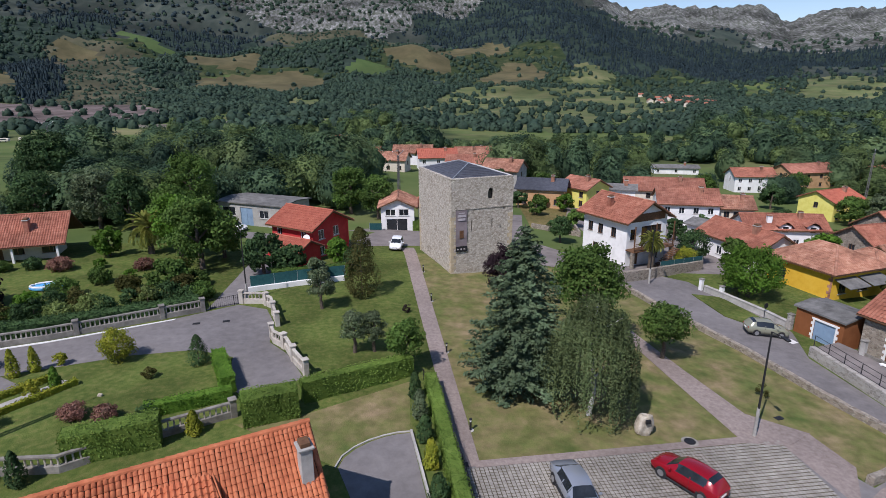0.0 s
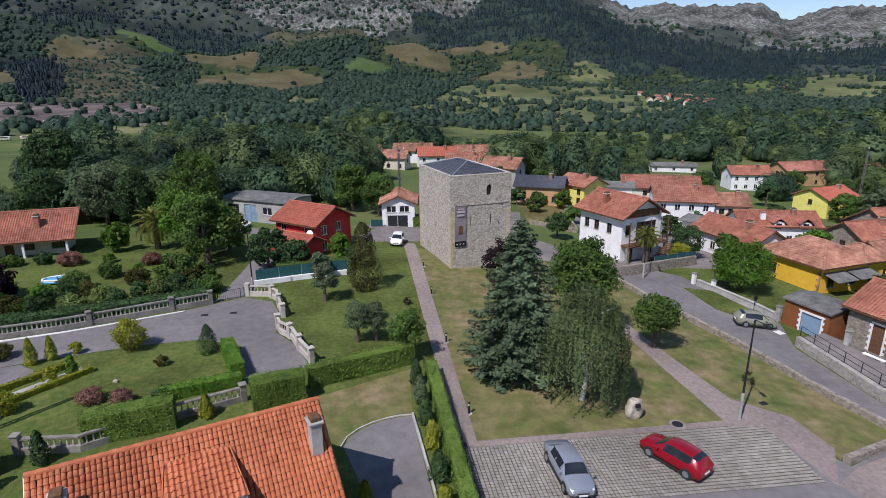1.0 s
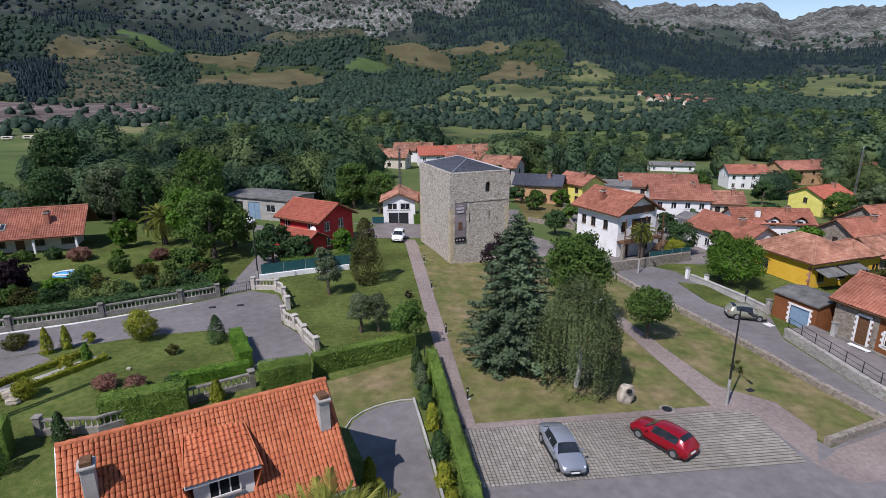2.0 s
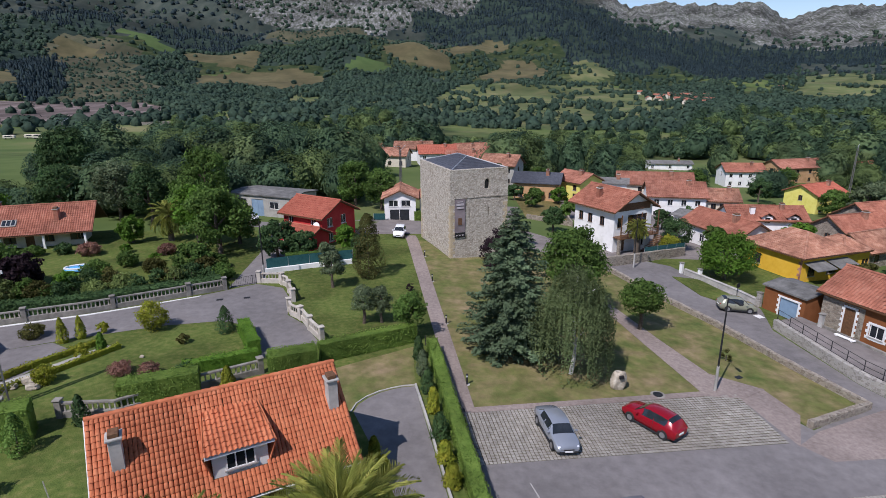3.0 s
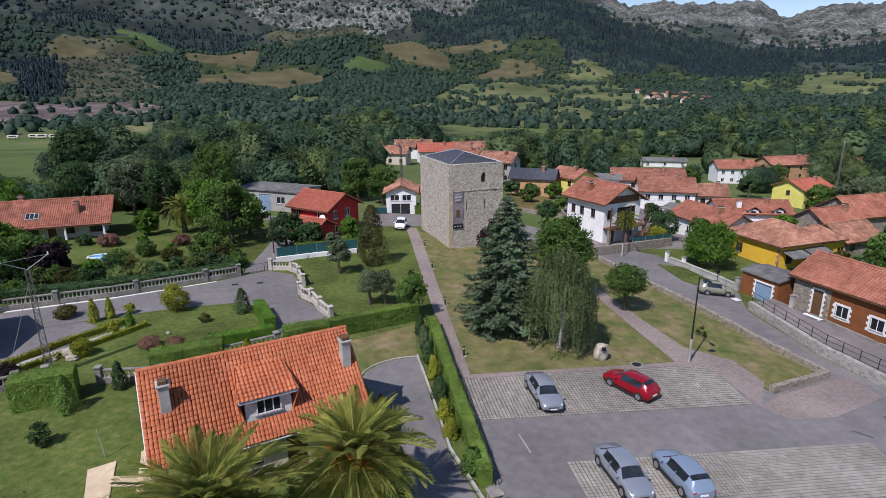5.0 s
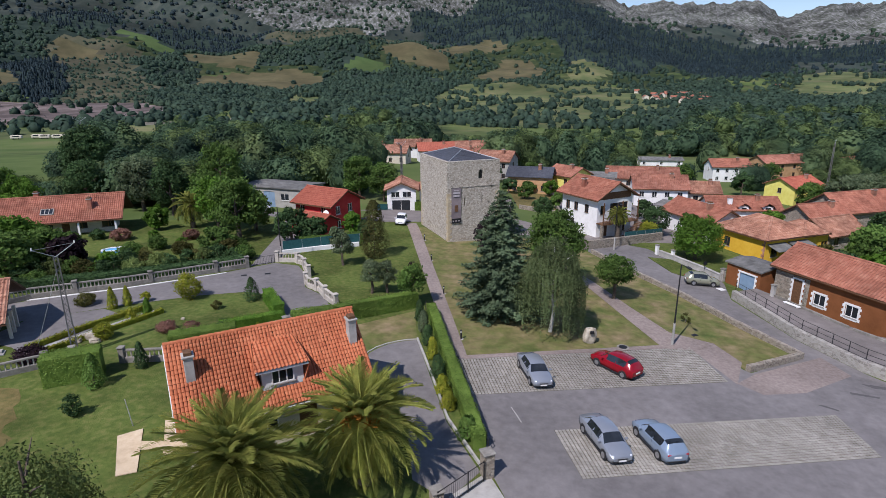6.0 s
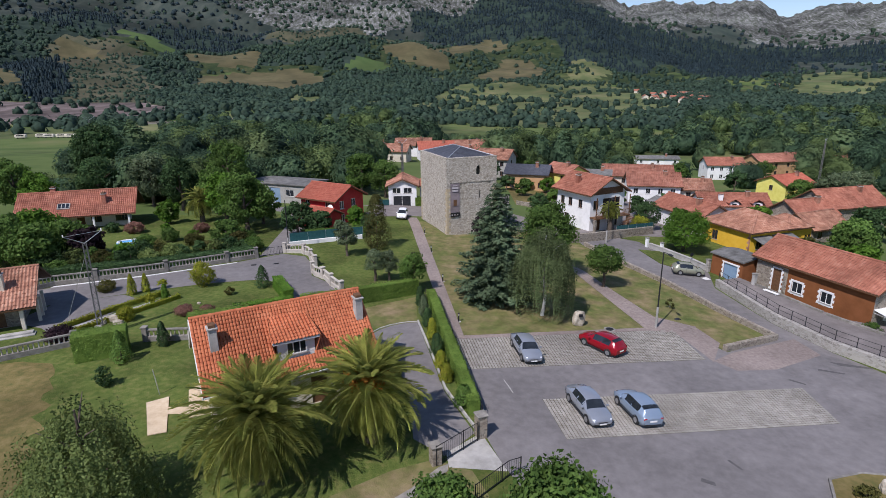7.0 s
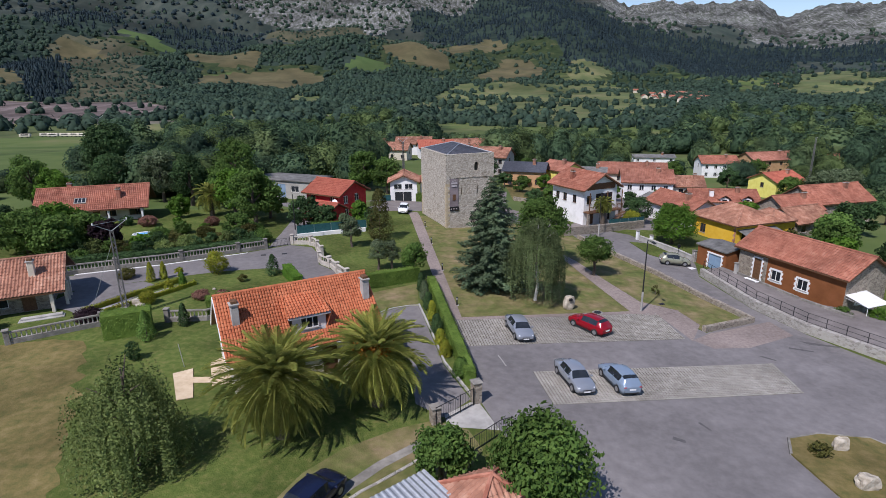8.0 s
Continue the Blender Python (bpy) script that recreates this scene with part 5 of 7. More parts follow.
broadleaf(39.6, 65.5, 4.6, 4.4, M["leaf_dark"], "dark garden tree by the street", leaf=0.22, low=0.02)
broadleaf(-66.0, 104.0, 13.5, 11.0, M["leaf_dark"], "tall dark round tree beside the meadow", leaf=0.5, low=0.03, dense=0.8)
broadleaf(23.8, 74.0, 4.0, 3.6, M["leaf_dark"], "rounded tree by the village street", leaf=0.24)

# foreground garden
palm(-6.4, 3.8, 7.0, 4.0, "big date palm with arching green fronds", n=104)
palm(-0.9, 7.3, 6.8, 3.7, "big date palm with arching green fronds and orange stalks", n=100, fruit=True)
weeping(-13.9, 1.5, 6.7, 5.6, M["leaf_olive"], "loose olive-green willow-like tree on the lawn", name="willow", bark="bark", tips=84, uneven=0.5)
broadleaf(3.0, -0.4, 3.5, 3.3, M["leaf"], "dense green tree by the car park corner", leaf=0.2, low=0.05, dense=1.5)
broadleaf(8.0, -2.6, 5.6, 5.4, M["leaf"], "dense broad green tree by the car park corner", leaf=0.24, low=0.05, dense=1.5)
for x, y, h, w, mt, what in ((-20.0, 14.4, 1.5, 1.4, "leaf_dark", "small round shrub on the lawn"), (-17.2, 26.6, 1.0, 1.8, "flower", "low flowering shrub in the garden"), (-19.4, 27.0, 0.9, 2.0, "flower", "low pink flower bed in the garden"),
                             (-20.4, 34.9, 2.6, 2.9, "leaf_yellow", "big yellow-green ball shrub in the garden"), (-24.4, 34.4, 1.0, 1.1, "leaf_yellow", "clipped yellow-green ball shrub"), (-16.8, 32.0, 0.8, 1.0, "leaf_bronze", "low shrub in a lawn bed"),
                             (-23.6, 29.9, 1.2, 1.2, "leaf_yellow", "clipped yellow-green ball shrub"), (-24.0, 26.0, 1.5, 1.7, "leaf_yellow", "golden shrub by the rockery"), (-14.6, 27.0, 0.9, 1.6, "leaf_dark", "low dark shrub at the hedge"),
                             (-29.6, 33.6, 1.2, 2.0, "leaf_bronze", "low hedge shrub by the lane"), (-27.6, 22.2, 1.1, 2.6, "leaf_purple", "purple shrub by the villa steps"), (-35.2, 20.4, 1.6, 2.2, "leaf_dark", "dark shrub before the villa"),
                             (26.5, 2.6, 0.9, 1.3, "leaf_bronze", "dry shrub in the planting bed"), (44.9, 24.6, 1.4, 1.8, "leaf", "shrub by the brown house gate"), (47.6, 23.4, 1.8, 2.2, "leaf_bright", "bushy garden plant by the brown house")):
    bush(x, y, h, w, M[mt], what)
for x, y, h, w, mt, what in ((-14.0, 34.0, 2.4, 1.7, "leaf_dark", "dark green conical conifer on the garden lawn"), (-26.6, 32.6, 2.2, 1.0, "leaf_yellow", "clipped golden column shrub"), (-25.6, 33.4, 2.0, 0.9, "leaf_yellow", "clipped golden column shrub"),
                             (-22.6, 30.8, 1.7, 0.9, "leaf_bright", "green column shrub in the garden"), (-18.6, 20.7, 2.1, 1.1, "leaf_dark", "dark clipped cypress by the low wall"), (-11.0, 24.9, 1.6, 1.1, "leaf_yellow", "clipped golden cypress by the low wall"),
                             (-20.6, 18.0, 2.6, 1.6, "leaf", "climber-covered post in the garden")):
    column(x, y, h, w, M[mt], what)
for x, y, h, w, mt in ((2.6, 26.6, 2.0, 1.2, "leaf_grey"), (2.9, 24.2, 1.7, 1.2, "leaf_dark"), (3.2, 21.6, 1.9, 1.0, "leaf_yellow"), (3.5, 18.8, 1.8, 1.3, "leaf_dark"), (3.7, 16.6, 1.4, 1.2, "leaf_yellow"), (4.0, 14.6, 1.4, 1.2, "leaf_yellow"), (5.0, 11.4, 1.5, 1.6, "leaf"),
                       (2.3, 29.0, 2.0, 1.0, "leaf_dark"), (-0.3, 16.6, 1.6, 0.9, "leaf_yellow"), (0.3, 15.2, 1.4, 0.9, "leaf_yellow")):
    column(x, y, h, w, M[mt], {"leaf_grey": "clipped blue-grey cypress in the drive border", "leaf_dark": "dark clipped cypress in the drive border", "leaf_yellow": "golden clipped cypress in the drive border", "leaf": "green clipped shrub in the drive border"}[mt], taper=0.3, group="drive border shrubs")

# garden of the tan house, and trees along the lane
palm(-30.8, 64.4, 6.4, 3.0, "garden palm on the lawn of the tan house", n=46, name="garden_palm", trunk_h=3.2)
for x, y, h, w, mt, low in ((-22.0, 57.4, 8.6, 7.4, "leaf", 0.02), (-26.5, 63.0, 8.0, 6.0, "leaf_bright", 0.05), (-21.0, 62.0, 6.0, 5.0, "leaf", 0.03), (-22.4, 49.8, 3.4, 4.2, "leaf", 0.0), (-14.4, 55.0, 5.0, 4.4, "leaf_dark", 0.02), (-11.4, 54.6, 3.6, 3.6, "leaf_dark", 0.02),
                            (-31.7, 82, 11.6, 8.0, "leaf", 0.05), (-30.5, 71, 8.0, 6.5, "leaf", 0.03), (-41.2, 41.4, 5.4, 6.0, "leaf", 0.0), (-36.4, 43.4, 4.4, 3.8, "leaf_purple", 0.0), (-39.5, 45.5, 5.2, 5.0, "leaf", 0.0), (-33.0, 44.2, 2.2, 2.6, "leaf_bright", 0.0), (-44.5, 47.5, 6.0, 5.5, "leaf_bright", 0.0), (-46.5, 44, 5.6, 6.5, "leaf", 0.0), (-52, 48, 5.4, 6.5, "leaf_dark", 0.0),
                            (-35.4, 63.4, 3.6, 3.4, "leaf_bright", 0.0), (-6.6, 57.6, 3.4, 2.8, "leaf_bright", 0.02), (-4.6, 55.2, 3.0, 2.4, "leaf_dark", 0.0), (-37.5, 74, 9.0, 6.5, "leaf_dark", 0.05), (-44, 78, 9.5, 7, "leaf_grey", 0.05), (-54, 80, 9.0, 7, "leaf_dark", 0.05),
                            (-8.0, 51.5, 2.8, 2.4, "leaf_grey", 0.1), (-63, 72, 9, 7, "leaf", 0.05), (-58.5, 70.5, 7.0, 6.0, "leaf_bright", 0.05), (-48, 36, 4.8, 5.5, "leaf", 0.0), (-3.6, 85.5, 7.5, 6, "leaf", 0.02), (9.5, 92, 7.5, 6, "leaf_dark", 0.02), (-8.5, 90, 8.5, 7, "leaf", 0.02)):
    broadleaf(x, y, h, w, M[mt], {"leaf": "leafy green garden tree among the village gardens", "leaf_bright": "light-green garden tree among the village gardens", "leaf_dark": "dark green garden tree among the village gardens", "leaf_purple": "dark purple garden tree among the village gardens", "leaf_grey": "grey-green garden tree among the village gardens"}[mt], leaf=0.34, low=low, dense=0.7, group="garden trees")
for x, y, h, w, mt in ((-27.0, 50.5, 1.6, 2.6, "leaf_bronze"), (-31.0, 52.8, 1.8, 2.6, "leaf"), (-28.6, 57.6, 1.3, 2.4, "flower"), (-24.6, 58.6, 1.0, 1.8, "leaf_bronze"), (-37.8, 57.4, 1.5, 3.0, "flower"), (-41.2, 58.0, 1.3, 2.2, "leaf_dark"), (-44.2, 57.2, 1.2, 2.4, "leaf"),
                       (-33.8, 58.2, 1.1, 1.6, "leaf_bright"), (-32.4, 48.8, 2.0, 3.0, "leaf"), (-20.4, 51.8, 1.6, 2.4, "leaf"), (-28.4, 54.0, 1.2, 1.6, "leaf_bright")):
    bush(x, y, h, w, M[mt], {"flower": "pink flowering garden shrub", "leaf_bronze": "bronze shrub on a garden lawn"}.get(mt, "green shrub on a garden lawn"), leaf=0.2, n=900, group="garden shrubs")
_mix = random.Random(21)
for k in range(22):
    u = (k + _mix.uniform(-0.3, 0.3)) / 21
    bush(-39.5 + 21.0 * u, 38.6 + 8.0 * u + _mix.uniform(-0.2, 2.4), _mix.uniform(1.3, 2.5), _mix.uniform(1.7, 3.2), M[_mix.choice(("leaf", "leaf_dark", "leaf_bronze", "leaf_olive", "leaf_dark", "leaf_bright"))], "loose shrub in the border behind the balustrade", leaf=0.2, n=700, group="border shrubs")


def poly_mesh(name, V, faces):
    """A mesh from an array of places and a list of index arrays, each of faces with one number of corners."""
    me = bpy.data.meshes.new(name)
    me.vertices.add(len(V))
    me.vertices.foreach_set("co", np.ascontiguousarray(V, dtype=np.float32).ravel())
    loops = np.concatenate([f.ravel() for f in faces]).astype(np.int32)
    total = np.concatenate([np.full(len(f), f.shape[1], dtype=np.int32) for f in faces])
    me.loops.add(len(loops))
    me.loops.foreach_set("vertex_index", loops)
    me.polygons.add(len(total))
    me.polygons.foreach_set("loop_start", (np.cumsum(total) - total).astype(np.int32))
    me.polygons.foreach_set("loop_total", total)
    return me


def far_trees(name, spots, per, mat, label, size, rings=3, seg=7):
    """Woods too far to count: every tree a lumpy crown under loose leaf sprays, all in one mesh. A spot: x, y, z, height, width, how conical."""
    S = np.array(spots)
    n = len(S)
    waves = [(RNG.normal(size=(n, 3, 1)) * f, RNG.uniform(0, 6.28, (n, 1)), g) for f, g in ((1.6, 0.15), (3.2, 0.14), (5.0, 0.10))]

    def crown(D, k):
        lump = 1 + sum(g * np.sin((D @ q)[..., 0] + ph) for q, ph, g in waves)
        t = (D[..., 2] + 0.75) / 1.75
        wide = S[:, 4, None] * 0.5 * k * lump * (1 - S[:, 5, None] * 0.85 * np.clip(t, 0, 1))
        z = S[:, 3, None] * (0.06 + 0.9 * t * (0.75 + 0.25 * lump) * (0.5 + 0.5 * k))
        return np.stack([S[:, 0, None] + D[..., 0] * wide, S[:, 1, None] + D[..., 1] * wide, S[:, 2, None] + z], -1)

    el = np.linspace(-0.7, 1.15, rings)
    az = np.arange(seg) * 2 * np.pi / seg
    D = np.array([(np.cos(e) * np.cos(a + e), np.cos(e) * np.sin(a + e), np.sin(e)) for e in el for a in az] + [(0, 0, 1.0)])
    core = crown(np.tile(D, (n, 1, 1)), RNG.uniform(0.7, 0.92, (n, len(D))))
    quads = np.array([(r * seg + i, r * seg + (i + 1) % seg, (r + 1) * seg + (i + 1) % seg, (r + 1) * seg + i) for r in range(rings - 1) for i in range(seg)])
    caps = np.array([((rings - 1) * seg + i, (rings - 1) * seg + (i + 1) % seg, rings * seg) for i in range(seg)])
    step = (np.arange(n) * len(D))[:, None, None]
    d = unit(RNG.normal(size=(n, per, 3)))
    d[..., 2] = np.where(d[..., 2] < -0.55, -d[..., 2], d[..., 2])
    C = crown(d, RNG.uniform(0.86, 1.1, (n, per))).reshape(-1, 3)
    Q = leaves(C, np.repeat(S[:, 4] * size, per), (d + np.array([0, 0, 0.25])).reshape(-1, 3), aspect=0.7, lean=0.3).reshape(-1, 3)
    V = np.concatenate([core.reshape(-1, 3), Q])
    me = poly_mesh(name, V, [(quads[None] + step).reshape(-1, 4), (caps[None] + step).reshape(-1, 3), (np.arange(len(Q)) + n * len(D)).reshape(-1, 4)])
    smooth = np.zeros(len(me.polygons), dtype=bool)
    smooth[:n * (len(quads) + len(caps))] = True
    me.polygons.foreach_set("use_smooth", smooth)
    me.update()
    me.materials.append(mat)
    ob = new(name, me)
    return tagged(ob, label, "wood", kind="stuff")


def wood_spots():
    mid, far, hill, pine = [], [], [], []
    rnd = random.Random(5)
    homes = [(v[1], v[2], v[4]) for v in VILLAGE]

    def clear(x, y):
        if -330 < x < -78 and 112 < y < 366 and x < -78 - (y - 112) * 0.42:
            return False
        if 74 < x < 135 and 96 < y < 208:
            return rnd.random() < 0.06
        if x > -9 and y < 145 and x < 98:
            return False
        if -30 < x < -8 and y < 92:
            return False
        for hx, hy, L in homes:
            k = (hx - 2) / (hy + 20)
            if abs(x - hx + k * (hy - y)) < L * 0.5 + 3 and hy - (22 if hy > 150 else 24) < y < hy + 6:
                return False
        return True

    y = 84.0
    while y < 520:
        step = 6.6 if y < 190 else 8.6 if y < 300 else 11.5
        x = -0.86 * (y + 40)
        while x < 0.86 * (y + 40):
            px, py = x + rnd.uniform(-0.45, 0.45) * step, y + rnd.uniform(-0.45, 0.45) * step
            open_land = noise.noise(Vector((px / 75, py / 48, 9.0)))
            if 2 < math.degrees(math.atan2(px, py + 10)) < 19 and py > 385:
                open_land += 0.5
            if -4 < math.degrees(math.atan2(px, py + 10)) < 12 and py > 300:
                open_land += 0.35
            bearing = math.degrees(math.atan2(px, py + 10))
            if bearing < -22 and py > 330:
                open_land += 0.8
            if (-40 < bearing < -7 and py > 340) or (3 < bearing < 27 and py > 350):
                open_land += 0.28
            if clear(px, py) and (open_land < 0.22 or y < 200):
                h = rnd.uniform(5.0, 9.0) if rnd.random() < 0.7 else rnd.uniform(10, 14.5)
                if y < 115:
                    h = min(h, 9.5)
                if px < -64 and py < 114:
                    h *= 0.42
                if py > 225 and (-40 < bearing < -7 or 3 < bearing < 27):
                    h *= 0.62
                elif x > 40 and y > 260:
                    h *= 1.2
                (mid if y < 190 else far).append((px, py, gz(px, py) - 0.3, h, (h * 0.6 + 3.4) * rnd.uniform(0.85, 1.2), 0.0 if rnd.random() < 0.9 else 0.7))
            x += step
        y += step
    for _ in range(40000):
        az = radians(rnd.uniform(-41, 42))
        r = 470 * (3400 / 470) ** rnd.random()
        x, y = r * math.sin(az), r * math.cos(az) - 10
        k = zone(x, y)
        chance = {"gravel": 0, "wood": 0.95, "pine": 1.0, "meadow": 0.035, "green_field": 0, "field": 0.01, "tan_field": 0.01, "heath": 0.5, "quarry": 0.03, "rock": 0.3, "far": 0.25}.get(k, 0.26)
        if k in ("meadow", "open") and abs(noise.noise(Vector((x / 120, y / 55, 6.5)))) < 0.07:
            chance = 0.6 if r > 850 else 0.14
        if k == "open" and noise.noise(Vector((x / 160, y / 90, 2.0))) > 0.05:
            chance = 0.7 if r > 850 or not -28 < math.degrees(az) < 27 else 0.2
        if rnd.random() < chance:
            h = rnd.uniform(7, 12) * (0.6 if k == "heath" else 1.0) * (1 + max(0, r - 1200) / 2600)
            (pine if k == "pine" or (k == "far" and rnd.random() < 0.6) else hill).append((x, y, gz(x, y) - 2, h * (1.25 if k == "pine" else 1), h * rnd.uniform(0.8, 1.25) * (0.8 if k == "pine" else 1.15), 1.0 if k == "pine" else 0.05))
    return mid, far, hill, pine


# distance haze is painted in: blue raised in both far leaf colours
M["hill_leaf_hazed"] = foliage("hill_leaf_hazed", [(0.0231, 0.044, 0.0319), (0.0358, 0.0618, 0.041), (0.0554, 0.0867, 0.0524)], 0.02, 0.2)
M["pine_leaf_hazed"] = foliage("pine_leaf_hazed", [(0.013, 0.0245, 0.0299), (0.019, 0.0326, 0.0377), (0.028, 0.0439, 0.0494)], 0.02, 0.1)
_mid, _far, _hill, _pine = wood_spots()
for _k, _m in enumerate(("wood_far", "wood_deep", "wood_light")):
    far_trees("village_wood", _mid[_k::3], 1000, M[_m], "dense green trees behind the village", 0.064, 7, 14)
    far_trees("valley_wood", _far[_k::3], 190, M[_m], "broad belt of trees across the valley floor", 0.13, 5, 10)
far_trees("hillside_wood", _hill, 6, M["hill_leaf_hazed"], "scattered copses and hedgerows on the slopes", 0.30)
far_trees("pine_wood", _pine, 5, M["pine_leaf_hazed"], "dark pine woods high on the mountain", 0.34, 3, 6)


# ---- walls, hedges and fences ----
def run_points(pts, step=2.0):
    out = []
    for (x0, y0), (x1, y1) in zip(pts, pts[1:]):
        n = max(1, round(math.hypot(x1 - x0, y1 - y0) / step))
        out += [(x0 + (x1 - x0) * i / n, y0 + (y1 - y0) * i / n) for i in range(n)]
    return out + [pts[-1]]


def wall_mesh(name, pts, width, low, high, mat, parent, wobble=0.0, label=""):
    """A solid run of wall along points, following the ground; low and high are heights over it."""
    ps = run_points(pts, 1.0)
    verts, faces = [], []
    for i, (x, y) in enumerate(ps):
        a, b = ps[max(0, i - 1)], ps[min(len(ps) - 1, i + 1)]
        d = Vector((b[0] - a[0], b[1] - a[1], 0)).normalized()
        s = Vector((-d.y, d.x, 0)) * (width / 2)
        z = gz(x, y)
        top = high + wobble * noise.noise(Vector((x * 0.9, y * 0.9, 3)))
        e = 1 + wobble * noise.noise(Vector((x * 1.3, y * 1.3, 5)))
        verts += [Vector((x, y, z + low)) - s * e, Vector((x, y, z + top - 0.03)) - s * e, Vector((x, y, z + top)) - s * 0.85 * e, Vector((x, y, z + top)) + s * 0.85 * e, Vector((x, y, z + top - 0.03)) + s * e, Vector((x, y, z + low)) + s * e]
    n = 6
    for i in range(len(ps) - 1):
        for k in range(n - 1):
            faces.append((i * n + k, i * n + k + 1, (i + 1) * n + k + 1, (i + 1) * n + k))
    faces += [tuple(range(n))[::-1], tuple(range((len(ps) - 1) * n, len(ps) * n))]
    return mesh_ob(name, verts, [f[::-1] for f in faces], mat, parent, label=label)


def stone_wall(pts, width, height, mat, label, cap=True, name="stone_wall"):
    t = thing(name, pose(0, 0, 0), label, "wall")
    wall_mesh("masonry", pts, width, -0.5, height, mat, t, 0.06)
    if cap:
        wall_mesh("coping", pts, width + 0.1, height - 0.02, height + 0.07, M["concrete"], t, 0.02)
    return t


def hedge(pts, width, height, mat, label, name="hedge", density=75, leaf=0.12):
    t = thing(name, pose(0, 0, 0), label, "hedge")
    wall_mesh("core", pts, width - 0.12, -0.1, height - 0.07, mat, t, 0.05)
    C, O = [], []
    for (x0, y0), (x1, y1) in zip(pts, pts[1:]):
        L = math.hypot(x1 - x0, y1 - y0)
        d = np.array([(x1 - x0) / L, (y1 - y0) / L, 0])
        s = np.array([-d[1], d[0], 0])
        for face, n in (("t", int(L * width * density)), ("a", int(L * height * density)), ("b", int(L * height * density)), ("e", int(width * height * density * 2))):
            u = RNG.uniform(0, L, n)
            v = RNG.uniform(-0.5, 0.5, n)
            h = RNG.uniform(0.02, 1, n) * height
            if face == "t":
                off, h, o = v * width, np.full(n, height), np.array([0, 0, 1.0])
            elif face in "ab":
                sg = 1 if face == "a" else -1
                off, o = np.full(n, sg * width / 2), s * sg
            else:
                u = np.where(RNG.random(n) < 0.5, 0.0, L)
                off, o = v * width, d
            rough = 0.05 * np.sin(u * 2.1 + h * 3) + RNG.normal(scale=0.03, size=n)
            P = np.array([x0, y0, 0]) + u[:, None] * d + off[:, None] * s
            P[:, 2] = np.array([gz(px, py) for px, py in P[:, :2]]) + h
            C.append(P + rough[:, None] * o)
            O.append(np.tile(o + np.array([0, 0, 0.2]), (n, 1)))
    crown_part(leaves(np.concatenate(C), leaf, np.concatenate(O), lean=0.6), mat, t, "foliage")
    return t


stone_wall([(25.9, 53.4), (28.0, 46.0), (30.9, 37.8), (32.9, 29.5), (34.7, 23.4), (28.5, 20.9)], 0.42, 0.55, M["rubble"], "low rubble wall round the lawn", cap=False, name="lawn_wall")
stone_wall([(36.7, 37.5), (36.9, 32.5), (37.1, 27.2), (38.6, 21.2), (42.0, 15.4), (47, 9)], 0.5, 0.95, M["rubble_pale"], "pale rubble retaining wall along the street", cap=False, name="retaining_wall")
draped("front_garden", [(36.8, 37.4), (37.0, 27.4), (38.7, 21.4), (42.1, 15.8), (49, 19), (47.5, 24.5), (43.5, 26.6), (39.9, 38.6)], M["street"], 0.0, "narrow front garden behind the retaining wall", "garden", thick=0.85)
stone_wall([(24.2, 54.6), (28.6, 56.6), (34.2, 59.4), (39.2, 62.0)], 0.45, 1.25, M["rubble"], "rubble garden wall by the white house", cap=False, name="garden_wall")
stone_wall([(35.3, 53.4), (36.3, 50.9), (37.9, 46.4), (38.5, 43.6)], 0.3, 0.7, M["concrete"], "low pale wall of the yellow house garden", name="garden_wall")
stone_wall([(-14.6, 49.4), (-10, 51.2), (-5.3, 52.6)], 0.25, 0.55, M["white"], "low whitewashed garden wall", cap=False, name="garden_wall")
stone_wall([(2.05, 25.0), (3.0, 19.2), (3.9, 13.2), (5.5, 8.6)], 0.14, 0.22, M["concrete"], "narrow concrete kerb along the drive border", cap=False, name="drive_kerb")
stone_wall([(-2.15, 21.5), (-1.9, 22.5), (-1.3, 23.35), (-0.5, 24.05), (0.4, 24.6), (1.2, 24.9), (2.0, 25.05)], 0.1, 0.07, M["concrete"], "concrete edging round the end of the drive", cap=False, name="drive_edging")
stone_wall([(24.7, 2.6), (25.6, 4.2), (28.0, 4.8), (31.3, 4.4), (33, 2)], 0.16, 0.16, M["cast_grey"], "kerb stones round the planting bed", cap=False, name="bed_kerb")
draped("road_edge", [(-36, 34.9), (-27.7, 38.2), (-19.3, 42.5), (-19.2, 42.8), (-27.6, 38.6), (-35.9, 35.3)], M["gravel_white"], 0.016, "white edge strip beside the lane", "edge strip", thick=0.03)

stone_wall([(-2.2, -2.0), (-1.3, -1.0), (0.3, 0.3), (1.6, 1.5), (3.9, 3.9)], 0.2, 0.05, M["rubble_pale"], "line of pale stones edging the track", cap=False, name="stone_edging")
hedge([(-8.4, 25.9), (-5.2, 27.0)], 1.5, 2.0, M["leaf_hedge"], "tall clipped green hedge block", density=110)
hedge([(-5.2, 28.3), (2.0, 32.4)], 0.9, 1.6, M["leaf_hedge"], "long clipped green hedge behind the small lawn", density=90)
hedge([(-17.2, 22.6), (-12.6, 24.2)], 1.4, 1.9, M["leaf_hedge"], "clipped green hedge block by the low wall", density=90)
hedge([(-24.3, 18.5), (-20.9, 19.9)], 1.6, 2.2, M["leaf_hedge"], "big clipped green hedge block on the lawn", density=90)
hedge([(-12.5, 34.0), (-10.4, 29.6)], 1.0, 1.3, M["leaf_bright"], "fresh green clipped hedge beside the courtyard", density=110)
hedge([(-14.9, 27.0), (-10.0, 29.0)], 0.9, 0.9, M["leaf_bright"], "low fresh green hedge along the garden", density=90)
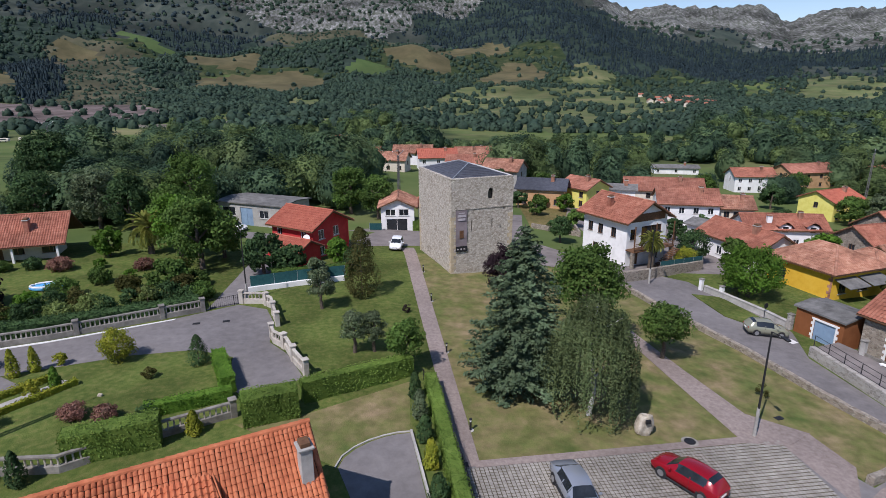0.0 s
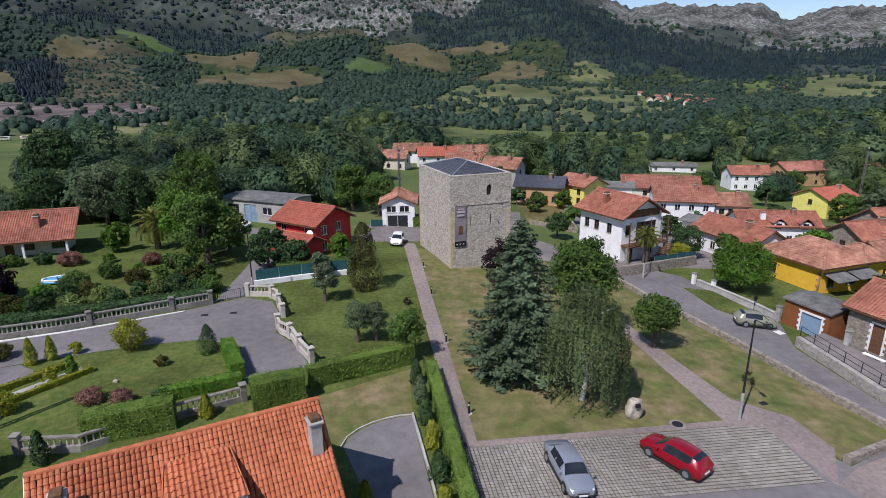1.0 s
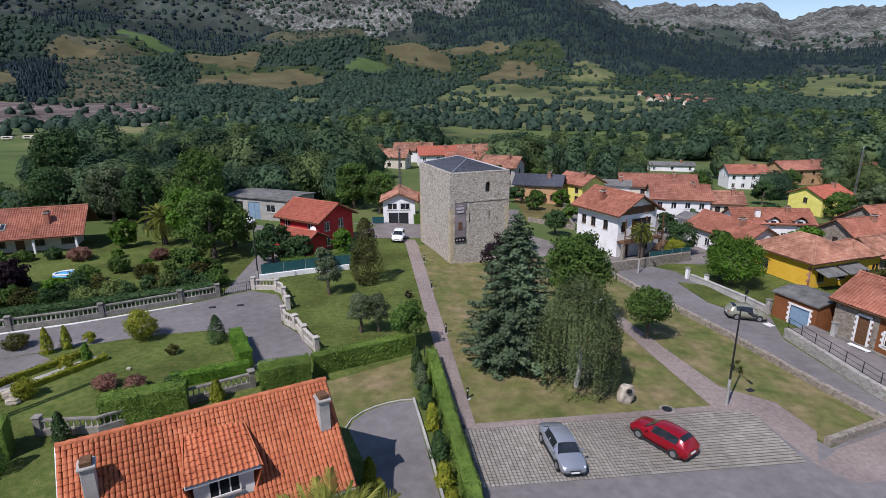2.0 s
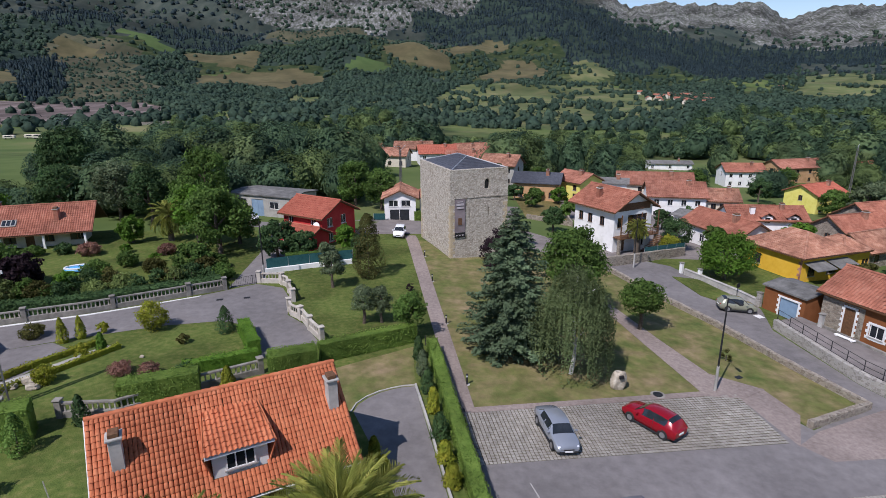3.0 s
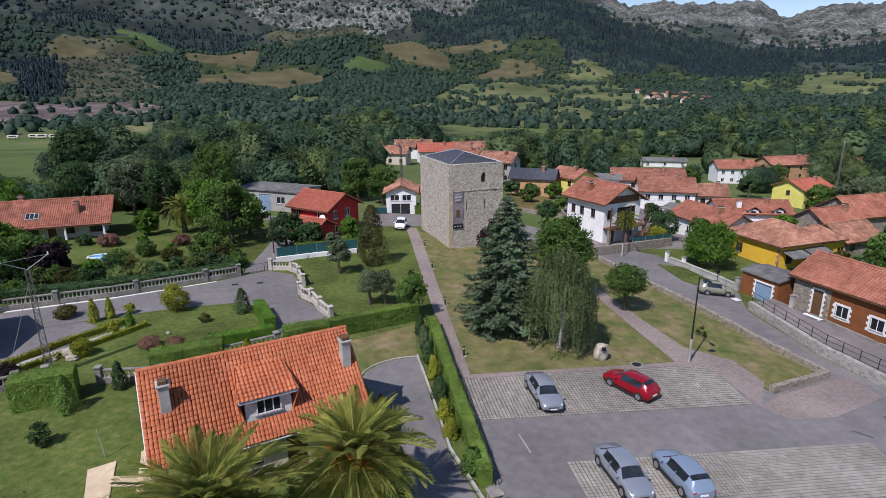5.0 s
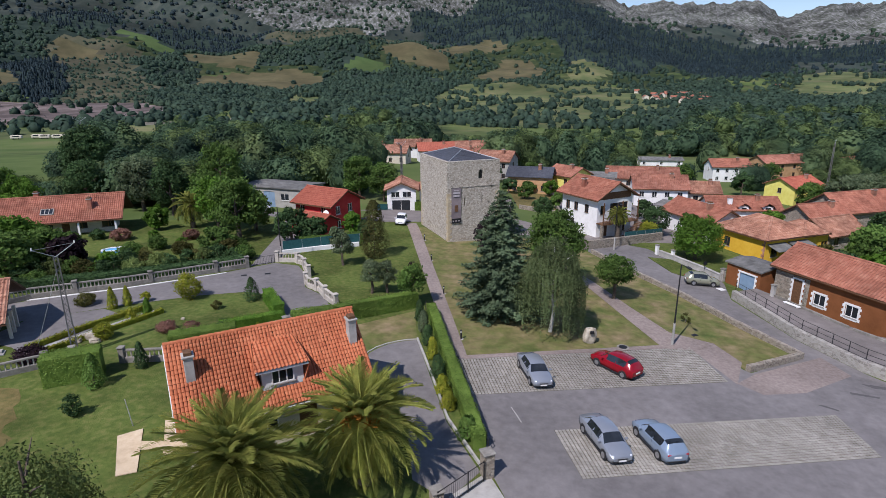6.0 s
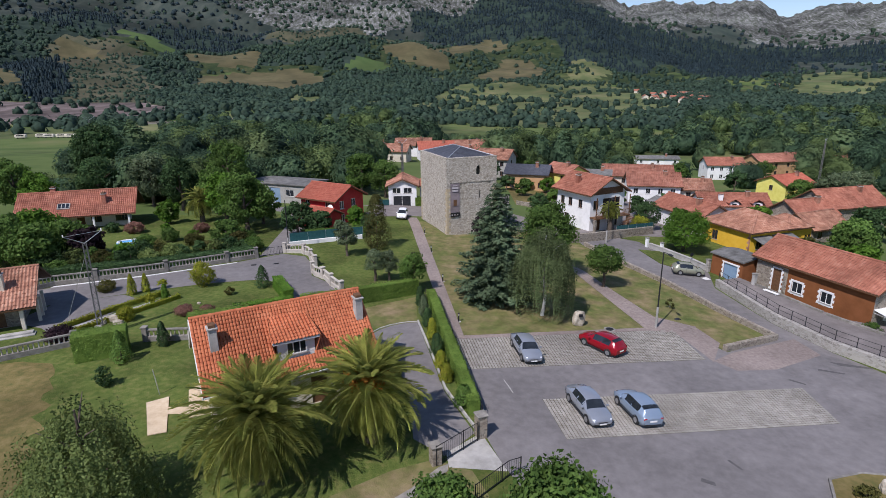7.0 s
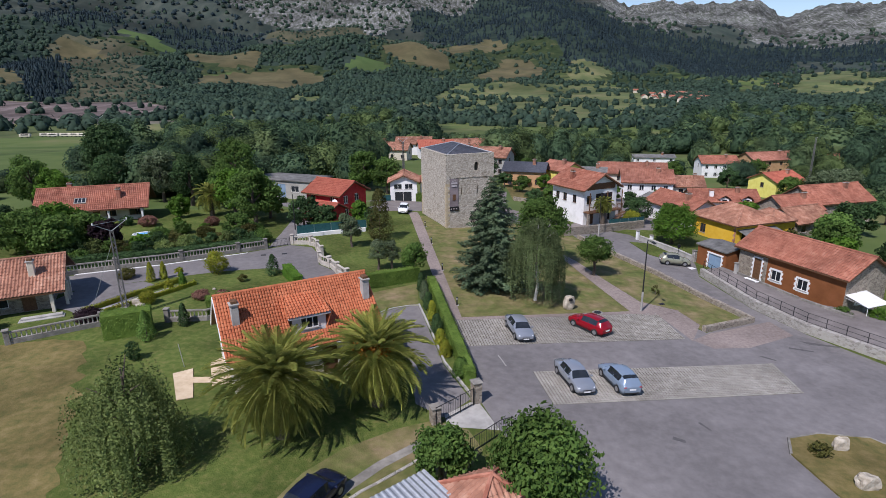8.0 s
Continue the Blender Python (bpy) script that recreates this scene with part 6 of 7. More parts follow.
hedge([(3.4, 30.6), (4.4, 21.0), (5.6, 10.2)], 0.9, 1.15, M["leaf_hedge"], "long narrow clipped hedge beside the footpath", density=100)
hedge([(-29.0, 23.9), (-26.6, 28.0), (-23.6, 32.2)], 0.42, 0.5, M["leaf_yellow"], "golden low hedge edging the garden path", density=110, leaf=0.13)
hedge([(-27.9, 22.8), (-24.8, 26.8), (-21.5, 31.4)], 0.42, 0.45, M["leaf_yellow"], "golden low hedge edging the garden path", density=110, leaf=0.13)
hedge([(-40, 37.4), (-30.5, 39.8), (-24, 42.6), (-18, 45.4)], 1.6, 1.2, M["leaf_dark"], "loose dark hedge behind the balustrade", density=55, leaf=0.22)
hedge([(-12.8, 52.0), (-5.0, 54.2)], 0.9, 1.5, M["leaf"], "loose hedge behind the white wall", density=60, leaf=0.16)
hedge([(2.0, 77.8), (5.6, 78.4)], 0.8, 1.6, M["leaf_hedge"], "clipped hedge in the yard", density=60, leaf=0.18)

# shared pieces for balustrades
BALUSTER = bmesh.new()
bmesh.ops.create_cone(BALUSTER, cap_ends=True, segments=6, radius1=0.06, radius2=0.045, depth=0.5)
for _v in BALUSTER.verts:
    _v.co.z += 0.25
BALUSTER_ME = bpy.data.meshes.new("baluster")
BALUSTER.to_mesh(BALUSTER_ME)
BALUSTER.free()
BALUSTER_ME.materials.append(M["stone_white"])


def balustrade(pts, label, base=0.35, spacing=0.34, post_every=6.5, mat="cast_grey", name="balustrade"):
    t = thing(name, pose(0, 0, 0), label, "balustrade")
    wall_mesh("plinth", pts, 0.26, -0.4, base, M[mat], t)
    wall_mesh("handrail", pts, 0.24, base + 0.5, base + 0.63, M[mat], t)
    ps = run_points(pts, spacing)
    walked = post_every
    last = ps[0]
    for i, p in enumerate(ps):
        walked += math.hypot(p[0] - last[0], p[1] - last[1])
        last = p
        z = gz(*p)
        if walked >= post_every or i == len(ps) - 1:
            walked = 0
            bm = bmesh.new()
            a = ps[min(i + 1, len(ps) - 1)]
            b = ps[max(i - 1, 0)]
            m = pose(p[0], p[1], z, 0, 0, math.degrees(math.atan2(a[1] - b[1], a[0] - b[0])))
            add_box(bm, -0.2, 0.2, -0.2, 0.2, -0.4, base + 0.75, bevel=0.02, m=m)
            post = part("post", bm, M[mat], t)
            box_part("post_cap", (-0.26, 0.26, -0.26, 0.26, base + 0.752, base + 0.86), M[mat], post, bevel=0.03, m=m)
        else:
            ob = new("baluster", BALUSTER_ME)
            ob.parent = t
            ob.matrix_basis = pose(p[0], p[1], z + base)
    return t


balustrade([(-38, 33.4), (-35.9, 35.6), (-28.0, 38.8), (-19.5, 43.4), (-17.4, 44.5)], "weathered concrete balustrade along the lane", base=0.5)
balustrade([(-14.4, 46.4), (-12.3, 46.2), (-11.2, 45.0), (-10.4, 42.6), (-9.7, 40.8)], "pale curved balustrade round the courtyard", mat="stone_white", base=0.5, post_every=2.6)
balustrade([(-9.6, 38.4), (-9.2, 37.4), (-7.9, 36.1), (-6.8, 33.8), (-5.6, 31.8)], "pale stepped balustrade round the courtyard", mat="stone_white", base=0.5, post_every=2.4)
balustrade([(-31.5, 17.6), (-26.4, 20.8), (-24.2, 21.9)], "concrete balustrade below the villa", base=0.45)
balustrade([(-20.4, 21.6), (-17.0, 21.7), (-12.5, 24.9), (-9.2, 26.7)], "low concrete balustrade along the garden", base=0.45)


def railing(pts, height, label, name="railing", bar=0.14, post=2.2, mat="iron", lift=0.0, rails=(0.1, 0.95)):
    t = thing(name, pose(0, 0, 0), label, "fence")
    ps = run_points(pts, bar)
    for r in rails:
        tube("rail", [(x, y, gz(x, y) + lift + r * height) for x, y in run_points(pts, 1.0)], 0.022, M[mat], t, 4)
    every = max(1, round(post / bar))
    me = None
    for i, (x, y) in enumerate(ps):
        big = i % every == 0 or i == len(ps) - 1
        if big:
            tube("post", [(x, y, gz(x, y) + lift - 0.2), (x, y, gz(x, y) + lift + height)], 0.035, M[mat], t, 6)
        elif bar < 0.5:
            if me is None:
                me = tube("bar", [(0, 0, 0), (0, 0, height * 0.97)], 0.011, M[mat], t, 4)
                me.location = (x, y, gz(x, y) + lift)
                me = me.data
            else:
                ob = new("bar", me)
                ob.parent = t
                ob.location = (x, y, gz(x, y) + lift)
    return t


railing([(36.9, 37.6), (37.1, 32.5), (37.3, 27.3), (38.8, 21.5), (42.2, 15.7)], 0.95, "thin dark wire fence on the retaining wall", name="wire_fence", bar=1.6, post=1.6, lift=0.95, rails=(0.05, 0.5, 0.98))
railing([(2.9, 5.0), (5.5, 7.4)], 1.35, "black iron bar gate across the drive", name="iron_gate", bar=0.16)
railing([(4.8, 2.2), (6.9, 4.2), (7.6, 4.5)], 1.1, "dark bar fence at the car park corner", name="bar_fence", bar=0.16)
railing([(-16.9, 45.0), (-14.7, 46.2)], 1.0, "grey barred gate closing the side lane", name="lane_gate", bar=0.18)
railing([(36.4, 51.5), (38.2, 51.6)], 1.2, "dark bar gate of the yellow house", name="garden_gate", bar=0.16)
railing([(2.9, 31.5), (4.95, 21.6), (6.1, 10.0)], 0.9, "dark wire edge along the hedge", name="wire_fence", bar=1.8, post=1.8, rails=(0.3, 0.6, 0.98))
for x, y, w, h, m, what in ((5.75, 7.9, 0.62, 1.5, "rubble", "rubble gate pillar beside the drive"), (2.85, 5.3, 0.6, 1.15, "rubble", "rubble gate pillar under the palm"), (35.1, 53.9, 0.4, 1.3, "white", "white gate pillar by the street"), (36.2, 51.5, 0.4, 1.3, "white", "white gate pillar by the street"),
                           (38.6, 43.3, 0.45, 1.5, "rubble_pale", "stone gate pillar by the garage"), (40.2, 36.2, 0.4, 2.1, "concrete", "gate pillar of the brown house")):
    t = thing("gate_pillar", pose(x, y, gz(x, y), 0, 0, 18), what, "pillar", "gate pillars")
    box_part("shaft", (-w / 2, w / 2, -w / 2, w / 2, -0.4, h), M[m], t, bevel=0.03)
    box_part("pillar_cap", (-w / 2 - 0.06, w / 2 + 0.06, -w / 2 - 0.06, w / 2 + 0.06, h, h + 0.1), M["cast_grey"], t, bevel=0.03)
wallt = thing("brown_house_wall", pose(0, 0, 0), "low pale wall with a rail before the brown house", "wall")
wall_mesh("masonry", [(40.3, 36.0), (42.4, 28.0)], 0.2, 0.5, 1.1, M["cast_grey"], wallt)
wall_mesh("masonry", [(42.5, 27.6), (44.6, 22.9)], 0.2, 0.4, 1.1, M["cast_grey"], wallt)

# dark mesh screens
for pts, h, lift, what in (([(-14.4, 49.6), (-10, 51.4), (-5.2, 52.8)], 1.1, 0.55, "dark teal windbreak mesh on the white wall"), ([(32.2, 58.6), (34.4, 59.6), (39.3, 62.1)], 0.6, 1.25, "teal windbreak mesh on the garden wall"), ([(-4.4, 76.6), (-2.6, 77.0)], 1.0, 0.1, "dark green screen beside the yard gate")):
    t = thing("mesh_screen", pose(0, 0, 0), what, "screen")
    wall_mesh("mesh", pts, 0.03, lift, lift + h, M["tarp"], t)
    for x, y in run_points(pts, 2.0):
        tube("post", [(x, y, gz(x, y) + lift - 0.1), (x, y, gz(x, y) + lift + h)], 0.03, M["galv"], t, 5)

# ---- details of the houses ----
# dormer of the orange-roofed house
dz = 4.0 - 1.4
dorm = box_part("dormer", (-0.95, 1.45, -3.05, -1.35, 3.0, 4.78), M["white"], near_house, label="white dormer with a window")
_f = window((-0.4, -3.06, 0), (1, 0, 0), 0.0, 3.68, 1.3, 0.88, dorm, M["white"], M["glass"], depth=-0.01, bars=2)
tiled_slope("dormer_tiles", (-1.3, -3.35, 4.72), (1.8, -3.35, 4.72), (-0.95, -0.8, 5.52), (1.45, -0.8, 5.52), M["tile_orange"], near_house, col=0.226, row=0.31, label="tiled dormer roof")
bm = bmesh.new()
add_box(bm, -1.26, 1.76, -3.32, -2.9, 4.6, 4.68)
for v in bm.verts:
    v.co.z += (v.co.y + 3.35) * 0.31
part("dormer_eave", bm, M["white"], near_house)
for x0, x1 in ((-1.3, -0.95), (1.45, 1.8)):
    vs = [(x0 if x0 < 0 else x1, -3.35, 4.74), ((x0 + x1) / 2 + (0.12 if x0 < 0 else -0.12), -0.8, 5.56), ((x0 + x1) / 2 + (0.12 if x0 < 0 else -0.12), -1.35, 4.85), (x1 if x0 < 0 else x0, -3.05, 3.4)]
    out = Vector((-0.05 if x0 < 0 else 0.05, 0, 0))
    vs = [Vector(v) for v in vs] + [Vector(v) + out for v in vs]
    mesh_ob("dormer_verge", vs, [(0, 1, 2, 3), (7, 6, 5, 4), (0, 4, 5, 1), (1, 5, 6, 2), (2, 6, 7, 3), (3, 7, 4, 0)], M["tile_orange"], near_house)
for sx in (-1, 1):
    for sy in (-1, 1):
        bm = bmesh.new()
        add_box(bm, sx * 5.66 - 0.03, sx * 5.66 + 0.03, 0, 4.0, -0.18, 0.03)
        for v in bm.verts:
            t = v.co.y / 4.0
            v.co.z += dz + (1 - t) * 3.5
            v.co.y *= sy * 0.99
        bmesh.ops.recalc_face_normals(bm, faces=bm.faces[:])
        part("bargeboard", bm, M["white"] if sx < 0 else M["tile_orange"], near_house)
tube("gutter", [(-5.6, -4.0, 2.55), (5.6, -4.0, 2.55)], 0.06, M["white"], near_house)

# separate tiles on the front slope of the near house
tile_bm = bmesh.new()
prof = [(0.096 * math.cos(math.pi * k / 5), 0.064 * math.sin(math.pi * k / 5)) for k in range(6)]
lo_v = [tile_bm.verts.new((x, 0, z + 0.045)) for x, z in prof]
hi_v = [tile_bm.verts.new((x * 0.9, 0.325, z * 0.9 + 0.01)) for x, z in prof]
for k in range(5):
    tile_bm.faces.new((lo_v[k + 1], lo_v[k], hi_v[k], hi_v[k + 1]))
tile_bm.faces.new(lo_v)
TILE = bpy.data.meshes.new("roof_tile")
tile_bm.to_mesh(TILE)
tile_bm.free()
TILE.materials.append(M["tile_orange"])
TILE.polygons.foreach_set("use_smooth", [True] * 5 + [False])
slope_len = math.hypot(4.0, 3.5)
tilt = math.degrees(math.atan2(3.5, 4.0))
cols, rows_n = 58, 19
rv, rf, made = [], [], 0
tv = [v.co.copy() for v in TILE.vertices]
tf = [tuple(p.vertices) for p in TILE.polygons]
for c in range(cols):
    for r in range(rows_n):
        x = -5.65 + 11.3 * (c + 0.5) / cols
        s = slope_len * r / rows_n
        y = -4.0 + s * 4.0 / slope_len
        z = dz + s * 3.5 / slope_len
        if -0.95 < x < 1.45 and -3.2 < y < -1.3:
            continue
        m = pose(x + RNG.normal() * 0.006, y - 0.02, z + 0.05, tilt + RNG.normal() * 0.5, 0, RNG.normal() * 0.8)
        if 6 <= c < 30 and made < 300:
            ob = new("roof_tile", TILE)
            ob.parent = near_house
            ob.matrix_basis = m
            made += 1
        else:
            k = len(rv)
            rv += [m @ v for v in tv]
            rf += [tuple(k + i for i in f) for f in tf]
tagged(mesh_ob("roof_tiles", rv, rf, M["tile_orange"], near_house), kind="stuff")

# porch of the villa and its steps
for x in (5.0, 0.6, -4.0):
    box_part("porch_column", (x - 0.14, x + 0.14, -4.3, -4.02, -0.2, 1.95), M["cream"], villa, bevel=0.02)
    box_part("porch_column", (5.8, 6.05, -1.5 + x * 0.3, -1.24 + x * 0.3, -0.2, 1.95), M["cream"], villa, bevel=0.02)
steps = thing("porch_steps", pose(-31.2, 22.7, 1.6, 0, 0, 24), "pale stone steps up to the villa porch", "steps")
for i in range(3):
    box_part("step", (-2.6 + 0.15 * i, 1.2 - 0.15 * i, -0.2 + 0.32 * i, 1.0, -0.4 + 0.15 * i, -0.1 + 0.15 * i - 0.003), M["concrete"], steps, bevel=0.015)
# porch of the tan house
for x in (-6.6, -2.5, 2.2, 6.8):
    box_part("porch_column", (x - 0.13, x + 0.13, -4.2, -3.94, -0.2, 1.95), M["white"], bpy.data.objects["tan_house"], bevel=0.02)

# balcony, stairs and terrace of the white house: the gable end looks to the street
bal = box_part("balcony", (4.0, 5.5, -3.6, 3.6, 2.35, 2.5), M["wood"], white_house, bevel=0.02)
for y in (-3.6, -2.4, -1.2, 0, 1.2, 2.4, 3.5):
    box_part("balcony_post", (5.42, 5.48, y, y + 0.06, 2.5, 3.4), M["wood"], bal)
box_part("balcony_rail", (5.41, 5.5, -3.6, 3.6, 3.4, 3.47), M["wood"], bal)
for z in (2.75, 3.0, 3.2):
    box_part("balcony_rail", (5.44, 5.47, -3.6, 3.6, z, z + 0.05), M["wood"], bal)
for y in (-3.5, 0.2, 3.4):
    box_part("terrace_pier", (5.0, 5.4, y - 0.2, y + 0.2, -0.4, 2.35), M["rubble"], white_house, bevel=0.02)
    box_part("balcony_column", (5.3, 5.42, y - 0.06, y + 0.06, 2.5, 5.75), M["wood"], white_house)
box_part("gable_panel", (4.02, 4.1, -3.0, 3.0, 5.9, 6.9), M["wood"], white_house)
for i in range(13):
    box_part("stair_step", (5.6, 6.7, 3.0 - i * 0.27, 3.3 - i * 0.27, 2.2 - i * 0.18, 2.28 - i * 0.18), M["wood"], white_house)
box_part("string_board", (5.55, 5.6, -0.4, 3.4, -0.2, 0.2), M["wood"], white_house)

# two dormers and a white chimney on the long white house
dormered = bpy.data.objects["dormered_house"]
for x in (-0.4, 4.0):
    d = box_part("dormer", (x - 0.9, x + 0.9, -3.6, -1.2, 3.0, 4.5), M["white"], dormered)
    box_part("dormer_window", (x - 0.45, x + 0.45, -3.63, -3.602, 3.35, 4.3), M["glass"], d)
    for sg in (-1, 1):
        tiled_slope("dormer_tiles", *(((x - 1.25, -0.6, 4.35), (x - 1.25, -4.0, 4.35), (x, -0.6, 5.15), (x, -4.0, 5.15)) if sg < 0 else ((x + 1.25, -4.0, 4.35), (x + 1.25, -0.6, 4.35), (x, -4.0, 5.15), (x, -0.6, 5.15))), M["tile_red"], dormered, col=0.34, row=0.55)
ch = box_part("chimney", (-3.0, -2.2, -2.4, -1.7, 3.4, 5.9), M["white"], dormered, bevel=0.02)
box_part("chimney_cap", (-3.1, -2.1, -2.5, -1.6, 5.9, 6.05), M["tile_old"], ch)

# pale awnings over the veranda of the yellow house, and brick corner stones
yellow = bpy.data.objects["yellow_house"]
for y0, y1 in ((-3.9, -0.6), (-0.2, 3.4)):
    bm = bmesh.new()
    add_box(bm, 4.2, 6.2, y0, y1, 2.75, 2.82)
    for v in bm.verts:
        v.co.z -= (v.co.x - 4.2) * 0.28
    part("awning", bm, M["fibre"], yellow, "pale cloth awning")
for i in range(9):
    for sx, sy in ((1, -1), (-1, -1)):
        x0, x1 = sorted((sx * 4.275, sx * (4.275 - (0.5 if i % 2 else 0.28))))
        box_part("corner_stone", (x0, x1, -4.175, -4.152, -0.1 + i * 0.37, 0.25 + i * 0.37), M["tile_old"], yellow, bevel=0.01)

# awning beside the brown house
aw = thing("awning", pose(47.4, 25.4, -1.6, 0, 0, -72.8), "white cloth awning at the gable of the house", "awning")
bm = bmesh.new()
add_box(bm, -1.6, 1.6, -1.6, 1.6, 2.3, 2.34)
for v in bm.verts:
    v.co.z -= (v.co.x + 1.6) * 0.22
part("cloth", bm, M["white"], aw)
for y in (-1.5, 1.5):
    tube("post", [(1.5, y, -0.2), (1.5, y, 1.62)], 0.03, M["white"], aw)
    tube("arm", [(-1.6, y, 1.9), (1.5, y, 1.6)], 0.02, M["white"], aw)

# pavilion and shed roofs at the end of the walk
pav = thing("tile_pavilion", pose(5.2, -3.7, 0.6, 0, 0, 20), "small pavilion with a weathered pyramid tile roof", "pavilion")
for a, b in (((-2.2, -2.2), (2.2, -2.2)), ((2.2, -2.2), (2.2, 2.2)), ((2.2, 2.2), (-2.2, 2.2)), ((-2.2, 2.2), (-2.2, -2.2))):
    tiled_slope("roof_tiles", (*a, 1.9), (*b, 1.9), (0, 0, 3.4), (0, 0, 3.4), M["tile_old"], pav)
for a in ((-2.2, -2.2), (2.2, -2.2), (2.2, 2.2), (-2.2, 2.2)):
    tube("hip_tiles", [(*a, 2.0), (0, 0, 3.5)], 0.11, M["tile_red"], pav)
    box_part("post", (a[0] * 0.85 - 0.1, a[0] * 0.85 + 0.1, a[1] * 0.85 - 0.1, a[1] * 0.85 + 0.1, -0.4, 2.15), M["wood"], pav)
shed = thing("sheet_roof_shed", pose(0.9, -4.3, 0.9, 0, 0, 36), "low shed with a grey corrugated sheet roof", "shed")
n = 60
vs = [(-2.4 + 4.8 * i / n, y, 2.0 + 0.035 * math.sin(i * 1.6) + y * 0.06) for y in (-1.6, 1.4) for i in range(n + 1)]
mesh_ob("roof_sheet", vs, [(i, i + 1, n + 2 + i, n + 1 + i) for i in range(n)], M["galv"], shed)
box_part("walls", (-2.2, 2.2, -1.4, 1.2, -0.4, 1.88), M["grey_block"], shed)

# ---- street furniture ----
def street_lamp(x, y, h, label, head=True, lean=(0, 0), mat="galv"):
    t = thing("street_lamp", pose(x, y, gz(x, y)), label, "lamp post")
    tube("sleeve", [(0, 0, -0.3), (lean[0] * 0.25, lean[1] * 0.25, h * 0.28)], [0.12, 0.10], M["concrete"], t, 10)
    tube("pole", [(lean[0] * 0.25, lean[1] * 0.25, h * 0.25), (lean[0], lean[1], h)], [0.075, 0.05], M["iron"], t, 8)
    if head:
        tube("arm", [(lean[0], lean[1], h), (lean[0] + 0.05, lean[1] - 1.0, h + 0.1)], 0.03, M["iron"], t, 6)
        box_part("lamp_head", (lean[0] - 0.1, lean[0] + 0.18, lean[1] - 1.6, lean[1] - 0.95, h + 0.05, h + 0.17), M["iron"], t, bevel=0.04)
    return t


street_lamp(24.3, 25.4, 7.4, "slender street lamp with a pale lower sleeve on the lawn")
street_lamp(29.7, 55.6, 6.6, "slender street lamp beside the garden wall")
street_lamp(-14.0, 46.9, 6.6, "slender street lamp at the courtyard gate", head=False)



def lattice_pole(x, y, h, label):
    t = thing("lattice_pole", pose(x, y, gz(x, y), 0, 0, 35), label, "utility pole")
    b, a = 0.21, 0.12
    for sx, sy in ((-1, -1), (1, -1), (1, 1), (-1, 1)):
        tube("leg", [(sx * b, sy * b, -0.3), (sx * a, sy * a, h)], 0.05, M["fibre"], t, 4)
    n = 18
    for k in range(n):
        w0, w1 = b + (a - b) * k / n, b + (a - b) * (k + 1) / n
        z0, z1 = h * k / n, h * (k + 1) / n
        for q, (p0, p1) in enumerate((((-1, -1), (1, -1)), ((1, -1), (1, 1)), ((1, 1), (-1, 1)), ((-1, 1), (-1, -1)))):
            if (k + q) % 2:
                p0, p1 = p1, p0
            tube("brace", [(p0[0] * w0, p0[1] * w0, z0), (p1[0] * w1, p1[1] * w1, z1)], 0.024, M["fibre"], t, 4)
    for s in (-1, 1):
        tube("cross_arm", [(0, 0, h - 0.1), (s * 1.35, 0.3 * s, h + 0.7)], 0.03, M["galv"], t, 5)
        tube("insulator", [(s * 1.35, 0.3 * s, h + 0.66), (s * 1.35, 0.3 * s, h + 0.86)], 0.05, M["white"], t, 6)
    tube("tie_bar", [(-1.35, -0.3, h + 0.7), (1.35, 0.3, h + 0.7)], 0.018, M["galv"], t, 4)
    return t


lattice_pole(-24.6, 22.9, 8.2, "steel lattice utility pole by the hedge")
lattice_pole(-0.5, 98, 9.5, "steel lattice utility pole among the trees")
lattice_pole(110, 122, 14, "steel lattice utility pole beyond the village")
lattice_pole(-80, 128, 14, "steel lattice utility pole by the meadow")
stay = thing("stay_wire", pose(0, 0, 0), "taut steel stay of the utility pole", "wire")
tube("wire", [(-24.8, 23.1, 8.6), (-28.6, 24.6, 1.5)], 0.018, M["galv"], stay, 4)

for x, y in ((5.75, 25.3), (4.85, 36.0), (3.95, 47.2), (3.3, 56.4)):
    t = thing("bollard", pose(x, y, gz(x, y)), "black path light bollard on the lawn edge", "bollard", "path bollards")
    tube("shaft", [(0, 0, -0.2), (0, 0, 0.62)], 0.07, M["iron"], t, 8)
    tube("lamp_collar", [(0, 0, 0.62), (0, 0, 0.78)], 0.06, M["white"], t, 8)
    tube("cap", [(0, 0, 0.78), (0, 0, 0.86)], [0.11, 0.08], M["iron"], t, 8)
    cyl_part("foot", 0.22, 0.22, -0.05, 0.03, M["concrete"], t)
for x, y in ((1.75, 40.8), (1.55, 44.2)):
    bush(x, y, 0.8, 0.9, M["leaf_purple"], "small purple shrub at the path edge", n=240, leaf=0.1)


def rock(x, y, w, h, label, seed, name="boulder", turn=0):
    t = thing(name, pose(x, y, gz(x, y), 0, 0, turn), label, "rock")
    bm = bmesh.new()
    bmesh.ops.create_icosphere(bm, subdivisions=3, radius=1)
    for v in bm.verts:
        k = 1 + 0.28 * noise.noise(v.co * 1.4 + Vector((seed, 0, 0))) + 0.08 * noise.noise(v.co * 5 + Vector((seed, 3, 0)))
        q = Vector((max(-0.8, min(0.8, v.co.x)), max(-0.75, min(0.75, v.co.y)), max(-0.85, min(0.85, v.co.z)))) * k
        v.co = Vector((q.x * w * 0.62, q.y * w * 0.4, (q.z + 0.75) * h * 0.62))
    part("stone", bm, M["rock"], t, smooth=False)
    return t


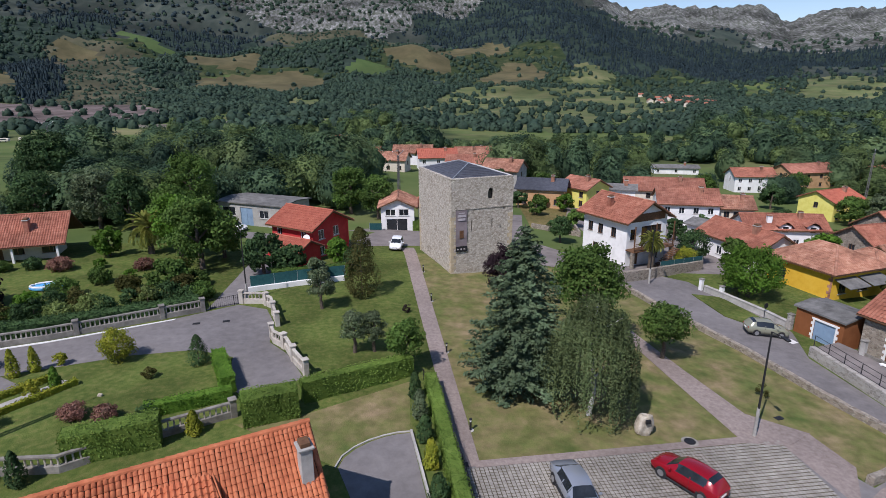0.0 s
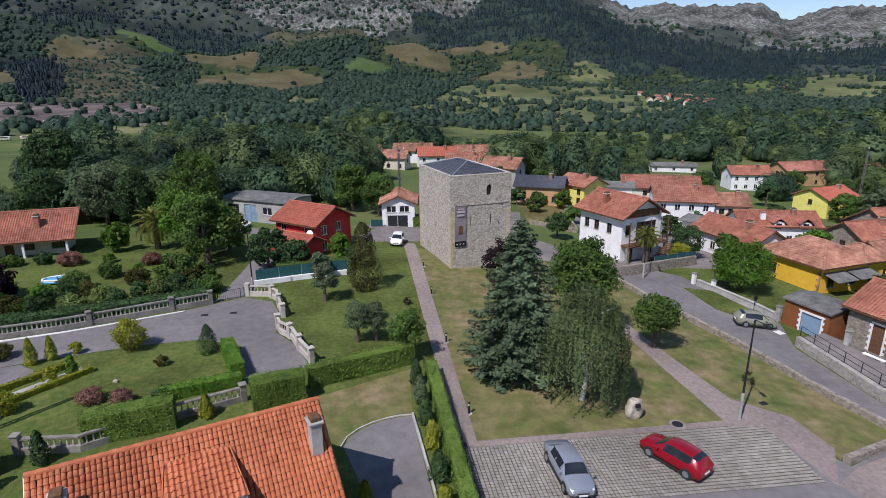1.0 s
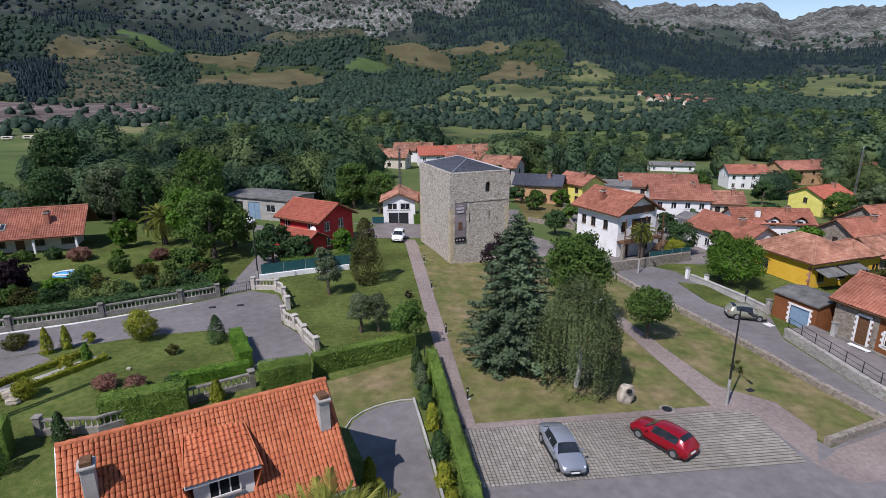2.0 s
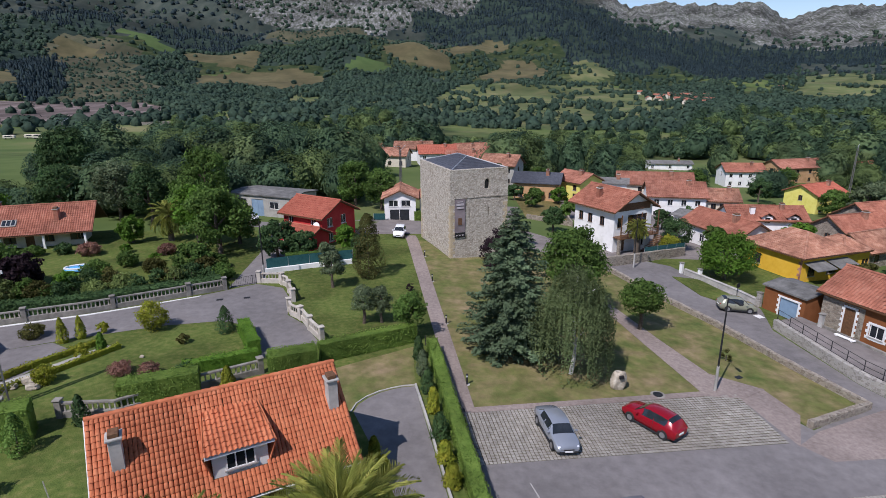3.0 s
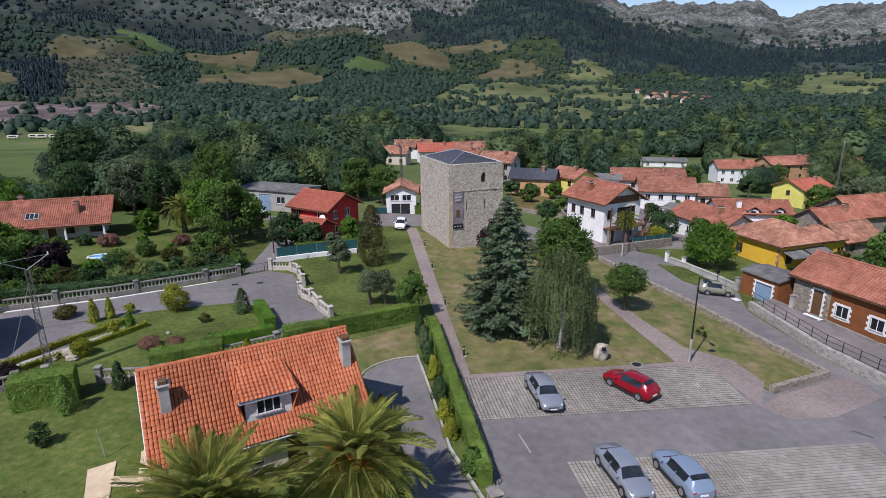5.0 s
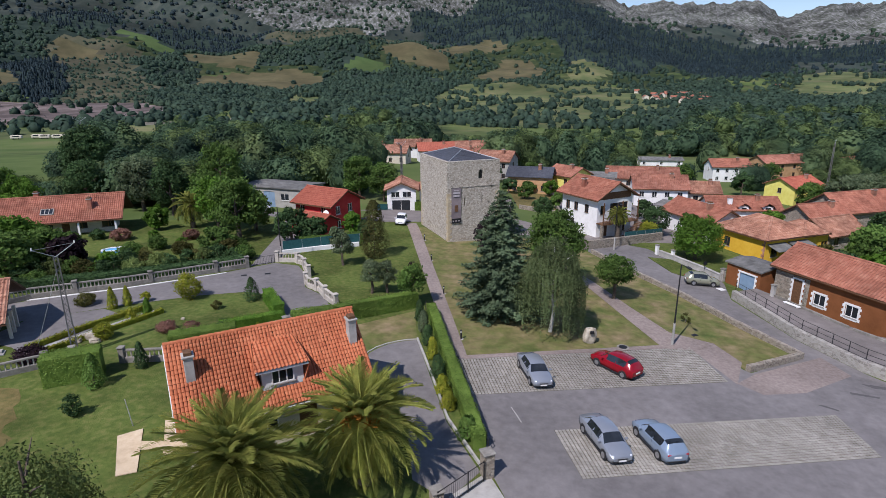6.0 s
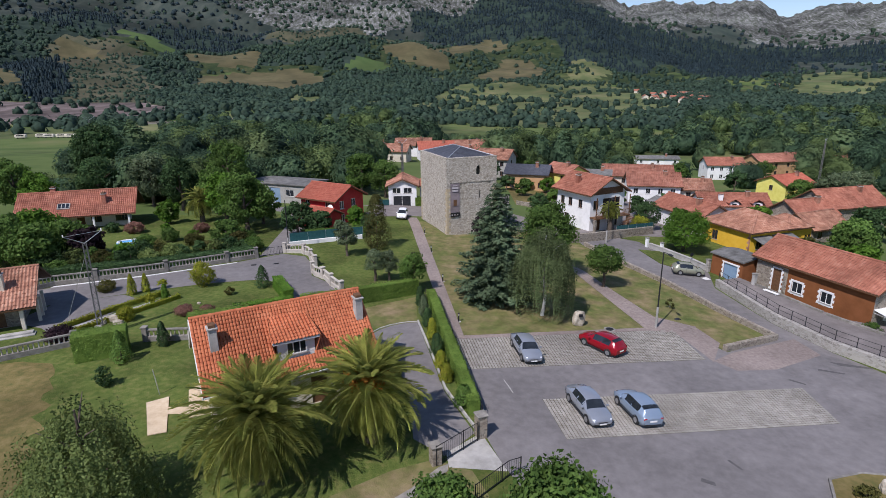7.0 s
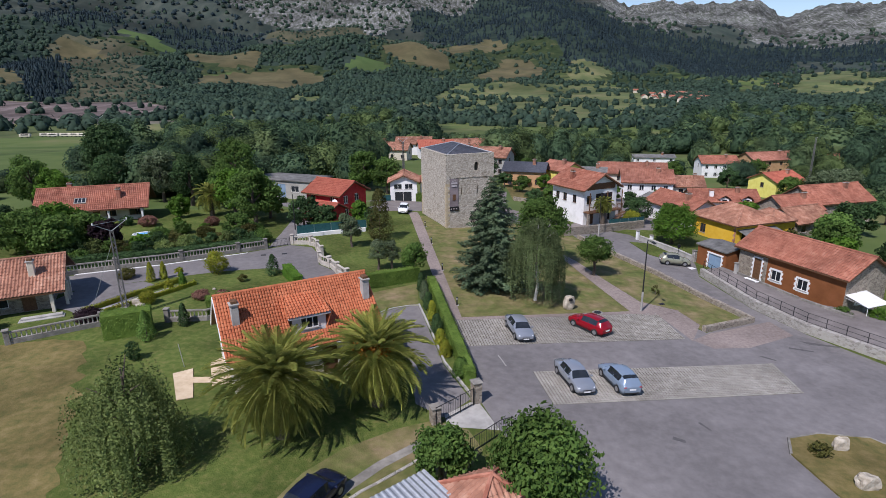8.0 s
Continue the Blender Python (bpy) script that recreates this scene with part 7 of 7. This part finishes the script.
mem = rock(16.9, 25.4, 1.05, 1.45, "upright pale memorial boulder with a small plaque", 2.0, turn=8)
box_part("plaque", (-0.16, 0.16, -0.50, -0.36, 1.0, 1.25), M["iron"], mem, label="dark plaque")
rock(28.3, 3.2, 0.9, 0.9, "pale rock in the planting bed", 5.0, "rock")
rock(27.2, -0.3, 1.2, 0.9, "pale rock in the planting bed", 9.0, "rock")
rock(-25.2, 26.0, 1.0, 0.5, "pale rockery stone in the garden", 11.0, "rock")
rock(-24.4, 25.2, 0.8, 0.4, "pale rockery stone in the garden", 13.0, "rock")
rock(-26.0, 25.4, 0.9, 0.35, "pale rockery stone in the garden", 17.0, "rock")
rock(-19.0, 29.6, 0.3, 0.2, "small stone in the lawn", 19.0, "rock")
for x, y, r in ((19.6, 24.6, 0.52),):
    t = thing("manhole", pose(x, y, gz(x, y)), "round manhole cover with a pale concrete ring", "manhole")
    cyl_part("ring", r, r, -0.1, 0.05, M["cast_grey"], t, seg=24)
    cyl_part("cover", r * 0.68, r * 0.68, 0.05, 0.07, M["iron"], t, seg=24)
for x, y, a in ((27.4, 27.6, 20), (5.0, 21.9, 5), (-17, 41.6, 10), (-14.5, 42.0, 10)):
    t = thing("drain_cover", pose(x, y, gz(x, y), 0, 0, a), "small square iron drain cover", "drain")
    box_part("lid", (-0.3, 0.3, -0.2, 0.2, -0.05, 0.045), M["iron"], t, bevel=0.01)
pool = thing("paddling_pool", pose(-35.6, 51.4, gz(-35.6, 51.4), 0, 0, 15), "oval blue paddling pool with a white rim", "pool")
for nm, z, rad, mt in (("wall_ring", 0.25, 0.16, "plastic_blue"), ("rim", 0.42, 0.12, "white")):
    tube(nm, [(1.5 * math.cos(a), 0.85 * math.sin(a), z) for a in (2 * math.pi * i / 28 for i in range(29))], rad, M[mt], pool)
mesh_ob("water", [(1.5 * math.cos(2 * math.pi * i / 28), 0.85 * math.sin(2 * math.pi * i / 28), 0.33) for i in range(28)], [tuple(range(28))], M["plastic_blue"], pool)
post = thing("washing_post", pose(-15.7, 13.0, gz(-15.7, 13.0), 0, -6, 0), "thin grey washing-line post on the lawn", "post")
tube("shaft", [(0, 0, -0.2), (0, 0, 1.9)], 0.03, M["galv"], post)
for x, y, mt, what in ((-6.5, 54.6, "plastic_blue", "blue plastic tarpaulin heap by the red house"), (34.5, 109, "plastic_blue", "blue plastic cover by the yellow house")):
    t = thing("tarpaulin", pose(x, y, gz(x, y)), what, "tarpaulin")
    bm = bmesh.new()
    bmesh.ops.create_icosphere(bm, subdivisions=2, radius=1)
    for v in bm.verts:
        v.co = Vector((v.co.x * 1.0, v.co.y * 0.7, max(-0.1, v.co.z) * 0.7 * (1 + 0.3 * noise.noise(v.co * 2))))
    part("sheet", bm, M[mt], t)


# ---- cars ----
def car_paint(name, c, metal=0.5):
    return material(name, [tuple(v * 0.94 for v in c), c, tuple(min(1, v * 1.05) for v in c)], 0.6, 0.22, metal=metal, spec=0.6)


M["tyre"] = material("tyre_rubber", [(0.016, 0.016, 0.017), (0.024, 0.024, 0.025), (0.03, 0.03, 0.03)], 6.0, 0.85)
M["rim"] = material("alloy_rim", [(0.36, 0.36, 0.37), (0.44, 0.44, 0.45), (0.5, 0.5, 0.51)], 6.0, 0.35, metal=0.8)
M["lamp_red"] = material("red_lamp", [(0.30, 0.012, 0.012), (0.36, 0.016, 0.016), (0.4, 0.02, 0.02)], 4.0, 0.2)
M["lamp_clear"] = material("clear_lamp", [(0.55, 0.56, 0.58), (0.65, 0.66, 0.68), (0.7, 0.71, 0.73)], 4.0, 0.12)
M["plate"] = material("number_plate", [(0.70, 0.70, 0.68), (0.75, 0.75, 0.73), (0.78, 0.78, 0.76)], 4.0, 0.5)
SALOON = [(-2.22, 0.45, 0.72, 0.72, 0.70, 0.60), (-2.12, 0.26, 0.86, 0.90, 0.80, 0.68), (-1.60, 0.20, 0.93, 0.97, 0.86, 0.72), (-1.00, 0.20, 0.94, 1.36, 0.87, 0.58), (-0.35, 0.20, 0.93, 1.43, 0.88, 0.60),
          (0.30, 0.20, 0.91, 1.41, 0.88, 0.59), (0.62, 0.20, 0.90, 1.32, 0.87, 0.57), (1.12, 0.20, 0.88, 0.93, 0.86, 0.70), (1.75, 0.20, 0.80, 0.84, 0.84, 0.66), (2.10, 0.24, 0.66, 0.70, 0.76, 0.58), (2.22, 0.38, 0.56, 0.56, 0.64, 0.52)]
HATCH = [(-2.02, 0.40, 0.75, 0.78, 0.70, 0.58), (-1.97, 0.26, 0.92, 0.98, 0.80, 0.64), (-1.62, 0.20, 0.96, 1.34, 0.86, 0.58), (-1.30, 0.20, 0.97, 1.45, 0.87, 0.60), (-0.60, 0.20, 0.95, 1.49, 0.88, 0.62),
         (0.10, 0.20, 0.93, 1.47, 0.88, 0.61), (0.45, 0.20, 0.91, 1.38, 0.87, 0.58), (1.05, 0.20, 0.89, 0.95, 0.86, 0.70), (1.60, 0.20, 0.82, 0.87, 0.84, 0.66), (1.95, 0.24, 0.68, 0.72, 0.76, 0.58), (2.06, 0.38, 0.56, 0.56, 0.64, 0.5)]


def car(x, y, heading, stations, paint, label, length=1.0, roof_at=(3, 6)):
    """A parked car: a lofted body, windows, bumpers, lamps, mirrors and four wheels. heading: the way its bonnet points, in degrees."""
    z = gz(x, y)
    sx = -(gz(x + 0.5, y) - gz(x - 0.5, y))
    n = Vector((sx, -(gz(x, y + 0.5) - gz(x, y - 0.5)), 1)).normalized()
    up = n.to_track_quat("Z", "Y").to_matrix().to_4x4()
    t = thing("car", Matrix.Translation((x, y, z + 0.05)) @ Matrix.Rotation(math.asin(max(-0.2, min(0.2, n.x))), 4, "Y") @ pose(0, 0, 0, 0, 0, heading) @ Matrix.Diagonal((0.96, 0.93, 0.96, 1)), label, "car", "parked cars")
    a0, a1 = roof_at
    rings = []
    for xs, zs, zb, zt, w, wt in stations:
        xs *= length
        half = [(w * 0.93, zs), (w, zs + (zb - zs) * 0.45), (w * 0.985, zb - 0.05), (w * 0.95, zb), (wt + 0.03, zt - 0.05), (wt - 0.08, zt), (0, zt + 0.025)]
        rings.append([(xs, yy, zz) for yy, zz in half] + [(xs, -yy, zz) for yy, zz in half[-2::-1]])
    verts = [p for r in rings for p in r]
    m = len(rings[0])
    body, side_l, side_r, front, rear = [], [], [], [], []
    for i in range(len(rings) - 1):
        for k in range(m - 1):
            f = (i * m + k, i * m + k + 1, (i + 1) * m + k + 1, (i + 1) * m + k)
            cabin = a0 - 1 <= i < a1 + 1
            if k in (3, m - 5) and cabin and a0 <= i < a1 + 0:
                (side_l if k == 3 else side_r).append(f)
            elif i == a1 and 4 <= k <= m - 6:
                front.append(f)
            elif i == a0 - 1 and 4 <= k <= m - 6:
                rear.append(f)
            else:
                body.append(f)
    body += [tuple(range(m)), tuple(range((len(rings) - 1) * m, len(rings) * m))[::-1], tuple(v for i in range(len(rings)) for v in (i * m,))[::1] + tuple(i * m + m - 1 for i in range(len(rings) - 1, -1, -1))]
    b = mesh_ob("body", verts, [f[::-1] for f in body], paint, t)
    me = b.data
    me.polygons.foreach_set("use_smooth", [len(p.vertices) == 4 for p in me.polygons])
    glass = []
    for nm, fs in (("windscreen", front), ("rear_window", rear), ("side_window", side_l), ("side_window", side_r)):
        idx = sorted({v for f in fs for v in f})
        mp = {v: i for i, v in enumerate(idx)}
        g = mesh_ob(nm, [verts[v] for v in idx], [tuple(mp[v] for v in f[::-1]) for f in fs], M["glass"], t)
        glass.append(g)
    for sgn in (-1, 1):
        xs = [s[0] * length for s in stations]
        xm = (xs[a0] + xs[a1]) / 2
        for xx in (xs[a0] + 0.02, xm, xs[a1] - 0.02):
            w = 0.88
            box_part("pillar", (xx - 0.03, xx + 0.03, sgn * 0.725 - 0.012, sgn * 0.725 + 0.012, 0.96, 1.32), paint, t, m=pose(0, sgn * 0.74, 1.14, sgn * 36, 0, 0) @ pose(0, -sgn * 0.74, -1.14))
        mir = box_part("mirror", (xs[a1] + 0.2, xs[a1] + 0.34, sgn * 0.98 - 0.1, sgn * 0.98 + 0.1, 0.88, 1.02), paint, t, bevel=0.03)
        box_part("door_seam", (xm - 0.008, xm + 0.008, sgn * 0.872 - 0.004, sgn * 0.872 + 0.004, 0.35, 0.9), M["tyre"], t)
        box_part("sill", (-1.0 * length, 1.0 * length, sgn * 0.84 - 0.03, sgn * 0.84 + 0.03, 0.16, 0.26), M["tyre"], t, bevel=0.01)
        fx, rx = stations[-2][0] * length, stations[1][0] * length
        box_part("headlight", (fx - 0.18, fx + 0.03, sgn * 0.56 - 0.15, sgn * 0.56 + 0.15, 0.56, 0.68), M["lamp_clear"], t, bevel=0.04)
        box_part("tail_light", (rx - 0.045, rx + 0.05, sgn * 0.62 - 0.13, sgn * 0.62 + 0.13, 0.70, 0.84), M["lamp_red"], t, bevel=0.02)
        for wx in (stations[1][0] * length + 0.78, stations[-2][0] * length - 0.72):
            arch = cyl_part("wheel_arch", 0.36, 0.36, -0.02, 0.02, M["tyre"], t, m=pose(wx, sgn * 0.852, 0.31, 90), seg=18)
            wh = cyl_part("wheel", 0.31, 0.31, -0.1, 0.1, M["tyre"], t, m=pose(wx, sgn * 0.765, 0.29, 90), seg=18)
            cyl_part("rim", 0.2, 0.2, -0.01, 0.01, M["rim"], wh, m=pose(wx, sgn * 0.872, 0.29, 90), seg=12)
    fx, rx = stations[-1][0] * length, stations[0][0] * length
    box_part("grille", (fx - 0.06, fx + 0.012, -0.35, 0.35, 0.44, 0.53), M["tyre"], t, bevel=0.01)
    box_part("number_plate", (fx + 0.0, fx + 0.03, -0.26, 0.26, 0.33, 0.42), M["plate"], t)
    box_part("number_plate", (rx - 0.03, rx + 0.0, -0.26, 0.26, 0.55, 0.66), M["plate"], t)
    box_part("bumper", (fx - 0.12, fx - 0.02, -0.66, 0.66, 0.24, 0.32), M["tyre"], t, bevel=0.02)
    box_part("bumper", (rx + 0.02, rx + 0.14, -0.66, 0.66, 0.24, 0.36), M["tyre"], t, bevel=0.02)
    return t


SILVER = car_paint("silver_blue_paint", (0.34, 0.365, 0.405), 0.45)
RED = car_paint("red_paint", (0.27, 0.005, 0.013), 0.15)
LIGHT_BLUE = car_paint("pale_blue_paint", (0.27, 0.34, 0.43), 0.35)
GREEN = car_paint("olive_paint", (0.30, 0.30, 0.22), 0.3)
WHITE = car_paint("white_paint", (0.75, 0.76, 0.77), 0.0)
NAVY = car_paint("navy_paint", (0.012, 0.018, 0.05), 0.3)
car(10.75, 19.3, -83, SALOON, SILVER, "silver-blue saloon car parked on the pavers")
car(17.5, 20.6, 124, HATCH, RED, "red estate hatchback parked askew on the pavers", 1.02)
car(13.35, 10.9, -80, SALOON, SILVER, "silver saloon car parked on the pavers")
car(16.7, 10.8, 100, HATCH, LIGHT_BLUE, "pale blue hatchback parked on the pavers")
car(35.3, 41.9, -12, HATCH, GREEN, "olive-silver hatchback parked in the street", 0.95)
car(-0.1, 66.6, -95, HATCH, WHITE, "small white car in the yard behind the tower", 0.92)
car(-24.6, 77.6, -20, HATCH, WHITE, "white car before the grey workshop")
car(-3.6, -2.0, 60, HATCH, NAVY, "dark navy car under the lawn edge")
car(41.5, 70.5, 30, HATCH, NAVY, "dark blue car beside the white house")

# ---- car park pavers ----
def pavers(name, a, b, d, c, parent, n_single, label):
    """Square concrete pavers between the corners a, b (far edge) and d, c (near edge)."""
    size = 0.25
    a, b, c, d = (Vector((*p, 0)) for p in (a, b, c, d))
    nu, nv = round((b - a).length / size), round((d - a).length / size)
    bm = bmesh.new()
    add_box(bm, -0.117, 0.117, -0.117, 0.117, -0.03, 0.03)
    for v in bm.verts:
        if v.co.z > 0:
            v.co.x *= 0.76
            v.co.y *= 0.76
    me = bpy.data.meshes.new("paver")
    bm.to_mesh(me)
    bm.free()
    me.materials.append(M["paver"])
    tv, tf = [v.co.copy() for v in me.vertices], [tuple(p.vertices) for p in me.polygons]
    turn = math.degrees(math.atan2((b - a).y, (b - a).x))
    vs, fs, k = [], [], 0
    for i in range(nu):
        for j in range(nv):
            u, v = (i + 0.5) / nu, (j + 0.5) / nv
            if not 0.004 < u < 0.996:
                continue
            p = (a.lerp(b, u)).lerp(d.lerp(c, u), v)
            m = pose(p.x, p.y, gz(p.x, p.y) + 0.012 + RNG.normal() * 0.003, RNG.normal() * 0.7, 3.8 + RNG.normal() * 0.7, turn + RNG.normal() * 1.2)
            if k < n_single:
                ob = new("paver", me)
                ob.parent = parent
                ob.matrix_basis = m
                k += 1
            else:
                q = len(vs)
                vs += [m @ w for w in tv]
                fs += [tuple(q + w for w in f) for f in tf]
    if vs:
        tagged(mesh_ob("pavers", vs, fs, M["paver"], parent), kind="stuff")


bed2 = draped("paver_bed", [(10.6, 12.3), (31.3, 14.8), (30.8, 10.1), (11.1, 7.7)], M["paver_bed"], 0.016, "grid of pale concrete pavers with dark joints", "paving")
bed1 = draped("paver_bed", [(4.9, 21.5), (25.7, 25.0), (25.9, 19.1), (5.5, 16.3)], M["paver_bed"], 0.016, "grid of pale concrete pavers with dark joints", "paving")
pavers("paver", (10.6, 12.3), (31.3, 14.8), (11.1, 7.7), (30.8, 10.1), bed2, 300, "")
pavers("paver", (4.9, 21.5), (25.7, 25.0), (5.5, 16.3), (25.9, 19.1), bed1, 0, "")
# ---- the village across the valley ----
cottage = thing("far_cottage", pose(0, 0, 0), "small far-off cottage with a red roof", "house", "far village")
facade("wall", (-5, -4, -2), (1, 0, 0), 10, 6.6, [(1.5, 3.2, 1.2, 1.4), (6.5, 3.2, 1.2, 1.4)], M["cream"], cottage)
for o, u, ln in (((5, -4, -2), (0, 1, 0), 8), ((5, 4, -2), (-1, 0, 0), 10), ((-5, 4, -2), (0, -1, 0), 8)):
    facade("wall", o, u, ln, 6.6, [], M["cream"], cottage, apex=2.2 if ln == 8 else 0)
mesh_ob("roof", [(-5.6, -4.8, 4.3), (5.6, -4.8, 4.3), (5.6, 0, 7.0), (-5.6, 0, 7.0), (-5.6, 4.8, 4.3), (5.6, 4.8, 4.3)], [(0, 1, 2, 3), (3, 2, 5, 4)], M["tile_red"], cottage)
_r = random.Random(3)
spots = [(radians(21.6 + 6.6 * _r.random()), 915 + 230 * _r.random()) for _ in range(30)] + [(radians(41), 700), (radians(40), 690), (radians(33), 1500)]
for i, (az, r) in enumerate(spots):
    x, y = r * math.sin(az), r * math.cos(az) - 10
    m = pose(x, y, gz(x, y), 0, 0, _r.uniform(0, 180))
    s = _r.uniform(0.8, 1.25)
    if i == 0:
        cottage.matrix_world = m
    else:
        copy_thing(cottage, m)
# white vans and caravans along the far meadow
for i in range(7):
    x, y = -198 - 8 * i - 6 * _r.random(), 352 + 14 * _r.random()
    t = thing("caravan", pose(x, y, gz(x, y), 0, 0, _r.uniform(-20, 20)), "white caravan parked beyond the meadow", "caravan", "caravans")
    box_part("shell", (-3.2, 3.2, -1.2, 1.2, 0.5, 2.5), M["cream"], t, bevel=0.3)
    for wx in (-1.5, 1.5):
        cyl_part("wheel", 0.4, 0.4, -0.1, 0.1, M["tyre"], t, m=pose(wx, -1.2, 0.4, 90))
    box_part("window", (-2, 2, -1.23, -1.2, 1.6, 2.3), M["glass"], t)

# stains, marks and a painted shadow streak on the car park
M["tar_shadow"] = material("tar_and_painted_shadow", [(0.075, 0.071, 0.07), (0.095, 0.09, 0.088), (0.115, 0.11, 0.107)], 3.0, 0.9)
# first outline is a shadow streak laid in dark colour, the others tarred spots
for pts in ([(36.6, 19.2), (37.2, 18.5), (39.6, 17.95), (39.8, 18.2), (37.4, 19.0)], [(30.9, 16.0), (31.9, 15.2), (32.0, 15.4), (31.2, 16.1)], [(20.4, 5.9), (20.8, 5.0), (20.95, 5.05), (20.6, 5.95)], [(34.6, 17.6), (36.4, 17.0), (36.6, 17.2), (34.8, 17.9)], [(17.8, 4.0), (18.5, 3.6), (18.6, 3.9), (18.0, 4.3)]):
    draped("tar_patch", pts, M["tar_shadow"], 0.014, "dark patch on the asphalt, tarred spots with one painted shadow streak", "patch")
draped("paint_mark", [(8.25, 14.9), (8.31, 14.9), (8.55, 13.9), (8.7, 13.1), (8.6, 13.1), (8.46, 13.9)], M["concrete"], 0.014, "worn white paint mark on the asphalt", "mark")
draped("pale_patch", [(36.4, 40.6), (37.2, 40.9), (37.4, 40.1), (36.6, 39.8)], M["gravel_white"], 0.014, "pale spill on the street", "patch")
# bench and low shrubs by the steps
bench = thing("stone_bench", pose(40.6, 33.6, gz(40.6, 33.6) + 0.55, 0, 0, -72.8), "white bench before the brown house", "bench")
box_part("seat", (-0.9, 0.9, -0.2, 0.2, 0.38, 0.46), M["white"], bench, bevel=0.02)
for x in (-0.7, 0.7):
    box_part("leg", (x - 0.06, x + 0.06, -0.18, 0.18, -0.3, 0.38), M["white"], bench)
sign = thing("no_entry_sign", pose(37.6, 45.8, gz(37.6, 45.8), 0, 0, 20), "round dark sign on a thin post", "sign")
tube("post", [(0, 0, -0.2), (0, 0, 1.3)], 0.03, M["iron"], sign)
cyl_part("disc", 0.28, 0.28, -0.015, 0.015, M["iron"], sign, m=pose(0, -0.05, 1.4, 90), seg=18)

# roof window of the tan house and dish of the red house
tan = bpy.data.objects["tan_house"]
tilt_t = math.degrees(math.atan2(3.0, 4.4))
sky_m = pose(-1.6, -2.7, 3.26, tilt_t)
rw = box_part("roof_window", (-0.8, 0.8, -0.55, 0.55, -0.05, 0.16), M["concrete"], tan, bevel=0.02, m=sky_m)
for x in (-0.5, 0.0, 0.5):
    box_part("pane", (x - 0.2, x + 0.2, -0.45, 0.45, 0.162, 0.18), M["glass"], rw, m=sky_m)
redh = bpy.data.objects["red_house"]
dish = cyl_part("dish", 0.1, 0.45, -0.06, 0.06, M["white"], redh, m=pose(3.0, -3.7, 3.0, 70, 0, 20), seg=16, label="white satellite dish")
tube("dish_arm", [(3.0, -3.2, 3.0), (3.0, -3.7, 3.0)], 0.03, M["iron"], redh)

plot_wall = stone_wall([(21.6, 84), (28.2, 78.8), (30.6, 95.5)], 0.3, 0.8, M["rubble"], "low rubble wall of a dry garden plot", cap=False, name="plot_wall")
